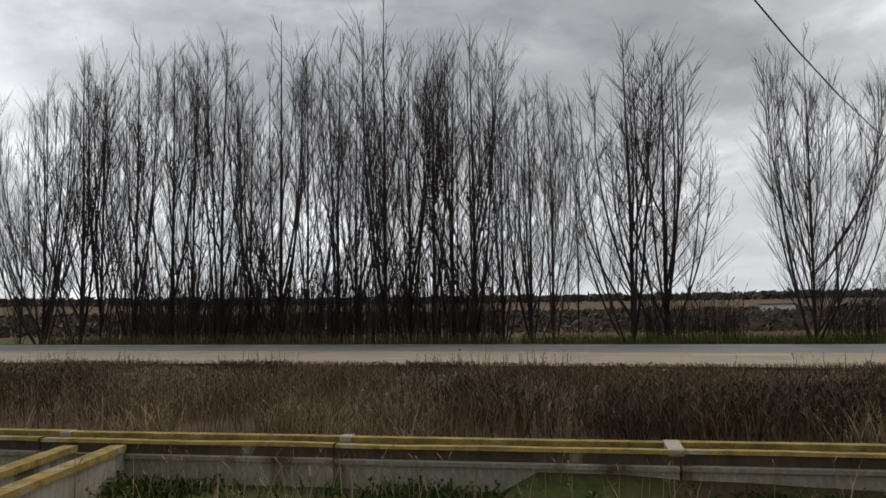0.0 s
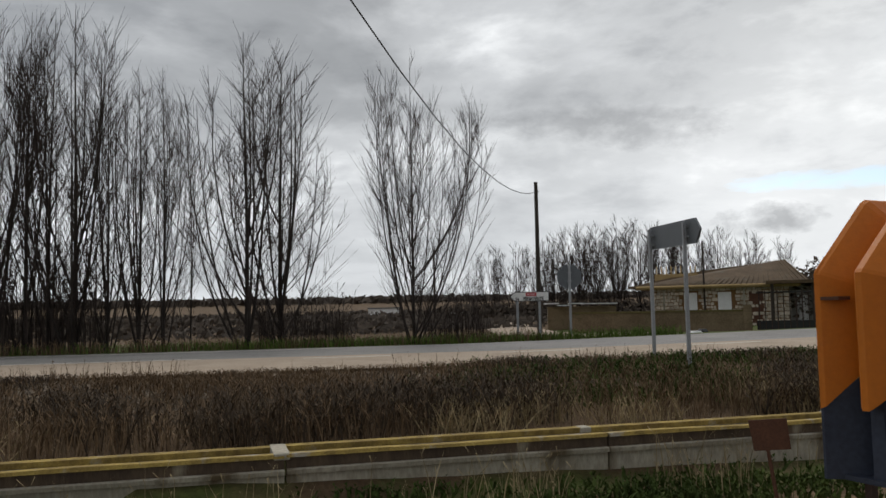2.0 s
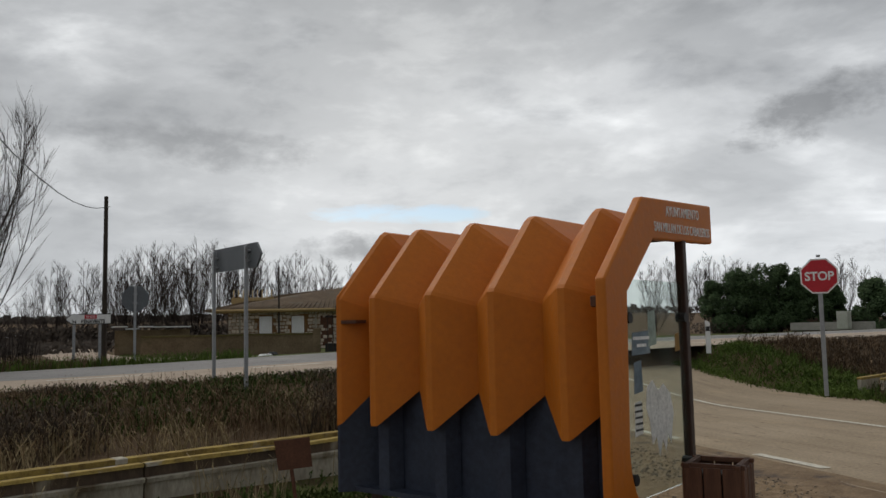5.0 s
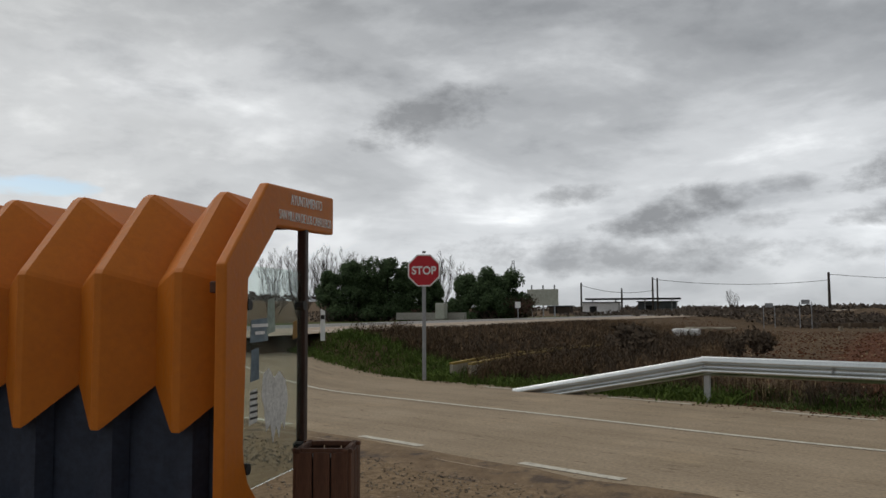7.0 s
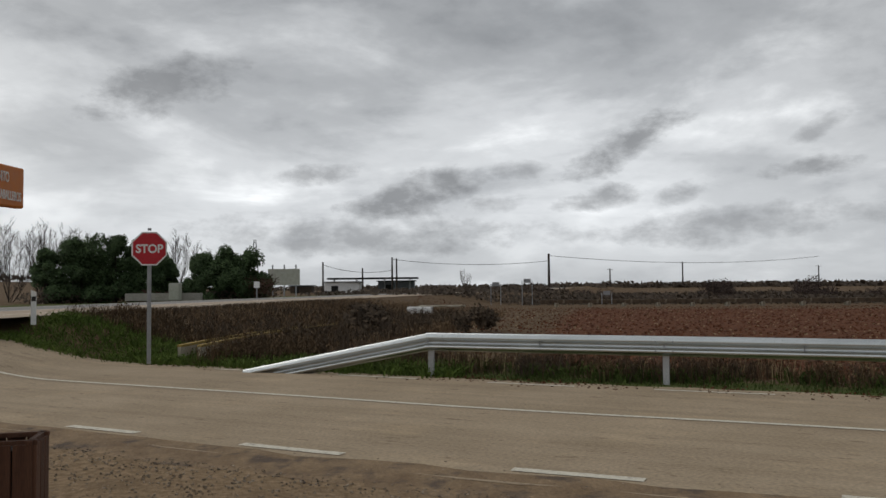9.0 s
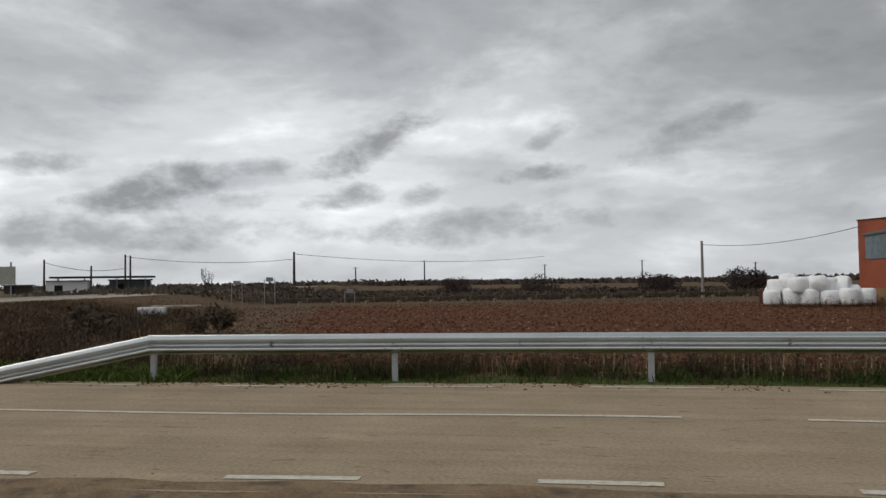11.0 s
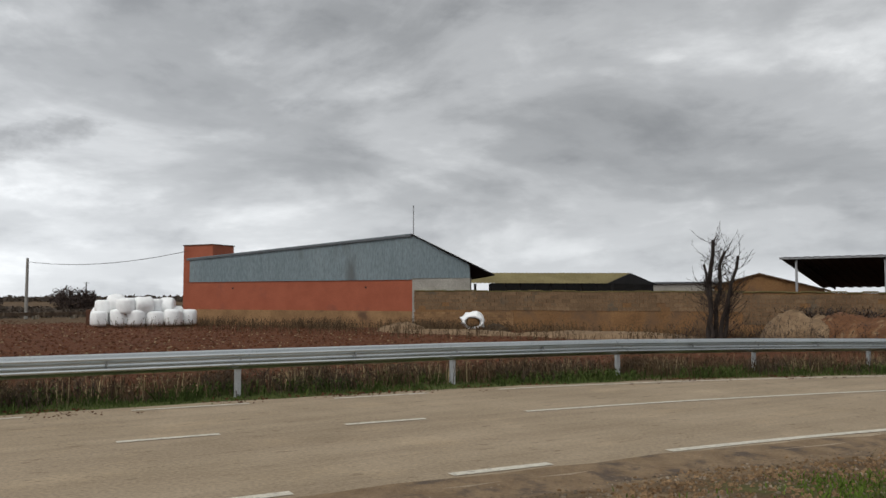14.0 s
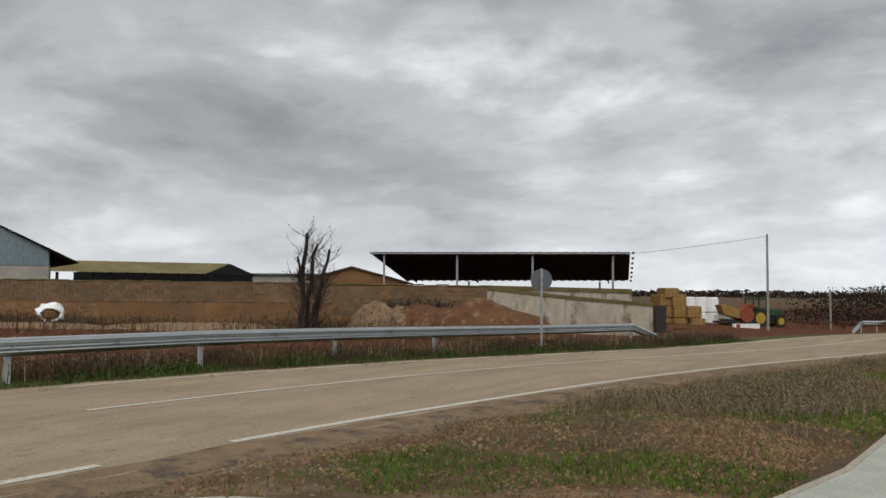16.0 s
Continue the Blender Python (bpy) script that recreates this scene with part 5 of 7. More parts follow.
    part("gable_board", Mesh().prism([F, F + dn * 2.4 + Vector((0, 0, -0.75)), F - dn * 3 + Vector((0, 0, -0.8))], (F - E).normalized() * 0.1), SHADE_BLACK, th)
    # back added to close off the sky, coloured as the shed's deep shade
    p, q = E - dn * 2.6, F - dn * 2.6
    part("back_wall", Mesh().prism([(p.x, p.y, -1), (q.x, q.y, -1), (q.x, q.y, 2.72), (p.x, p.y, 2.72)], (0.1, 0.2, 0)), SHADE_BLACK, th)
    p, q = E + dn * 2.0, F + dn * 2.0
    part("low_wall", Mesh().prism([(p.x, p.y, -1), (q.x, q.y, -1), (q.x, q.y, 2.05), (p.x, p.y, 2.05)], (0.1, 0.2, 0)), CONCRETE, th)
    # brown gable
    th = thing("old_gable_house", (0, 0, 0), "small brown earth building with a low gable", "farm building")
    part("gable_wall", Mesh().prism([(12.6, -59.7, -1), (5.8, -60.7, -1), (5.8, -60.7, 2.2), (9.7, -60.1, 3.22), (12.6, -59.7, 2.4)], (0.5, -6, 0)), MORTAR, th)
    for p, q in (((13.0, -59.4, 2.36), (9.7, -59.9, 3.30)), ((5.4, -60.6, 2.12), (9.7, -59.9, 3.30))):
        part("roof_slope", Mesh().prism([p, q, (q[0], q[1], q[2] - 0.1), (p[0], p[1], p[2] - 0.1)], (0.5, -6.2, 0)), TILE, th)
    th = thing("far_shed", (14.5, -66.0, 0), "far flat-roofed pale shed", "shed", rz=5)
    part("body", Mesh().box((0, 0, 1.2), (8, 5, 3.0)), BLOCK, th)
    part("roof", Mesh().box((0, 0, 2.75), (8.4, 5.4, 0.12)), SIGN_GREY, th)


yard_buildings()


def house():
    """A low stone-faced house behind its garden wall."""
    a, b = Vector((24.6, 38.9)), Vector((29.15, 35.65))
    rz, ln = wall_frame(a, b)
    th = thing("house", (a.x, a.y, 0), "low stone-faced house with hipped tile roof and cream shutters", "house", rz=rz)
    part("front_wall", Mesh().box((ln / 2 + 0.6, 4.0, 1.25), (ln + 1.2, 8.0, 2.5)), MORTAR, th)
    rnd = random.Random(3)
    M = Mesh()
    for row in range(13):
        x = 0.0
        while x < ln + 1.1:
            w = rnd.uniform(0.14, 0.32)
            z = row * 0.185 + 0.15
            cx = x + w / 2
            inside = any(abs(cx - wx) < 0.45 and 1.25 < z + 0.09 < 2.35 for wx in (1.95, 3.65))
            if not inside:
                M.box((cx, -0.02, z + 0.09 + rnd.uniform(-0.02, 0.02)), (w - 0.025, rnd.uniform(0.05, 0.11), rnd.uniform(0.12, 0.185)), 0, 0.018)
            x += w
    part("stone_facing", M, STONE, th, "irregular stone facing")
    for wx in (1.95, 3.65):
        w = part("window", Mesh().box((wx, -0.04, 1.80), (0.66, 0.06, 1.0)), WHITE, th, "closed cream roller shutter")
        for k in range(8):
            part("shutter_slat", Mesh().box((wx, -0.075, 1.38 + k * 0.12), (0.6, 0.02, 0.10), 0, 0.006), WHITE, w)
        part("sill", Mesh().box((wx, -0.1, 1.27), (0.8, 0.16, 0.06)), CONCRETE, w)
    part("door", Mesh().box((5.2, -0.02, 1.3), (0.7, 0.08, 2.0)), RUST, th, "brown timber door")
    part("drainpipe", Mesh().tube((0.6, -0.1, 0.1), (0.6, -0.1, 2.5), 0.05, n=8), CONCRETE, th)
    part("drainpipe", Mesh().tube((4.6, -0.1, 0.1), (4.6, -0.1, 2.5), 0.05, n=8), CONCRETE, th)
    part("eave_band", Mesh().box((ln / 2 + 0.5, -0.2, 2.58), (ln + 2.4, 0.6, 0.14)), PLASTER, th, "ochre eave")
    part("gutter", Mesh().tube((-0.8, -0.56, 2.62), (ln + 1.6, -0.56, 2.62), 0.07, n=8), PLASTER, th)
    roof = Mesh()
    A, B, C, D = (-1.3, -0.55, 2.6), (ln + 2.2, -0.55, 2.7), (ln + 2.2, 8.5, 2.7), (-0.9, 8.5, 2.6)
    P, Q = (2.4, 3.6, 3.5), (ln + 1.4, 3.6, 4.05)
    roof.face(A, B, Q, P)
    roof.face(B, C, Q)
    roof.face(C, D, P, Q)
    roof.face(D, A, P)
    part("roof", roof, TILE, th, "brown weathered tile roof")
    for k in range(34):
        t = k / 34
        p = Vector(A).lerp(Vector(B), t + 0.012)
        q = Vector(P).lerp(Vector(Q), t + 0.012)
        part("tile_course", Mesh().tube(p + Vector((0, 0, 0.03)), q + Vector((0, 0, 0.03)), 0.045, n=5, caps=False), TILE, th)
    ch = part("terrace_parapet", Mesh().box((1.2, 2.4, 3.15), (2.3, 1.0, 0.5)), PLASTER, th, "ochre terrace parapet")
    for k in range(9):
        part("railing_bar", Mesh().box((0.15 + k * 0.26, 2.4, 3.6), (0.06, 0.08, 0.5)), PLASTER, ch)
    th = thing("porch", (29.35, 35.55, 0), "shaded house porch with a white door and dark posts", "porch", rz=rz)
    part("porch_wall", Mesh().box((1.9, 1.0, 1.3), (3.4, 0.2, 2.6)), BLOCK, th)
    part("porch_roof", Mesh().box((1.8, 0.0, 2.72), (4.0, 2.6, 0.16)), TILE, th)
    for x in (0.1, 2.0, 3.6):
        part("porch_post", Mesh().box((x, -1.0, 1.3), (0.14, 0.14, 2.7)), WOOD_POLE, th)
    for x in (0.8, 1.7):
        part("porch_door", Mesh().box((x, 0.88, 1.3), (0.55, 0.05, 1.5)), WHITE, th)


house()


def garden_wall():
    pts = [Vector((16.6, 32.6)), Vector((19.6, 30.8)), Vector((22.2, 28.3))]
    th = thing("garden_wall", (0, 0, 0), "low ochre-brown rendered garden wall across the road", "wall")
    for a, b in zip(pts, pts[1:]):
        t = (b - a).normalized()
        part("wall_body", Mesh().prism([(a.x, a.y, 0), (b.x, b.y, 0), (b.x, b.y, 1.35), (a.x, a.y, 1.38)], (-t.y * 0.22, t.x * 0.22, 0)), OLD_RENDER, th)
        part("coping", Mesh().prism([(a.x + t.y * 0.04, a.y - t.x * 0.04, 1.36), (b.x + t.y * 0.04, b.y - t.x * 0.04, 1.34), (b.x + t.y * 0.04, b.y - t.x * 0.04, 1.42), (a.x + t.y * 0.04, a.y - t.x * 0.04, 1.44)], (-t.y * 0.3, t.x * 0.3, 0)), TOPCOAT, th)
    b = pts[-1]
    part("gate_pier", Mesh().box((b.x + 0.1, b.y, 0.8), (0.32, 0.32, 1.6), -40, 0.02), OLD_RENDER, th, "rendered gate pier")
    th = thing("iron_gate", (b.x + 0.4, b.y - 0.1, 0.3), "dark iron sheet gate between piers", "gate", rz=-38)
    for z in (0.12, 0.62, 1.78):
        part("gate_rail", Mesh().box((1.2, 0, z), (2.3, 0.04, 0.06)), BLACK, th)
    part("gate_sheet", Mesh().box((1.2, 0.0, 0.37), (2.3, 0.02, 0.46)), BLACK, th, "dark sheet-iron lower panel")
    for k in range(10):
        part("gate_bar", Mesh().box((0.15 + k * 0.23, -0.04, 0.95), (0.04, 0.04, 1.8)), BROWN, th)
    th = thing("tin_roof_shed", (20.3, 38.9, 0.2), "low shed with a broken pale tin roof", "shed", rz=-25)
    part("body", Mesh().box((0, 0, 0.7), (3.4, 2.6, 1.6)), OLD_RENDER, th)
    rnd = random.Random(2)
    for k in range(6):
        part("tin_sheet", Mesh().box((-1.5 + k * 0.6, -0.6, 1.62 + rnd.uniform(-0.06, 0.06)), (0.58, 2.4, 0.04), rnd.uniform(-4, 4)), GALV if k % 2 else WHITE, th)
    th = thing("white_bag", (17.2, 24.6, 0.55), "white sack lying at the foot of the wall", "sack", rz=20)
    part("sack_body", Mesh().box((0, 0, 0.09), (0.6, 0.3, 0.2), 0, 0.07), WHITE, th)
    part("sack_body", Mesh().box((0.5, 0.05, 0.12), (0.4, 0.3, 0.26), 0, 0.08), BLACK, th, "black bin bag")


garden_wall()

# ---- trees ----
def tree_meshes(seed, height, limbs, reach, branch_n=16, twig_n=6, thick=0.075, low=0.45, rise=0.30, twig=0.0056):
    """Bare branching: limbs that leave a stem low down, bow outwards and then climb, with steep side branches and straight fine shoots. Returns the wood and the twigs."""
    rnd = random.Random(seed)
    wood, twigs = Mesh(), Mesh()

    def tubes(mesh, pts, r0, r1, sides):
        n = len(pts) - 1
        for i in range(n):
            mesh.tube(pts[i], pts[i + 1], r0 + (r1 - r0) * i / n, r0 + (r1 - r0) * (i + 1) / n, sides, caps=False)

    def at(pts, t):
        n = len(pts) - 1
        k = min(n - 1, int(t * n))
        return pts[k].lerp(pts[k + 1], t * n - k), (pts[k + 1] - pts[k]).normalized()

    def shoot(p, d, ln, n, climb):
        pts, d = [p], d.normalized()
        for _ in range(n):
            d = (d + Vector((rnd.uniform(-0.03, 0.03), rnd.uniform(-0.03, 0.03), climb))).normalized()
            pts.append(pts[-1] + d * (ln / n))
        return pts

    stem = None
    for s in range(limbs):
        a = 2.4 * s + rnd.uniform(-0.4, 0.4)
        far = 0.0 if s == 0 else (0.25 + 0.75 * ((s * 0.618) % 1.0))
        z0 = -0.15 if s % 3 == 0 else height * low * rnd.random() ** 1.4
        base = Vector((math.cos(a), math.sin(a), 0)) * (0.12 if s % 3 == 0 and s else 0.0)
        if stem and s % 3:
            base, _ = at(stem, z0 / height)
            z0 = base.z
        top = height * (1.0 - rise * far ** 2) * (1.0 if s == 0 else rnd.uniform(0.90, 1.0))
        r_out = reach * far * min(1.0, (top - z0) / (0.6 * height))
        ph, n = rnd.uniform(0, 6.28), 10
        pts = []
        for k in range(n + 1):
            t = k / n
            r = r_out * (1 - (1 - t) ** 2.5)
            w = 0.007 * height * math.sin(ph + 4.0 * t) * t
            pts.append(Vector((base.x + math.cos(a) * r + w, base.y + math.sin(a) * r + w * 0.6, z0 + (top - z0) * t)))
        if s == 0:
            stem = pts
        ln = top - z0
        r = thick * rnd.uniform(0.7, 1.05) * (ln / height) * (1.15 if s == 0 else 0.85)
        tubes(wood, pts, r, 0.0045, 6)
        for b in range(branch_n):
            t = 0.10 + 0.86 * (b + rnd.random()) / branch_n
            p, d = at(pts, t)
            az, tilt = rnd.uniform(0, 6.283), rnd.uniform(0.45, 0.8)
            bl = height * (0.05 + 0.16 * (1 - t) ** 0.7) * rnd.uniform(0.6, 1.15)
            br = shoot(p, d + Vector((math.cos(az), math.sin(az), 0)) * tilt, bl, 3, 0.14)
            rb = max(twig * 1.15, r * (1 - t) * 0.4)
            tubes(wood if rb > 0.012 else twigs, br, rb, twig * 0.7, 4 if rb > 0.012 else 3)
            for _ in range(twig_n):
                q, d2 = at(br, rnd.uniform(0.1, 1.0))
                az = rnd.uniform(0, 6.283)
                tw = shoot(q, d2 + Vector((math.cos(az) * 0.5, math.sin(az) * 0.5, 0.25)), bl * rnd.uniform(0.25, 0.6) + 0.2, 2, 0.06)
                tubes(twigs, tw, twig * 0.9, twig * 0.35, 3)
    return wood, twigs


def bare_tree(name, label, group, *args, **kw):
    th = thing(name, (0, 0, -50), label, "tree", group)
    w, t = tree_meshes(*args, **kw)
    part("trunk", w, BARK, th)
    part("crown", t, TWIG, th, "bare fine twigs")
    return th


POPLARS = "row of bare poplars along the road"
kinds = {
    "tall": [bare_tree("poplar_tree", "tall bare poplar with upswept branches beside the road", POPLARS, 11 + i, 9.0, 12, 1.45, branch_n=15, twig_n=6, thick=0.052, low=0.5, rise=0.34) for i in range(5)],
    "wide": [bare_tree("poplar_tree", "broad bare many-stemmed poplar standing apart", POPLARS, 41 + i, 9.0, 24, 2.7, branch_n=15, twig_n=6, thick=0.05, low=0.36, rise=0.30) for i in range(2)],
    "thin": [bare_tree("poplar_tree", "slender young bare poplar", POPLARS, 61, 9.0, 4, 0.8, branch_n=16, twig_n=6, thick=0.035, low=0.5)],
}
ROW = [(-17.27, 25.26, 5.4, 0.9), (-16.51, 25.17, 8.8, 1.3), (-14.92, 24.98, 9.7, 1.1), (-14.61, 24.94, 9.8, 0.8), (-13.32, 24.85, 10.2, 0.9), (-11.92, 24.67, 9.8, 1), (-11.07, 24.63, 9.3, 0.8), (-10.1, 24.5, 9.9, 1), (-9.33, 24.37, 8.6, 0.8), (-8.34, 24.31, 10.1, 1.1), (-7.34, 24.21, 8.6, 0.8), (-6.44, 24.05, 9.6, 1), (-5.91, 23.98, 8.7, 0.8), (-4.96, 23.89, 10.3, 1.1), (-4.2, 23.83, 8.9, 0.9), (-3.45, 23.75, 9.1, 0.9), (-2.94, 23.62, 9.2, 1), (-2.29, 23.59, 9.4, 1.1), (-1.49, 23.45, 7.9, 0.8), (-0.7, 23.39, 7.8, 1.1), (-0.08, 23.3, 7.7, 0.8), (0.61, 23.19, 6.1, 0.45), (2.03, 23.01, 8.7, 1.3), (2.98, 22.91, 8.2, 1.35), (6.49, 22.46, 8.1, 1.5)]
rnd = random.Random(4)
for i, (x, y, h, w) in enumerate(ROW):
    broad = w >= 1.3 and (x < 0 or x > 6)
    k = kinds["thin"][0] if w < 0.5 else (kinds["wide"][i % 2] if broad else kinds["tall"][i % 5])
    sc = h / 9.0
    wd = sc if broad or w < 0.5 else sc * w * 1.05
    t = copy_thing(k, pose(x, y + rnd.uniform(-0.3, 0.5), land(x, y) - 0.05, 0, 0, rnd.uniform(0, 360)))
    t.scale = (wd, wd, sc)
for k in kinds.values():
    for o in k:
        for c in list(o.children_recursive) + [o]:
            bpy.data.objects.remove(c)

# suckers and brush at the foot of the row
def stems_stuff(name, mat, spots, hmin, hmax, width, lean, label, category, side=2, seed=1, bits=0.35, cap=None):
    """Many thin upright stems, some with short side shoots, as one mesh."""
    rg = random.Random(seed)
    v, f = [], []
    for x, y, z in spots:
        h = rg.uniform(hmin, hmax)
        if cap:
            h = min(h, cap(x, y) * rg.uniform(0.7, 1.1))
        a = rg.uniform(0, 6.283)
        lx, ly = rg.gauss(0, lean) * h, rg.gauss(0, lean) * h
        w = width * rg.uniform(0.6, 1.2)
        cx, cy = math.cos(a) * w, math.sin(a) * w
        k = len(v)
        v += [(x - cx, y - cy, z - 0.03), (x + cx, y + cy, z - 0.03), (x + lx * 0.45 + cx * 0.8, y + ly * 0.45 + cy * 0.8, z + h * 0.55), (x + lx * 0.45 - cx * 0.8, y + ly * 0.45 - cy * 0.8, z + h * 0.55), (x + lx, y + ly, z + h)]
        f += [(k, k + 1, k + 2, k + 3), (k + 3, k + 2, k + 4)]
        for _ in range(side):
            u = rg.uniform(0.3, 0.95)
            b = rg.uniform(0, 6.283)
            ln = h * bits * rg.uniform(0.4, 1.0)
            px, py, pz = x + lx * u, y + ly * u, z + h * u
            qx, qy, qz = px + math.cos(b) * ln * 0.6, py + math.sin(b) * ln * 0.6, pz + ln * 0.6
            k = len(v)
            ww = w * 0.9
            v += [(px, py, pz), (qx - math.sin(b) * ww, qy + math.cos(b) * ww, qz), (qx + math.sin(b) * ww, qy - math.cos(b) * ww, qz + ww)]
            f.append((k, k + 1, k + 2))
    M = Mesh()
    M.v, M.f = v, f
    return tagged(part(name, M, mat), label, category, kind="stuff")


def spots_in(n, seed, x0, x1, y_of0, y_of1, keep=None):
    rg = random.Random(seed)
    out = []
    while len(out) < n:
        x = rg.uniform(x0, x1)
        y = rg.uniform(y_of0(x), y_of1(x))
        if keep and rg.random() > keep(x, y):
            continue
        out.append((x, y, land(x, y)))
    return out


far_edge = lambda x: near_edge(x) + MAIN_W
patch = lambda x, y, s=0.5, o=0.0: ss(-0.15, 0.35, noise.noise((x * s, y * s, o)))
stems_stuff("sucker_shoots", TWIG, spots_in(1500, 3, -14.0, -1.5, lambda x: far_edge(x) + 1.0, lambda x: far_edge(x) + 2.6), 0.5, 3.4, 0.014, 0.07, "thicket of bare suckers under the poplars", "brush", 4, 3)
stems_stuff("sucker_shoots", TWIG, spots_in(240, 13, 2.4, 4.9, lambda x: far_edge(x) + 1.0, lambda x: far_edge(x) + 1.9), 0.4, 1.7, 0.011, 0.12, "bare suckers at the foot of the poplars", "brush", 4, 13)
stems_stuff("sucker_shoots", TWIG, spots_in(200, 23, 6.9, 8.6, lambda x: far_edge(x) + 0.9, lambda x: far_edge(x) + 1.8), 0.4, 1.6, 0.011, 0.12, "bare suckers at the foot of the poplar", "brush", 4, 23)
stems_stuff("verge_grass", GRASS, spots_in(4500, 4, -16, 14, lambda x: far_edge(x) + 0.3, lambda x: far_edge(x) + 1.5, lambda x, y: 0.25 + 0.75 * ss(-2, 3, x)), 0.08, 0.3, 0.012, 0.3, "rough green verge beyond the road", "grass", 1, 4)
stems_stuff("verge_grass", DRYWEED, spots_in(3000, 5, -16, 10, lambda x: far_edge(x) + 0.3, lambda x: far_edge(x) + 1.4), 0.1, 0.4, 0.010, 0.25, "dead brown verge growth beyond the road", "weeds", 2, 5)

# ---- the weedy bank between channel and road ----
low_by_road = lambda x, y: 0.05 + 0.10 * max(0.0, near_edge(x) - y)
bank0, bank1 = (lambda x: canal_y(x) + 0.85), (lambda x: near_edge(x) - 0.2)
stems_stuff("dry_weeds", DRYWEED, spots_in(17000, 6, -14, 10.2, bank0, bank1, lambda x, y: (0.25 + 0.75 * patch(x, y, 0.45)) * (1 - 0.75 * ss(5.5, 8.5, x) * ss(-4.5, -1.5, y - near_edge(x)))), 0.10, 0.52, 0.006, 0.22, "dense dead brown weeds covering the bank", "weeds", 4, 6, cap=low_by_road)
stems_stuff("tall_dead_stalks", DRYWEED, spots_in(260, 7, -14, 9, bank0, bank1), 0.4, 0.95, 0.005, 0.10, "tall thin dead stalks on the bank", "weeds", 6, 7, 0.22, cap=low_by_road)
stems_stuff("dark_scrub", BRAMBLE, spots_in(5200, 8, -14, 9.5, bank0, bank1, lambda x, y: ss(0.12, 0.35, noise.noise((x * 0.5, y * 0.5, 9.0)))), 0.15, 0.75, 0.008, 0.35, "patches of dark dead scrub on the bank", "scrub", 5, 8, cap=low_by_road)
stems_stuff("straw_tufts", STRAWGRASS, spots_in(2600, 9, -14, 8, bank0, lambda x: canal_y(x) + 1.8, lambda x, y: patch(x, y, 0.9, 4.0) ** 2), 0.10, 0.42, 0.007, 0.55, "pale bent straw grass beside the channel", "grass", 1, 9)
stems_stuff("bank_plants", WEEDGREEN, spots_in(6500, 10, 3.0, 12.0, lambda x: near_edge(x) - 4.2, lambda x: near_edge(x) - 0.5, lambda x, y: ss(3, 6, x) * (0.15 + 0.85 * patch(x, y, 0.8, 2.0))), 0.04, 0.17, 0.018, 0.9, "low green plants on the road bank", "weeds", 3, 10)
stems_stuff("roadside_stalks", DRYWEED, spots_in(500, 12, -16, 9, lambda x: near_edge(x) - 0.7, lambda x: near_edge(x) + 0.1, lambda x, y: patch(x, y, 0.7, 6.0)), 0.08, 0.30, 0.005, 0.15, "dead stalks along the road edge", "weeds", 6, 12, 0.2)
# in front of the channel
front1 = lambda x: canal_y(x) - 0.06
stems_stuff("ground_ivy", WEEDGREEN, spots_in(3200, 14, -5.5, 6.0, lambda x: canal_y(x) - 2.2, front1, lambda x, y: (0.12 + 0.88 * ss(0.0, 0.3, noise.noise((x * 0.6, y * 0.6, 2.0)))) * ss(-2.2, -0.7, y - canal_y(x))), 0.03, 0.13, 0.018, 0.6, "bushy green weeds against the channel wall", "weeds", 3, 14)
stems_stuff("straw_tufts", STRAWGRASS, spots_in(350, 15, -4.0, 6.5, lambda x: canal_y(x) - 1.2, front1, lambda x, y: patch(x, y, 1.2, 1.0)), 0.10, 0.5, 0.005, 0.25, "sparse dry stalks by the channel wall", "weeds", 2, 15)


# ---- verges and field ----
def side_point(q, s):
    i = max(0, min(len(SIDE_NP) - 1, int(s)))
    t = SIDE_DIR[i]
    return SIDE_NP[i][0] + t[1] * q, SIDE_NP[i][1] - t[0] * q


def along(n, seed, q0, q1, y0, y1, keep=None):
    rg = random.Random(seed)
    idx = [i for i in range(len(SIDE_NP)) if y0 <= SIDE_NP[i][1] <= y1]
    out = []
    while len(out) < n:
        i = rg.choice(idx)
        x, y = side_point(rg.uniform(q0, q1), i)
        x, y = x + rg.uniform(-0.3, 0.3), y + rg.uniform(-0.3, 0.3)
        if (keep and rg.random() > keep(x, y)) or y > near_edge(x) - 0.1:
            continue
        out.append((x, y, land(x, y)))
    return out


stems_stuff("verge_grass", WEEDGREEN, along(20000, 21, 3.1, 4.5, -34, 9.5, lambda x, y: 0.35 + 0.65 * patch(x, y, 0.9, 3.0)), 0.02, 0.085, 0.009, 0.6, "green grass verge under the guard rail", "grass", 1, 21)
stems_stuff("dead_verge_weeds", DARKWEED, along(12000, 22, 3.6, 6.2, -34, 3, lambda x, y: 0.08 + 0.92 * patch(x, y, 0.9, 5.0)), 0.08, 0.46, 0.007, 0.22, "dead brown weeds behind the guard rail", "weeds", 4, 22)
stems_stuff("verge_plants", WEEDGREEN, along(7000, 41, 3.3, 5.0, -34, 6, lambda x, y: patch(x, y, 1.1, 9.0)), 0.05, 0.22, 0.016, 0.5, "leafy green weeds at the foot of the rail", "weeds", 4, 41)
stems_stuff("verge_plants", BRAMBLE, along(5000, 42, 3.6, 6.0, -34, 3, lambda x, y: patch(x, y, 0.8, 19.0)), 0.08, 0.42, 0.009, 0.35, "dark dead weeds behind the guard rail", "weeds", 5, 42)
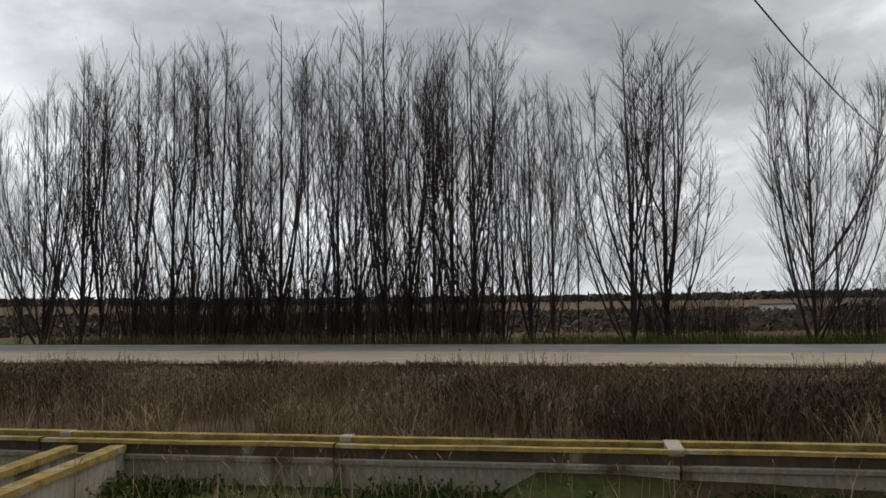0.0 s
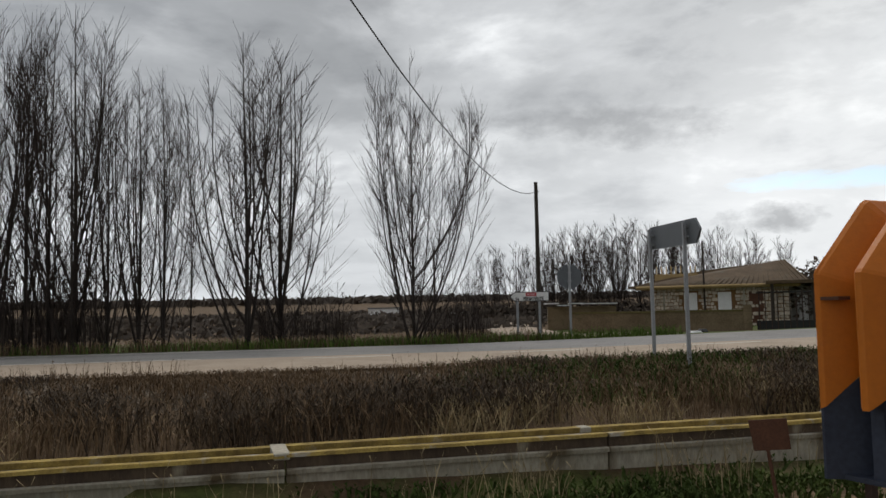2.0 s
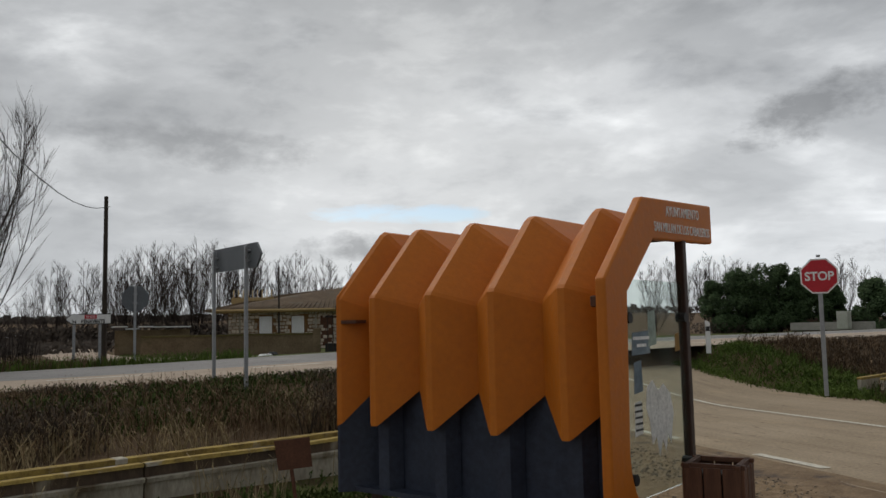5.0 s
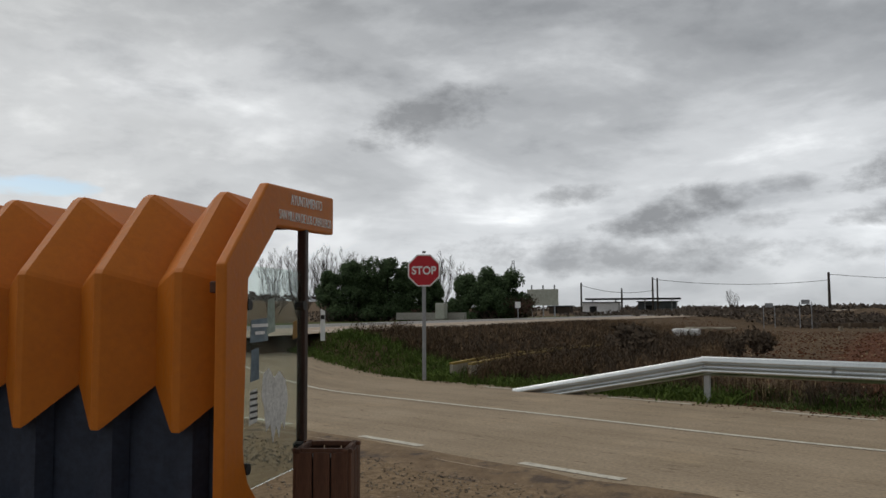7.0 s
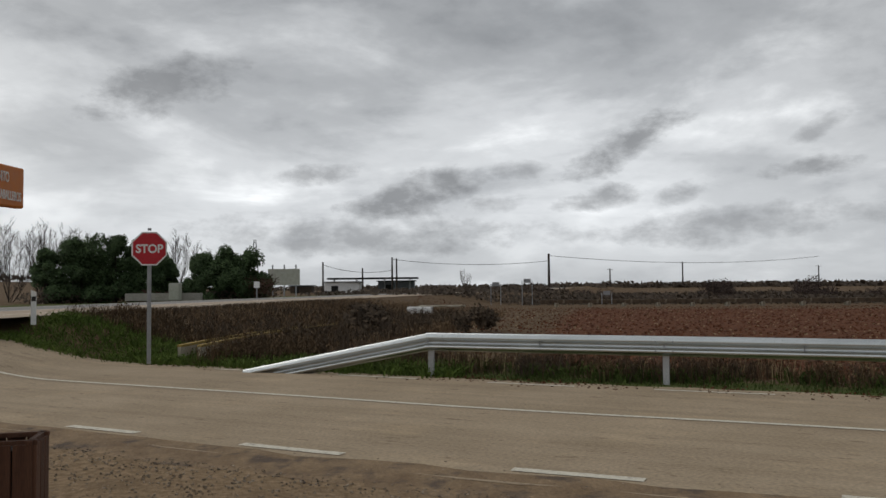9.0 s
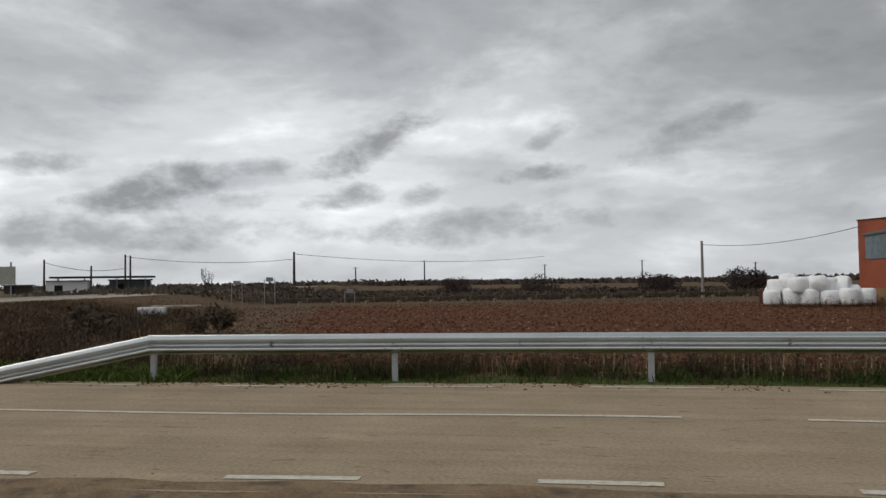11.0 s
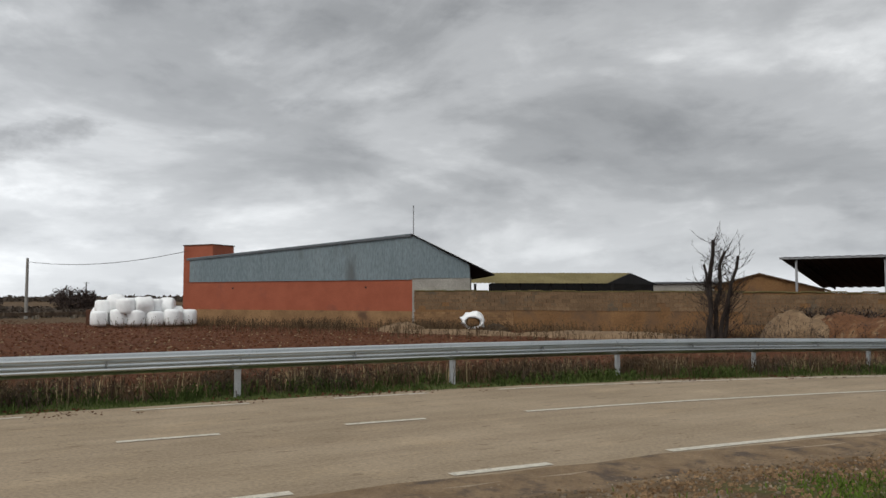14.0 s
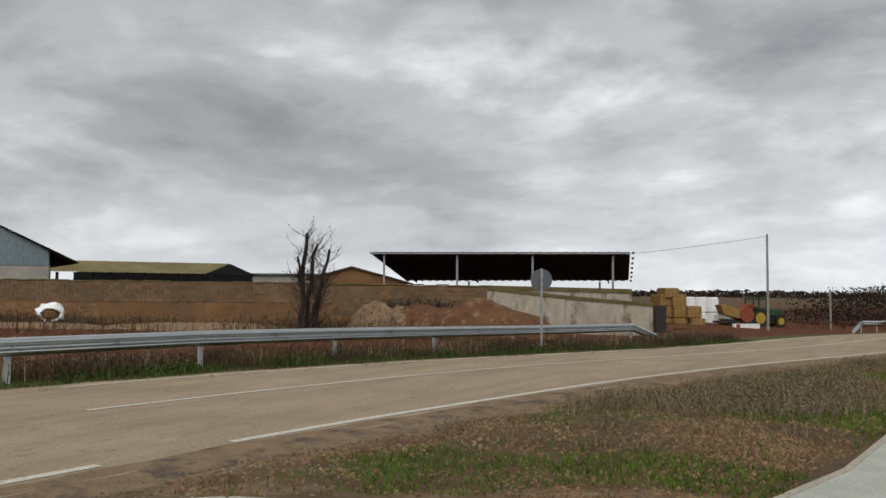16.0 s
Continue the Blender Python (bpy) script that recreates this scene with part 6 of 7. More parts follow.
stems_stuff("seed_heads", STRAWGRASS, along(1600, 24, 3.9, 6.0, -34, 2, lambda x, y: patch(x, y, 0.6, 8.0)), 0.2, 0.5, 0.008, 0.15, "pale dry seed heads behind the guard rail", "weeds", 4, 24, 0.15)
stems_stuff("verge_scrub", BRAMBLE, spots_in(6500, 25, 14.5, 42, lambda x: near_edge(x) - 9.0, lambda x: near_edge(x) - 0.6, lambda x, y: (0.3 + 0.7 * patch(x, y, 0.4, 7.0)) * (1 if side_offset(x, y) > 5.0 else 0)), 0.15, 0.7, 0.012, 0.3, "dark dead scrub between the two roads", "scrub", 5, 25, cap=low_by_road)
stems_stuff("verge_scrub", DRYWEED, spots_in(12000, 26, 14.5, 48, lambda x: near_edge(x) - 9.5, lambda x: near_edge(x) - 0.4, lambda x, y: (0.3 + 0.7 * patch(x, y, 0.4, 1.0)) * (1 if side_offset(x, y) > 4.8 else 0)), 0.12, 0.5, 0.010, 0.25, "brown dead weeds between the two roads", "weeds", 4, 26, cap=low_by_road)
stems_stuff("channel_weeds", DARKWEED, spots_in(3600, 44, 17.2, 30.0, lambda x: 3.2 - 0.06 * (x - 18), lambda x: 4.95 - 0.07 * (x - 18)), 0.15, 0.5, 0.010, 0.3, "dead brown growth in front of the channel", "weeds", 4, 44)
stems_stuff("corner_grass", GRASS, along(14000, 27, 2.95, 5.2, 1.0, 12.5, lambda x, y: 0.4 + 0.6 * patch(x, y, 1.0, 4.0)), 0.04, 0.2, 0.014, 0.8, "thick green grass round the stop sign", "grass", 2, 27)
stems_stuff("corner_weeds", DARKWEED, along(5000, 43, 4.8, 7.0, 3.0, 12.5, lambda x, y: 0.3 + 0.7 * patch(x, y, 0.8, 2.0)), 0.1, 0.42, 0.009, 0.3, "dead brown weeds at the junction corner", "weeds", 4, 43)
keep_pave = lambda x, y: 0.0 if (y > -7.3 or (x < -2.2 and y > -10.4 - 1.33 * (x + 4.2) * -1.0 and y > 1.33 * x - 4.9)) else 1.0
stems_stuff("lawn_grass", LAWN, along(30000, 28, -9.5, -4.6, -40, -8.0, lambda x, y: keep_pave(x, y) * (0.06 + 0.94 * ss(-0.05, 0.25, noise.noise((x * 0.55, y * 0.55, 12.0))))), 0.015, 0.065, 0.008, 0.6, "short patchy green grass beside the path", "grass", 0, 28)
heath = []
rg_tuft = random.Random(29)
for cx, cy, cz in along(760, 29, -8.6, -4.5, -46, -9.5, lambda x, y: keep_pave(x, y) * (0.15 + 0.85 * ss(-0.1, 0.25, noise.noise((x * 0.35, y * 0.35, 15.0)))) * ss(-8.5, -14, y)):
    spread = rg_tuft.uniform(0.10, 0.30)
    for _ in range(34):
        px, py = cx + rg_tuft.gauss(0, spread), cy + rg_tuft.gauss(0, spread)
        heath.append((px, py, cz))
stems_stuff("dry_heather", HEATHER, heath, 0.05, 0.19, 0.007, 0.6, "low grey-brown heathery tufts on the verge", "weeds", 4, 29)
stems_stuff("yard_weeds", DARKWEED, spots_in(5000, 30, -3, 40, lambda x: -39.8, lambda x: -31.0, lambda x, y: 0.1 + 0.9 * patch(x, y, 0.3, 3.0) * ss(-33, -37, y)), 0.15, 0.65, 0.016, 0.2, "dead weeds before the farm wall", "weeds", 3, 30)


def pebbles(name, mat, spots, smin, smax, label, category, seed):
    """Small angular lumps, as one mesh."""
    rg = random.Random(seed)
    v, f = [], []
    for x, y, z in spots:
        s = rg.uniform(smin, smax)
        k = len(v)
        a = rg.uniform(0, 6.283)
        for j in range(4):
            t = a + j * 1.571
            r = s * rg.uniform(0.6, 1.3)
            v.append((x + math.cos(t) * r, y + math.sin(t) * r, z - 0.004))
        for j in range(4):
            t = a + j * 1.571 + 0.4
            r = s * rg.uniform(0.3, 0.8)
            v.append((x + math.cos(t) * r, y + math.sin(t) * r, z + s * rg.uniform(0.4, 0.9)))
        f += [(k + 4, k + 5, k + 6, k + 7)] + [(k + j, k + (j + 1) % 4, k + 4 + (j + 1) % 4, k + 4 + j) for j in range(4)]
    M = Mesh()
    M.v, M.f = v, f
    return tagged(part(name, M, mat), label, category, kind="stuff")


CLOD = material("red_clod", (0.075, 0.026, 0.011), (0.155, 0.06, 0.026), scale=0.7, fine=9, bump=0.4, rough=0.97, island=True, random_tint=0.5)
STUBBLE = material("maize_stubble", (0.26, 0.19, 0.11), (0.42, 0.33, 0.20), scale=0.7, fine=9, bump=0.2, rough=0.97, island=True, random_tint=0.4)
GRIT = material("grit", (0.17, 0.125, 0.085), (0.42, 0.35, 0.265), scale=2, fine=20, bump=0.4, rough=0.97, island=True, random_tint=0.5)
field = lambda n, seed, sc: [(x, y, z) for x, y, z in spots_in(n, seed, 6, 62, lambda x: -46, lambda x: 2, lambda x, y: (1.0 if side_offset(x, y) > 5.5 and y > -38 else 0.0) * min(1.0, (18.0 / max(8, math.hypot(x, y))) ** 1.0))]
pebbles("plough_clods", CLOD, field(13000, 31, 1), 0.02, 0.075, "broken clods of red ploughed soil", "soil", 31)
pebbles("crop_stubble", STUBBLE, field(2600, 32, 1), 0.02, 0.055, "pale bits of crop stubble on ploughed soil", "stubble", 32)
pebbles("road_grit", GRIT, along(5000, 33, -5.4, -3.3, -14, 5), 0.006, 0.022, "loose grit along the crumbling road edge", "gravel", 33)
pebbles("road_grit", GRIT, spots_in(5000, 34, 2.5, 9, lambda x: -7.0, lambda x: 5.5, lambda x, y: 1.0 if side_offset(x, y) < -3.4 else 0.0), 0.005, 0.018, "loose grit on the bare ground", "gravel", 34)
LEAF = material("dead_leaf", (0.17, 0.10, 0.05), (0.36, 0.235, 0.125), scale=2, fine=20, bump=0.1, rough=0.95, island=True, random_tint=0.5)
pebbles("verge_stones", LEAF, along(7000, 35, -8.8, -4.1, -30, -7.6, keep_pave), 0.008, 0.035, "fallen leaves and small stones on the verge", "gravel", 35)
pebbles("leaf_litter", LEAF, along(16000, 36, -8.8, -4.2, -34, -7.8, lambda x, y: keep_pave(x, y) * (0.1 + 0.9 * patch(x, y, 0.6, 21.0))), 0.010, 0.032, "brown dead leaves lying on the verge", "leaves", 36)
pebbles("bank_stones", GRIT, spots_in(2500, 37, -14, 6, lambda x: near_edge(x) - 3.4, lambda x: near_edge(x) - 0.6), 0.02, 0.07, "grey stones showing on the bank", "stones", 37)
CRUMB = material("asphalt_crumb", (0.08, 0.062, 0.048), (0.18, 0.145, 0.115), scale=2, fine=20, bump=0.3, rough=0.95, island=True, random_tint=0.5)
pebbles("asphalt_crumbs", CRUMB, along(4500, 38, -4.15, -3.45, -16, 6, lambda x, y: 0.1 + 0.9 * patch(x, y, 1.4, 2.0)), 0.004, 0.018, "dark crumbs of broken asphalt along the edge", "gravel", 38)
pebbles("asphalt_crumbs", CRUMB, along(5200, 39, -3.4, 2.8, -14, 7, lambda x, y: 0.05 + 0.95 * patch(x, y, 1.3, 12.0) ** 2), 0.004, 0.014, "dark crumbs scattered on the road", "gravel", 39)
pebbles("plough_clods", CLOD, along(2600, 40, 2.55, 3.3, -30, 7, lambda x, y: patch(x, y, 0.8, 6.0)), 0.008, 0.035, "red soil washed onto the road edge", "soil", 40)

# ---- farm things ----
def wrapped_bales():
    """Round bales wrapped in white film, stacked two high."""
    a, b = Vector((41.9, -32.2)), Vector((37.6, -36.9))
    t = (b - a).normalized()
    rz = math.degrees(math.atan2(t.y, t.x))
    rnd = random.Random(6)

    def bale(at, r, ln, upright):
        th = thing("wrapped_bale", at, "round silage bale wrapped in shiny white film", "bale", "stack of wrapped bales", rz + rnd.uniform(-20, 20))
        M = Mesh()
        prof = [(0.0, 0.0), (0.62, 0.0), (0.90, 0.05), (1.0, 0.16), (1.02, 0.5), (1.0, 0.84), (0.90, 0.95), (0.62, 1.0), (0.0, 1.0)]
        n = 16
        for pr, ph in prof:
            for i in range(n):
                ang = 2 * math.pi * i / n
                k = 1 + 0.14 * noise.noise((math.cos(ang) * 2 + at[0], math.sin(ang) * 2, ph * 3 + at[1]))
                x, y, z = pr * r * k * math.cos(ang), pr * r * k * math.sin(ang), ph * ln
                M.v.append((x, y, z) if upright else (z - ln / 2, y, x + r))
        for j in range(len(prof) - 1):
            for i in range(n):
                M.f.append((j * n + i, j * n + (i + 1) % n, (j + 1) * n + (i + 1) % n, (j + 1) * n + i))
        part("film_wrap", M, WRAP, th, smooth=True)

    side = Vector((-t.y, t.x))
    for s, o, z, up in ((0.75, 0.1, 0, 0), (1.2, 0.0, 0, 1), (1.85, 0.15, 0, 0), (2.7, -0.1, 0, 1), (3.3, 0.25, 0, 0), (4.1, 0.2, 0, 1), (4.95, 0.0, 0, 0), (5.7, 0.1, 0, 1),
                        (0.95, -0.3, 0.72, 1), (1.65, -0.2, 0.76, 0), (2.3, -0.35, 0.74, 1), (3.0, -0.2, 0.70, 0), (3.75, -0.3, 0.66, 1), (4.5, -0.15, 0.62, 0),
                        (0.8, -0.95, 0, 1), (1.8, -0.95, 0, 1), (2.8, -0.95, 0, 1), (3.8, -0.95, 0, 1), (4.8, -0.95, 0, 1), (3.1, -0.95, 0.78, 0), (2.2, -1.0, 0.76, 1)):
        p = a + t * (s + rnd.uniform(-0.08, 0.08)) + side * o
        bale((p.x, p.y, 0.88 * z), rnd.uniform(0.46, 0.56), rnd.uniform(0.80, 0.98), up)
    th = thing("rusty_crate", (a.x + 0.3, a.y - 0.6, 0), "rusty brown steel crate beside the bales", "crate", rz=rz)
    part("crate_body", Mesh().box((0, 0.6, 0.45), (0.6, 0.6, 0.9), 0, 0.02), RUST, th)


wrapped_bales()


def lumpy(name, at, size, label, category, mat, seed, group=""):
    """A heap: a rounded mound with a broken surface."""
    M = Mesh()
    nx, ny = 26, 16
    for j in range(ny + 1):
        for i in range(nx + 1):
            u, v = i / nx * 2 - 1, j / ny * 2 - 1
            h = max(0.0, 1 - (abs(u) ** 2.2 + abs(v) ** 2.2)) ** 0.6
            n = noise.noise((u * 2.4 + seed, v * 2.4, 0)) * 0.28 + noise.noise((u * 7 + seed, v * 7, 4)) * 0.12
            M.v.append((at[0] + u * size[0], at[1] + v * size[1], at[2] - 0.1 + size[2] * h * (1 + n)))
    for j in range(ny):
        for i in range(nx):
            a = j * (nx + 1) + i
            M.f.append((a, a + 1, a + nx + 2, a + nx + 1))
    return tagged(part(name, M, mat, smooth=True), label, category, group)


REDSOIL = material("red_earth", (0.085, 0.036, 0.016), (0.17, 0.08, 0.036), scale=1.4, fine=9, bump=0.9, rough=0.97, bump_dist=0.05, stain=(0.22, 0.145, 0.08), stain_scale=2.5, stain_at=0.56)
PALESOIL = material("pale_rubble", (0.13, 0.082, 0.045), (0.29, 0.20, 0.12), scale=1.8, fine=8, bump=0.9, rough=0.97, bump_dist=0.05)
lumpy("earth_heap", (1.2, -37.6, -0.3), (4.2, 2.2, 1.5), "large heap of red earth and rubble before the wall", "heap", REDSOIL, 1)
lumpy("earth_heap", (4.6, -36.9, -0.2), (1.6, 1.4, 1.25), "pale cut face of an earth heap", "heap", PALESOIL, 5)
lumpy("straw_heap", (23.0, -36.3, -0.05), (1.5, 0.9, 0.45), "low heap of pale straw on the soil", "heap", PALESOIL, 9)
lumpy("straw_heap", (19.5, -35.5, -0.08), (4.0, 1.2, 0.28), "scattered pale straw on the soil", "heap", PALESOIL, 13)
lumpy("earth_heap", (12.5, -36.2, -0.08), (5.0, 1.3, 0.30), "low strip of pale disturbed earth", "heap", PALESOIL, 17)
stems_stuff("brush_pile", TWIG, [(x, y, z + 1.0) for x, y, z in spots_in(500, 50, 0.6, 5.2, lambda x: -38.2, lambda x: -37.0)], 0.15, 0.6, 0.02, 1.6, "dead branches on the earth heap", "brush", 3, 50)
stems_stuff("brush_pile", TWIG, spots_in(260, 51, 2.0, 9.0, lambda x: -35.8, lambda x: -34.0), 0.3, 1.3, 0.012, 0.7, "dead branches round the tree", "brush", 4, 51)


def big_bag():
    th = thing("builders_bag", (20.35, -38.8, 0.0), "open white bulk bag lying on its side", "bulk bag", rz=25)
    M = Mesh()
    n = 20
    # the wall runs from the closed bottom to the rolled mouth, then back inside
    rings = ((-0.50, 0.05, 0.0), (-0.46, 0.34, 0.0), (-0.15, 0.47, 0.0), (0.20, 0.48, 0.0), (0.38, 0.43, 0.04), (0.44, 0.36, 0.08), (0.40, 0.30, 0.08), (0.10, 0.27, 0.05), (-0.2, 0.22, 0.03), (-0.28, 0.02, 0.0))
    for x, r, sag in rings:
        for i in range(n):
            a = 2 * math.pi * i / n
            k = 1 + 0.26 * noise.noise((x * 3.5, math.cos(a) * 2.2, math.sin(a) * 2.2 + 4)) + 0.10 * noise.noise((x * 9, a * 3, 1.0))
            M.v.append((math.cos(a) * r * 1.3 * k, x + 0.06 * math.cos(a * 3), max(0.0, 0.44 - sag + math.sin(a) * r * 0.95 * k)))
    for j in range(len(rings) - 1):
        for i in range(n):
            M.f.append((j * n + i, j * n + (i + 1) % n, (j + 1) * n + (i + 1) % n, (j + 1) * n + i))
    part("sack_wall", M, WRAP, th, "creased white woven fabric")
    part("contents", Mesh().box((0.0, 0.2, 0.36), (0.66, 0.3, 0.42), 0, 0.1), MORTAR, th, "brown contents")
    lumpy("dark_heap", (19.3, -39.2, 0.0), (0.75, 0.5, 0.35), "dark heap of rags beside the bag", "heap", BRAMBLE, 3)


big_bag()


def pollard():
    """A hard-pruned old tree: thick cut limbs with thin whippy shoots."""
    th = thing("pollarded_tree", (7.35, -34.2, -0.1), "hard-pruned old tree with cut limbs and thin shoots", "tree", rz=0)
    rnd = random.Random(12)
    wood, twigs = Mesh(), Mesh()
    limbs = []
    for bx, top, r in (((0.25, 0.1), (0.05, 0.1, 3.95), 0.17), ((0.1, -0.1), (-0.35, 0.0, 3.5), 0.15), ((-0.15, 0.1), (-0.95, 0.1, 3.3), 0.14), ((0.05, 0.2), (0.35, 0.3, 3.0), 0.12), ((-0.3, 0), (-0.55, -0.2, 2.3), 0.12)):
        pts = []
        for k in range(8):
            t = k / 7
            pts.append(Vector((bx[0] + (top[0] - bx[0]) * t ** 1.3 + rnd.uniform(-0.07, 0.07), bx[1] + (top[1] - bx[1]) * t + rnd.uniform(-0.07, 0.07), -0.1 + (top[2] + 0.1) * t)))
        for k in range(7):
            wood.tube(pts[k], pts[k + 1], r * 0.66 * (1 - 0.055 * k), r * 0.66 * (1 - 0.055 * (k + 1)), 7, caps=(k == 6))
        limbs.append(pts)
    for _ in range(190):
        pts = rnd.choice(limbs)
        k = rnd.randint(1, 6)
        p = pts[k].lerp(pts[k + 1], rnd.random())
        az = rnd.uniform(0, 6.283)
        d = Vector((math.cos(az), math.sin(az) * 0.6, rnd.uniform(-0.1, 1.0))).normalized()
        ln = rnd.uniform(0.3, 1.25)
        prev = p
        for j in range(3):
            d = (d + Vector((rnd.uniform(-0.25, 0.25), rnd.uniform(-0.25, 0.25), 0.18))).normalized()
            q = prev + d * ln / 3
            twigs.tube(prev, q, 0.013 - 0.003 * j, 0.010 - 0.003 * j, 3, caps=False)
            for _ in range(2):
                s = (d + Vector((rnd.uniform(-0.8, 0.8), rnd.uniform(-0.8, 0.8), 0.3))).normalized()
                twigs.tube(q, q + s * rnd.uniform(0.1, 0.35), 0.007, 0.004, 3, caps=False)
            prev = q
    part("trunk", wood, BARK, th, "thick cut limbs")
    part("shoot_crown", twigs, TWIG, th, "thin whippy shoots")


pollard()


def hay_stack():
    rnd = random.Random(7)
    for k, (x, y, z) in enumerate([(-12.4, -61.8, -1.05), (-13.5, -61.5, -1.05), (-12.5, -61.8, -0.2), (-13.5, -61.5, -0.2), (-12.5, -61.8, 0.62), (-13.4, -61.6, 0.62), (-12.9, -61.7, 1.2), (-14.6, -61.2, -1.05), (-14.4, -61.3, -0.2)]):
        th = thing("straw_bale", (x, y, z), "large square straw bale bound with twine", "bale", "stack of straw bales", 14 + rnd.uniform(-4, 4))
        h = 0.82 if k != 6 else 0.7
        part("straw_block", Mesh().box((0, 0, h / 2), (1.0, 1.6, h), 0, 0.05), STRAW, th)
        for u in (-0.3, 0.0, 0.3):
            part("twine", Mesh().box((u, 0, h / 2), (0.02, 1.62, h + 0.02)), RUST, th)
    for k, (x, y) in enumerate([(-15.3, -65.2), (-16.1, -65.0), (-16.9, -64.8)]):
        for z in (-1.1, 0.1):
            th = thing("wrapped_bale", (x, y, z), "round bale wrapped in white film", "bale", "wrapped bales in the yard", 0)
            M = Mesh().tube((0, 0, 0), (0, 0, 0.15), 0.36, 0.44, 16).tube((0, 0, 0.15), (0, 0, 1.0), 0.44, 0.44, 16, caps=False).tube((0, 0, 1.0), (0, 0, 1.15), 0.44, 0.36, 16)
            part("film_wrap", M, WRAP, th, smooth=True)
    th = thing("dark_sheet_stack", (-9.2, -46.5, -0.6), "stack of dark sheets leaning by the entrance", "sheets", rz=10)
    part("sheet_pile", Mesh().box((0, 0, 0.72), (0.6, 0.4, 1.45), 0, 0.02), BLACK, th)
    th = thing("low_wall", (-11.5, -63.5, -1.2), "low block wall behind the straw", "wall", rz=12)
    part("wall_body", Mesh().box((-2, -6, 0.9), (16, 0.3, 1.6)), BLOCK, th)


hay_stack()
TRACTOR_GREEN = material("tractor_green", (0.018, 0.045, 0.018), (0.03, 0.065, 0.026), scale=3, fine=30, bump=0.1, rough=0.5)
YELLOW = material("wheel_yellow", (0.34, 0.23, 0.02), (0.45, 0.31, 0.03), scale=3, fine=30, bump=0.1, rough=0.5)
TYRE = material("tyre", (0.018, 0.018, 0.018), (0.035, 0.034, 0.032), scale=3, fine=30, bump=0.4, rough=0.9)
FARM_RED = material("machine_red", (0.17, 0.045, 0.02), (0.27, 0.075, 0.035), scale=3, fine=30, bump=0.2, rough=0.7)


def tractor():
    th = thing("tractor", (-20.3, -65.8, -0.98), "green farm tractor with yellow wheels and a glazed cab", "tractor", rz=196)
    sc = 0.86
    th.scale = (sc, sc, sc)

    def wheel(x, y, r, w):
        t = Mesh().tube((x, y - w / 2, r), (x, y + w / 2, r), r, r, 20)
        ob = part("tyre", t, TYRE, th, "black ribbed tyre")
        for k in range(20):
            a = 2 * math.pi * k / 20
            part("lug", Mesh().box((x + math.cos(a) * r, y, r + math.sin(a) * r), (0.07, w * 0.9, 0.07)), TYRE, ob)
        part("rim", Mesh().tube((x, y - w / 2 - 0.02, r), (x, y + w / 2 + 0.02, r), r * 0.62, r * 0.62, 18), YELLOW, ob, "yellow rim")
        part("hub", Mesh().tube((x, y - w / 2 - 0.06, r), (x, y + w / 2 + 0.06, r), r * 0.2, r * 0.2, 10), YELLOW, ob)

    for y in (-0.72, 0.72):
        wheel(0.0, y, 0.78, 0.42)
        wheel(2.1, y * 0.95, 0.5, 0.32)
        part("mudguard", Mesh().box((0.0, y, 1.62), (1.1, 0.46, 0.08), 0, 0.03), TRACTOR_GREEN, th)
    part("bonnet", Mesh().box((1.75, 0, 1.25), (1.7, 0.75, 0.65), 0, 0.08), TRACTOR_GREEN, th)
    part("chassis", Mesh().box((1.1, 0, 0.75), (2.6, 0.5, 0.45), 0, 0.04), BLACK, th)
    part("cab_glass", Mesh().box((0.15, 0, 1.95), (1.25, 1.25, 0.95)), GLASS, th, "cab glazing")
    for x in (-0.5, 0.8):
        for y in (-0.62, 0.62):
            part("cab_pillar", Mesh().box((x, y, 1.95), (0.08, 0.08, 1.0)), BLACK, th)
    part("cab_roof", Mesh().box((0.15, 0, 2.48), (1.5, 1.45, 0.14), 0, 0.05), TRACTOR_GREEN, th)
    part("seat", Mesh().box((0.0, 0, 1.5), (0.5, 0.5, 0.5), 0, 0.05), BLACK, th)
    part("exhaust", Mesh().tube((1.5, 0.3, 1.5), (1.5, 0.3, 2.3), 0.04, n=8), BLACK, th)


tractor()


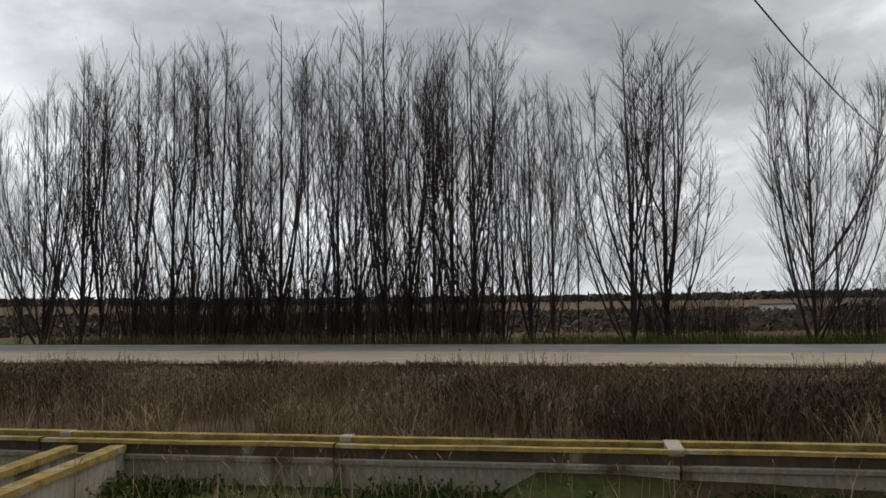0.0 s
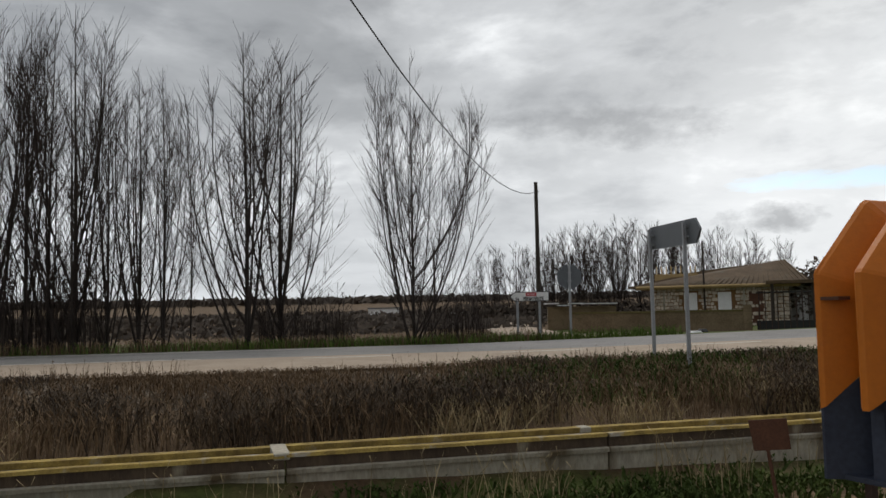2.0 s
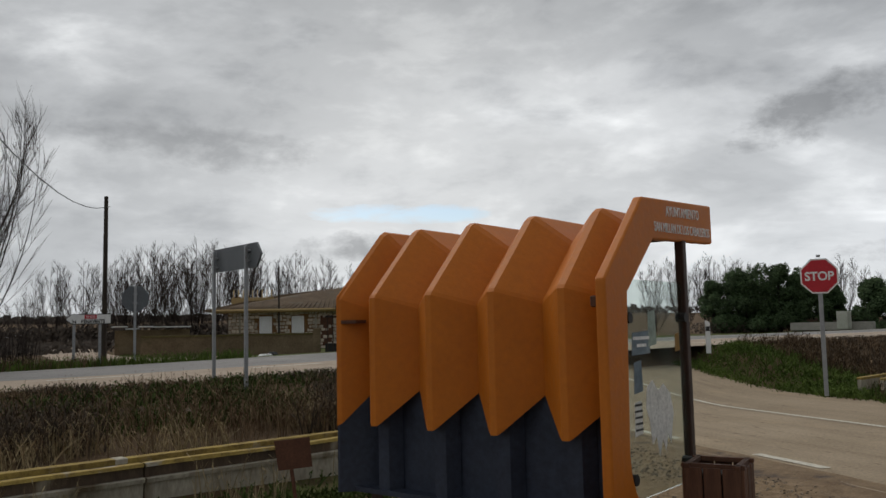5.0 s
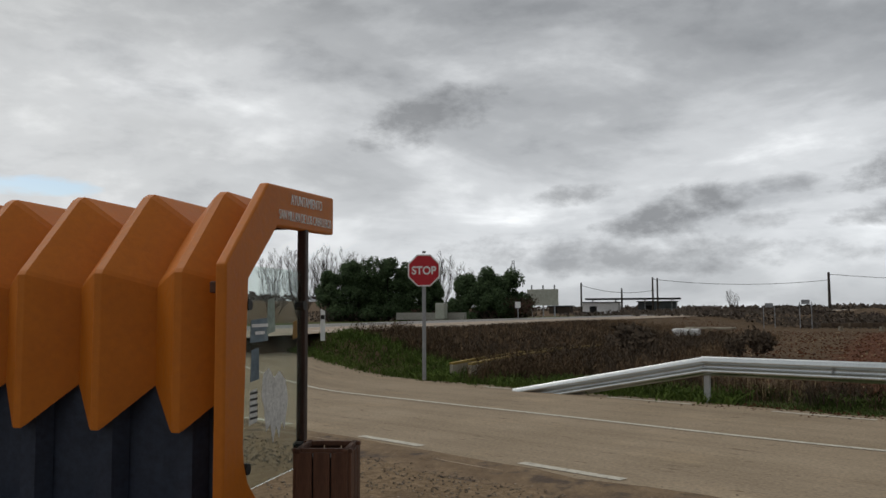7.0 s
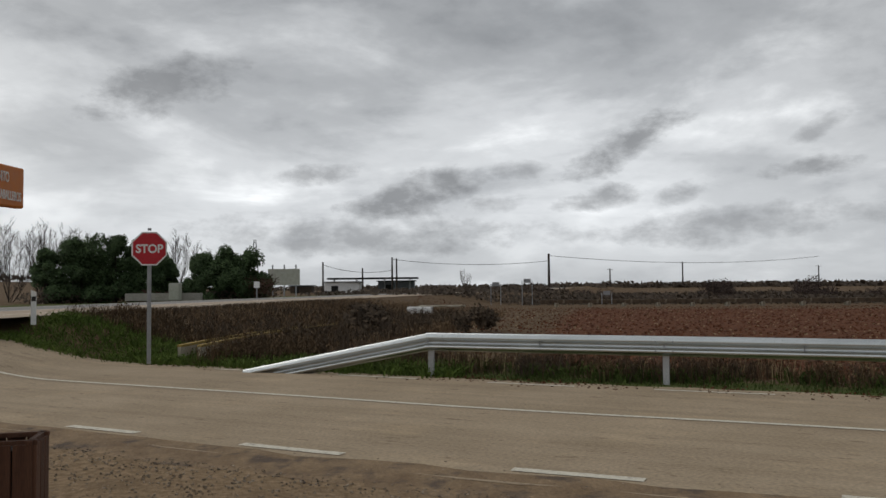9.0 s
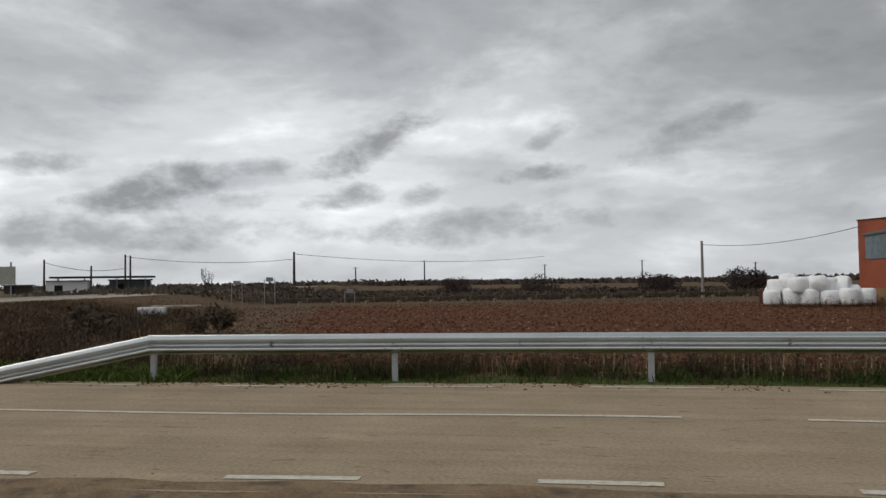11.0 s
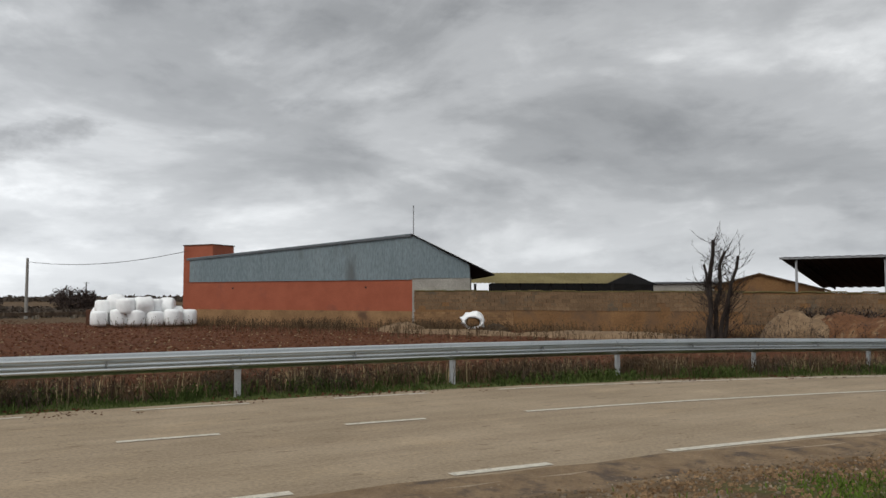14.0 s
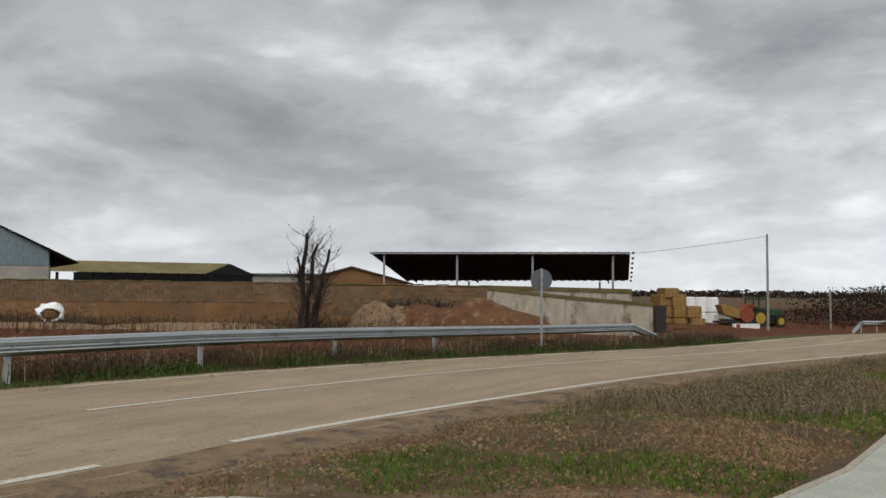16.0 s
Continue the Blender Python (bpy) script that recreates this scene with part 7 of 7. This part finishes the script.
def implements():
    th = thing("grain_auger", (-17.6, -63.8, -1.0), "rusty red and ochre farm loader with a sloping chute", "farm machine", rz=15)
    part("chute", Mesh().prism([(-1.6, 0, 0.5), (0.6, 0, 1.0), (0.9, 0, 1.7), (0.4, 0, 1.75), (-1.7, 0, 0.9)], (0, 0.8, 0)), STRAW, th)
    for k in range(5):
        part("red_slat", Mesh().prism([(-0.6 - 0.16 * k, -0.1, 0.7), (-1.3 - 0.12 * k, -0.1, 1.75), (-1.38 - 0.12 * k, -0.1, 1.75), (-0.68 - 0.16 * k, -0.1, 0.7)], (0, 0.9, 0)), FARM_RED, th)
    part("drum", Mesh().tube((-1.2, -0.2, 0.95), (-1.2, 0.9, 0.95), 0.55, 0.55, 16), FARM_RED, th, "rust-red drum")
    part("axle", Mesh().tube((0, -0.4, 0.35), (0, 1.0, 0.35), 0.3, 0.3, 14), TYRE, th)
    part("frame", Mesh().box((-0.4, 0.3, 0.45), (2.8, 0.9, 0.15)), BROWN, th)
    th = thing("white_barrier", (-18.2, -61.0, -1.0), "white-painted block barrier at the yard entrance", "barrier", rz=14)
    part("block", Mesh().box((0, 0, 0.2), (2.0, 0.3, 0.42), 0, 0.03), WHITE, th)
    part("stripe", Mesh().box((0.7, 0.16, 0.2), (0.3, 0.02, 0.36)), FARM_RED, th)
    rnd = random.Random(9)
    for k in range(6):
        th = thing("farm_implement", (-22.5 - k * 1.3, -66.5 + 0.5 * k, -1.05), "rusty farm implement parked in the scrub", "farm machine", "parked implements", rnd.uniform(0, 90))
        part("frame", Mesh().box((0, 0, 0.55), (1.3, 0.1, 0.1)).box((0, 0.5, 0.5), (1.2, 0.1, 0.1)).box((0.5, 0.25, 0.5), (0.1, 0.7, 0.1)), RUST, th)
        for j in range(4):
            part("tine", Mesh().tube((-0.5 + 0.33 * j, 0, 0.55), (-0.45 + 0.33 * j, 0.2, 0.0), 0.03, n=5), RUST, th)
        part("mast", Mesh().tube((0, 0.25, 0.5), (0.2, 0.2, 1.15 + 0.2 * (k % 2)), 0.04, n=5), BROWN, th)
    th = thing("pallet_heap", (-11.6, -52.0, -0.75), "heap of broken pallets and planks", "pallets", rz=30)
    for k in range(7):
        part("plank", Mesh().box((rnd.uniform(-0.6, 0.6), rnd.uniform(-0.4, 0.4), 0.08 + 0.05 * k), (1.5, 0.12, 0.04), rnd.uniform(-40, 40)), MORTAR, th)


implements()

# ---- far scenery ----
def clump_crown(seed, blobs, leaf, n):
    """Foliage: many small leaf cards gathered in clumps."""
    rg = random.Random(seed)
    M = Mesh()
    for cx, cy, cz, r in blobs:
        for _ in range(n):
            d = Vector((rg.gauss(0, 1), rg.gauss(0, 1), rg.gauss(0, 0.8))).normalized() * r * rg.uniform(0.55, 1.08)
            p = Vector((cx, cy, cz)) + d
            a = Vector((rg.gauss(0, 1), rg.gauss(0, 1), rg.gauss(0, 1))).normalized() * leaf * rg.uniform(0.5, 1.2)
            b = a.orthogonal().normalized() * leaf * rg.uniform(0.3, 0.7)
            M.face(p - a, p + b, p + a, p - b)
    return M


def pine(x, y, h, w, seed, label="dark green bushy pine beside the far road"):
    rg = random.Random(seed)
    z = land(x, y) - 0.1
    th = thing("pine_tree", (x, y, z), label, "tree", "pines beside the far road")
    part("trunk", Mesh().tube((0, 0, 0), (0.1, 0.05, h * 0.8), 0.16, 0.05, 8), BARK, th)
    blobs = []
    for k in range(40):
        t = rg.uniform(0.0, 1.0)
        r = 1.25 * w * (1.05 - 0.8 * t ** 1.5) * rg.uniform(0.3, 1.0)
        a = rg.uniform(0, 6.283)
        blobs.append((math.cos(a) * r, math.sin(a) * r, h * (0.08 + 0.86 * t), w * rg.uniform(0.28, 0.45)))
    part("crown", clump_crown(seed, blobs, 0.13, 240), PINE, th, "dark green needles")


for i, (x, y, h, w) in enumerate([(63.8, 28.6, 5.0, 1.5), (64.6, 27.3, 5.6, 1.6), (65.4, 25.9, 5.3, 1.5), (66.0, 24.4, 5.0, 1.4), (66.6, 22.6, 4.2, 1.1), (67.6, 19.6, 4.0, 1.4), (68.0, 18.1, 4.5, 1.6), (68.6, 16.4, 4.3, 1.5), (63.0, 30.2, 4.4, 1.2), (66.3, 23.4, 3.6, 1.3), (67.9, 17.2, 3.8, 1.5), (64.1, 28.0, 4.2, 1.6)]):
    pine(x, y, h, w, 70 + i)
BUSHDARK = material("dark_bush", (0.045, 0.032, 0.028), (0.085, 0.06, 0.05), scale=1.2, fine=10, bump=0.2, rough=0.97, island=True, random_tint=0.5)
BUSHBROWN = material("brown_bush", (0.05, 0.026, 0.016), (0.10, 0.055, 0.032), scale=1.2, fine=10, bump=0.2, rough=0.97, island=True, random_tint=0.5)


def bush(x, y, h, w, seed, mat, label, group="", z=None):
    rg = random.Random(seed)
    th = thing("bush", (x, y, land(x, y) - 0.15 if z is None else z), label, "bush", group)
    blobs = [(rg.uniform(-w, w), rg.uniform(-w, w) * 0.6, h * rg.uniform(0.2, 0.75), h * rg.uniform(0.25, 0.42)) for _ in range(12)]
    part("foliage", clump_crown(seed, blobs, 0.10 * max(1.0, h / 2.0), 90 if h < 2.3 else 240), mat, th)
    return th


bush(67.4, 15.2, 2.2, 1.6, 91, BUSHBROWN, "rust-brown bush by the far road")
bush(64.0, 23.0, 1.2, 1.8, 92, BUSHBROWN, "low brown bush before the pines")
bush(27.5, 2.4, 1.0, 0.9, 93, BRAMBLE, "dark bare bush in the rough ground", z=0.1)
bush(30.5, -1.2, 0.8, 1.0, 94, BRAMBLE, "dark bare bush in the rough ground", z=0.0)
bush(33.0, 36.0, 3.6, 1.6, 95, BRAMBLE, "dark bare tree beside the porch")
for i, (x, y, h, w) in enumerate([(103.0, -33.2, 2.5, 2.3), (99.9, -42.2, 2.5, 4.0), (92.7, -56.4, 2.8, 2.8), (87.3, -64.7, 3.1, 2.6), (113, -12, 1.3, 3.0), (112, -20, 1.2, 4.0), (98, -50, 1.3, 3.0)]):
    bush(x, y, h, w, 100 + i, BUSHDARK, "dark bare hedge bush at the far side of the field", "bushes along the field edge")

FARBARE = "bare trees beyond the road"
far_kinds = [bare_tree("bare_tree", "bare winter tree far beyond the road", FARBARE, 81 + i, 8.0, 11, 2.1, branch_n=14, twig_n=7, thick=0.055, low=0.35, rise=0.3, twig=0.0095) for i in range(3)]
spots = [(27.8, 69.7, 7.2), (29.6, 68.9, 7.4), (25.7, 70.4, 5.0), (32.5, 67.5, 7.2), (34.6, 66.5, 9.0), (36.0, 65.8, 8.8), (37.6, 64.9, 9.3), (39.1, 64.0, 9.2), (40.6, 63.1, 8.6), (42.2, 62.0, 8.4), (44.6, 60.2, 8.2), (46.6, 58.8, 7.6), (48.4, 57.3, 6.9), (31.0, 68.2, 6.3), (71.1, 37.3, 7.4), (72.3, 34.9, 7.4), (73.5, 32.4, 6.6), (76.4, 24.8, 6.6), (77.0, 23.0, 5.6), (160.4, -2.9, 4.6), (21.5, 71.5, 4.2), (33.4, 69.0, 8.2), (35.2, 68.0, 8.4), (38.4, 67.0, 8.6), (41.6, 65.0, 8.2), (43.6, 63.4, 7.6), (70.5, 39.5, 6.8), (72.9, 33.6, 7.0), (74.6, 30.6, 6.0)]
for i, (x, y, h) in enumerate(spots):
    t = copy_thing(far_kinds[i % 3], pose(x, y, land(x, y) - 0.1, 0, 0, i * 67))
    t.scale = (h / 8 * 1.15, h / 8 * 1.15, h / 8)
for o in far_kinds:
    for c in list(o.children_recursive) + [o]:
        bpy.data.objects.remove(c)


def scrub_line(name, pts, h, mat, label, seed, n, leaf=0.5, depth=3.0):
    """A distant belt of scrub as one mesh."""
    rg = random.Random(seed)
    M = Mesh()
    P = [Vector(p) for p in pts]
    for _ in range(n):
        i = rg.randrange(len(P) - 1)
        p = P[i].lerp(P[i + 1], rg.random())
        k = 0.5 + 0.5 * noise.noise((p.x * 0.08, p.y * 0.08, seed))
        z = land(p.x, p.y) + rg.uniform(0, h * (0.35 + 0.65 * k))
        c = Vector((p.x + rg.uniform(-depth, depth), p.y + rg.uniform(-depth, depth), z))
        a = Vector((rg.gauss(0, 1), rg.gauss(0, 1), rg.gauss(0, 0.8))).normalized() * leaf * rg.uniform(0.4, 1.2)
        b = a.orthogonal().normalized() * leaf * rg.uniform(0.3, 0.8)
        M.face(c - a, c + b, c + a, c - b)
    return tagged(part(name, M, mat), label, "scrub", kind="stuff")


scrub_line("far_scrub", [(118, 16), (116, -10), (108, -34), (98, -56), (84, -80), (66, -100)], 0.8, FARHEDGE, "low brown scrub beyond the ploughed field", 1, 5000, 0.35, 5)
scrub_line("far_scrub", [(70, 4), (74, -10), (70, -28), (66, -50), (56, -72)], 0.55, FARHEDGE, "brown dead growth along the field edge", 15, 5000, 0.2, 3)
scrub_line("far_scrub", [(92, 10), (92, -16), (84, -42), (72, -66)], 0.7, FARHEDGE, "low brown growth on rough ground past the field", 16, 5000, 0.26, 6)
scrub_line("far_scrub", [(300, 60), (300, -60), (270, -140), (200, -220)], 2.0, FARHEDGE, "distant dark line of scrub and trees", 2, 5000, 1.1, 14)
scrub_line("far_scrub", [(120, -330), (20, -360), (-80, -330), (-190, -260)], 3.0, FARHEDGE, "distant low scrub beyond the farm", 3, 4000, 1.2, 14)
scrub_line("far_scrub", [(-26, -74), (-36, -78), (-52, -80)], 1.5, FARHEDGE, "brown scrub beside the road past the yard", 4, 6000, 0.13, 3)
scrub_line("far_scrub", [(-34, -84), (-48, -96), (-66, -106), (-92, -116)], 3.9, FARHEDGE, "bare thicket along the road past the yard", 7, 15000, 0.17, 5)
scrub_line("hill_scrub", [(-420, 330), (-200, 470), (0, 520), (160, 500), (330, 400), (430, 250)], 4.5, FARHEDGE, "dark woodland along the low hill", 5, 9000, 2.6, 40)
scrub_line("field_hedge", [(-60, 118), (0, 124), (60, 116), (110, 90)], 1.5, FARHEDGE, "dark hedge line across the far field", 6, 3500, 0.5, 5)
scrub_line("field_hedge", [(-50, 60), (0, 66), (24, 64)], 0.7, FARHEDGE, "dark strip of dead growth in the field", 8, 2000, 0.3, 4)
scrub_line("field_hedge", [(-70, 46), (-30, 49), (4, 50), (22, 47)], 0.9, FARHEDGE, "brown dead growth along a field edge", 11, 3500, 0.28, 3)
scrub_line("field_hedge", [(-90, 84), (-20, 92), (40, 90), (80, 76)], 1.3, FARHEDGE, "dark hedge between far fields", 12, 4500, 0.45, 4)
scrub_line("field_hedge", [(-160, 170), (-40, 190), (60, 186), (150, 150)], 2.2, FARHEDGE, "far dark belt of scrub below the hill", 14, 5000, 0.9, 9)
scrub_line("field_hedge", [(24, 70), (34, 66.5), (46, 58.5), (56, 52)], 2.4, FARHEDGE, "brown undergrowth below the bare trees", 9, 3500, 0.3, 2)
scrub_line("far_scrub", [(62, 31), (66, 23.5), (68.5, 14.5)], 1.3, FARHEDGE, "brown undergrowth before the pines", 10, 2500, 0.16, 1)


def sheds():
    for (x, y, z), (w, d, h), rz, mat, label in (
        ((36.6, 145.5, 0.5), (5.4, 4, 1.9), -14, WHITE, "small pale farm shed in the far fields"),
        ((48.5, 142.0, 0.2), (4.6, 4, 1.4), -18, WHITE, "low pale farm shed in the far fields"),
        ((150.0, 19.0, 0.4), (4, 6.2, 2.1), 0, WHITE, "white roadside building far along the road"),
        ((152.0, 9.5, 0.6), (4, 6.5, 2.0), 0, SIGN_GREY, "glazed grey roadside building far along the road"),
        ((120.0, 21.0, 0.8), (2.5, 3.0, 1.0), 0, FARHEDGE, "low dark fence panel far along the road"),
    ):
        th = thing("far_shed", (x, y, z), label, "shed", rz=rz)
        part("body", Mesh().box((0, 0, h / 2), (w, d, h)), mat, th)
        part("roof", Mesh().box((0, 0, h + 0.08), (w + 0.5, d + 0.5, 0.16)), SIGN_GREY if mat != SIGN_GREY else BLACK, th)
        part("doorway", Mesh().box((-w / 2 - 0.02, d * 0.2, h * 0.35), (0.06, d * 0.2, h * 0.7)), SHADE_BLACK, th)
    th = thing("flat_canopy", (149.5, 13.5, 0.6), "flat dark canopy roof of a roadside forecourt", "canopy")
    part("roof", Mesh().box((0, 0, 2.55), (5, 16, 0.3)), BLACK, th)
    for y in (-6.5, -2, 3, 7):
        part("column", Mesh().box((0, y, 1.2), (0.25, 0.25, 2.6)), POST_GREY, th)
    th = thing("billboard", (108.2, 21.3, 0.7), "blank pale roadside hoarding on posts", "hoarding", rz=-11)
    part("panel", Mesh().box((0, 0, 2.3), (0.2, 4.3, 2.1)), PAVING, th)
    for y in (-1.6, 0, 1.6):
        part("post", Mesh().box((0.15, y, 1.8), (0.15, 0.15, 4.2)), POST_GREY, th)
    th = thing("white_cabinet", (60.5, 19.6, 0.8), "small pale service cabinet by the far road", "cabinet", rz=-10)
    part("cabinet_body", Mesh().box((0, 0, 0.6), (0.5, 0.8, 1.2), 0, 0.03), PAVING, th)
    th = thing("low_stone_wall", (61.5, 20.8, 0.75), "low pale stone wall by the far road", "wall", rz=-10)
    part("wall_body", Mesh().box((0, 0, 0.25), (0.4, 6.0, 0.55), 0, 0.03), BLOCK, th)
    th = thing("marker_board", (54.0, 12.2, 0.85), "small white road marker on a post", "marker")
    part("plate", Mesh().box((0, 0, 0.95), (0.06, 0.35, 0.4)), WHITE, th)
    part("post", Mesh().box((0.04, 0, 0.45), (0.05, 0.06, 0.9)), POST_GREY, th)
    # trough and posts at the far edge of the field
    th = thing("white_trough", (40.6, 1.2, 0.2), "white concrete trough in the rough ground", "trough", rz=-10)
    part("basin", Mesh().box((0, 0, 0.22), (0.6, 1.2, 0.36), 0, 0.04), WHITE, th)
    part("slab", Mesh().box((0.4, -1.0, 0.42), (0.7, 2.2, 0.08), 0, 0.02), CONCRETE, th)
    for x, y, h in ((60.0, -3.5, 1.5), (58.5, -5.6, 1.7), (60.0, -11.4, 0.8)):
        th = thing("field_sign", (x, y, 0.2), "small pale sign on thin posts at the field edge", "sign")
        part("plate", Mesh().box((0, 0, h), (0.05, 0.5, 0.28)), POST_GREY, th)
        for s in (-0.35, 0.35):
            part("post", Mesh().box((0.05, s, h / 2), (0.05, 0.05, h)), POST_GREY, th)
    # low concrete conduit across the far field
    line = [Vector((64.5, -7.1)), Vector((62.6, -24.7)), Vector((60.5, -46.9))]
    for i in range(14):
        t = i / 14
        p, q = (line[0].lerp(line[1], t * 2), line[0].lerp(line[1], t * 2 + 1 / 7)) if t < 0.5 else (line[1].lerp(line[2], t * 2 - 1), line[1].lerp(line[2], t * 2 - 1 + 1 / 7))
        d = q - p
        th = thing("conduit_length", ((p.x + q.x) / 2, (p.y + q.y) / 2, 0.0), "raised concrete irrigation conduit across the field", "channel", "conduit across the field", math.degrees(math.atan2(d.y, d.x)))
        part("trough", Mesh().box((0, 0, 0.32), (d.length - 0.03, 0.5, 0.28), 0, 0.03), BROWN_CONCRETE, th)
        part("foot", Mesh().box((0, 0, 0.08), (0.3, 0.5, 0.3)), CONCRETE, th)


sheds()
# green strip and track across the road
ribbon("farm_track", DUST, [Vector(p) for p in ((17.4, 29.0), (16.6, 31.5), (15.6, 35.0), (18.5, 44.0), (22, 53.0), (27, 69.0))], -1.4, 1.4, 0.03, "pale dirt track leading off between fields", "track", lambda x, y: land(x, y), 3, wob=0.2)
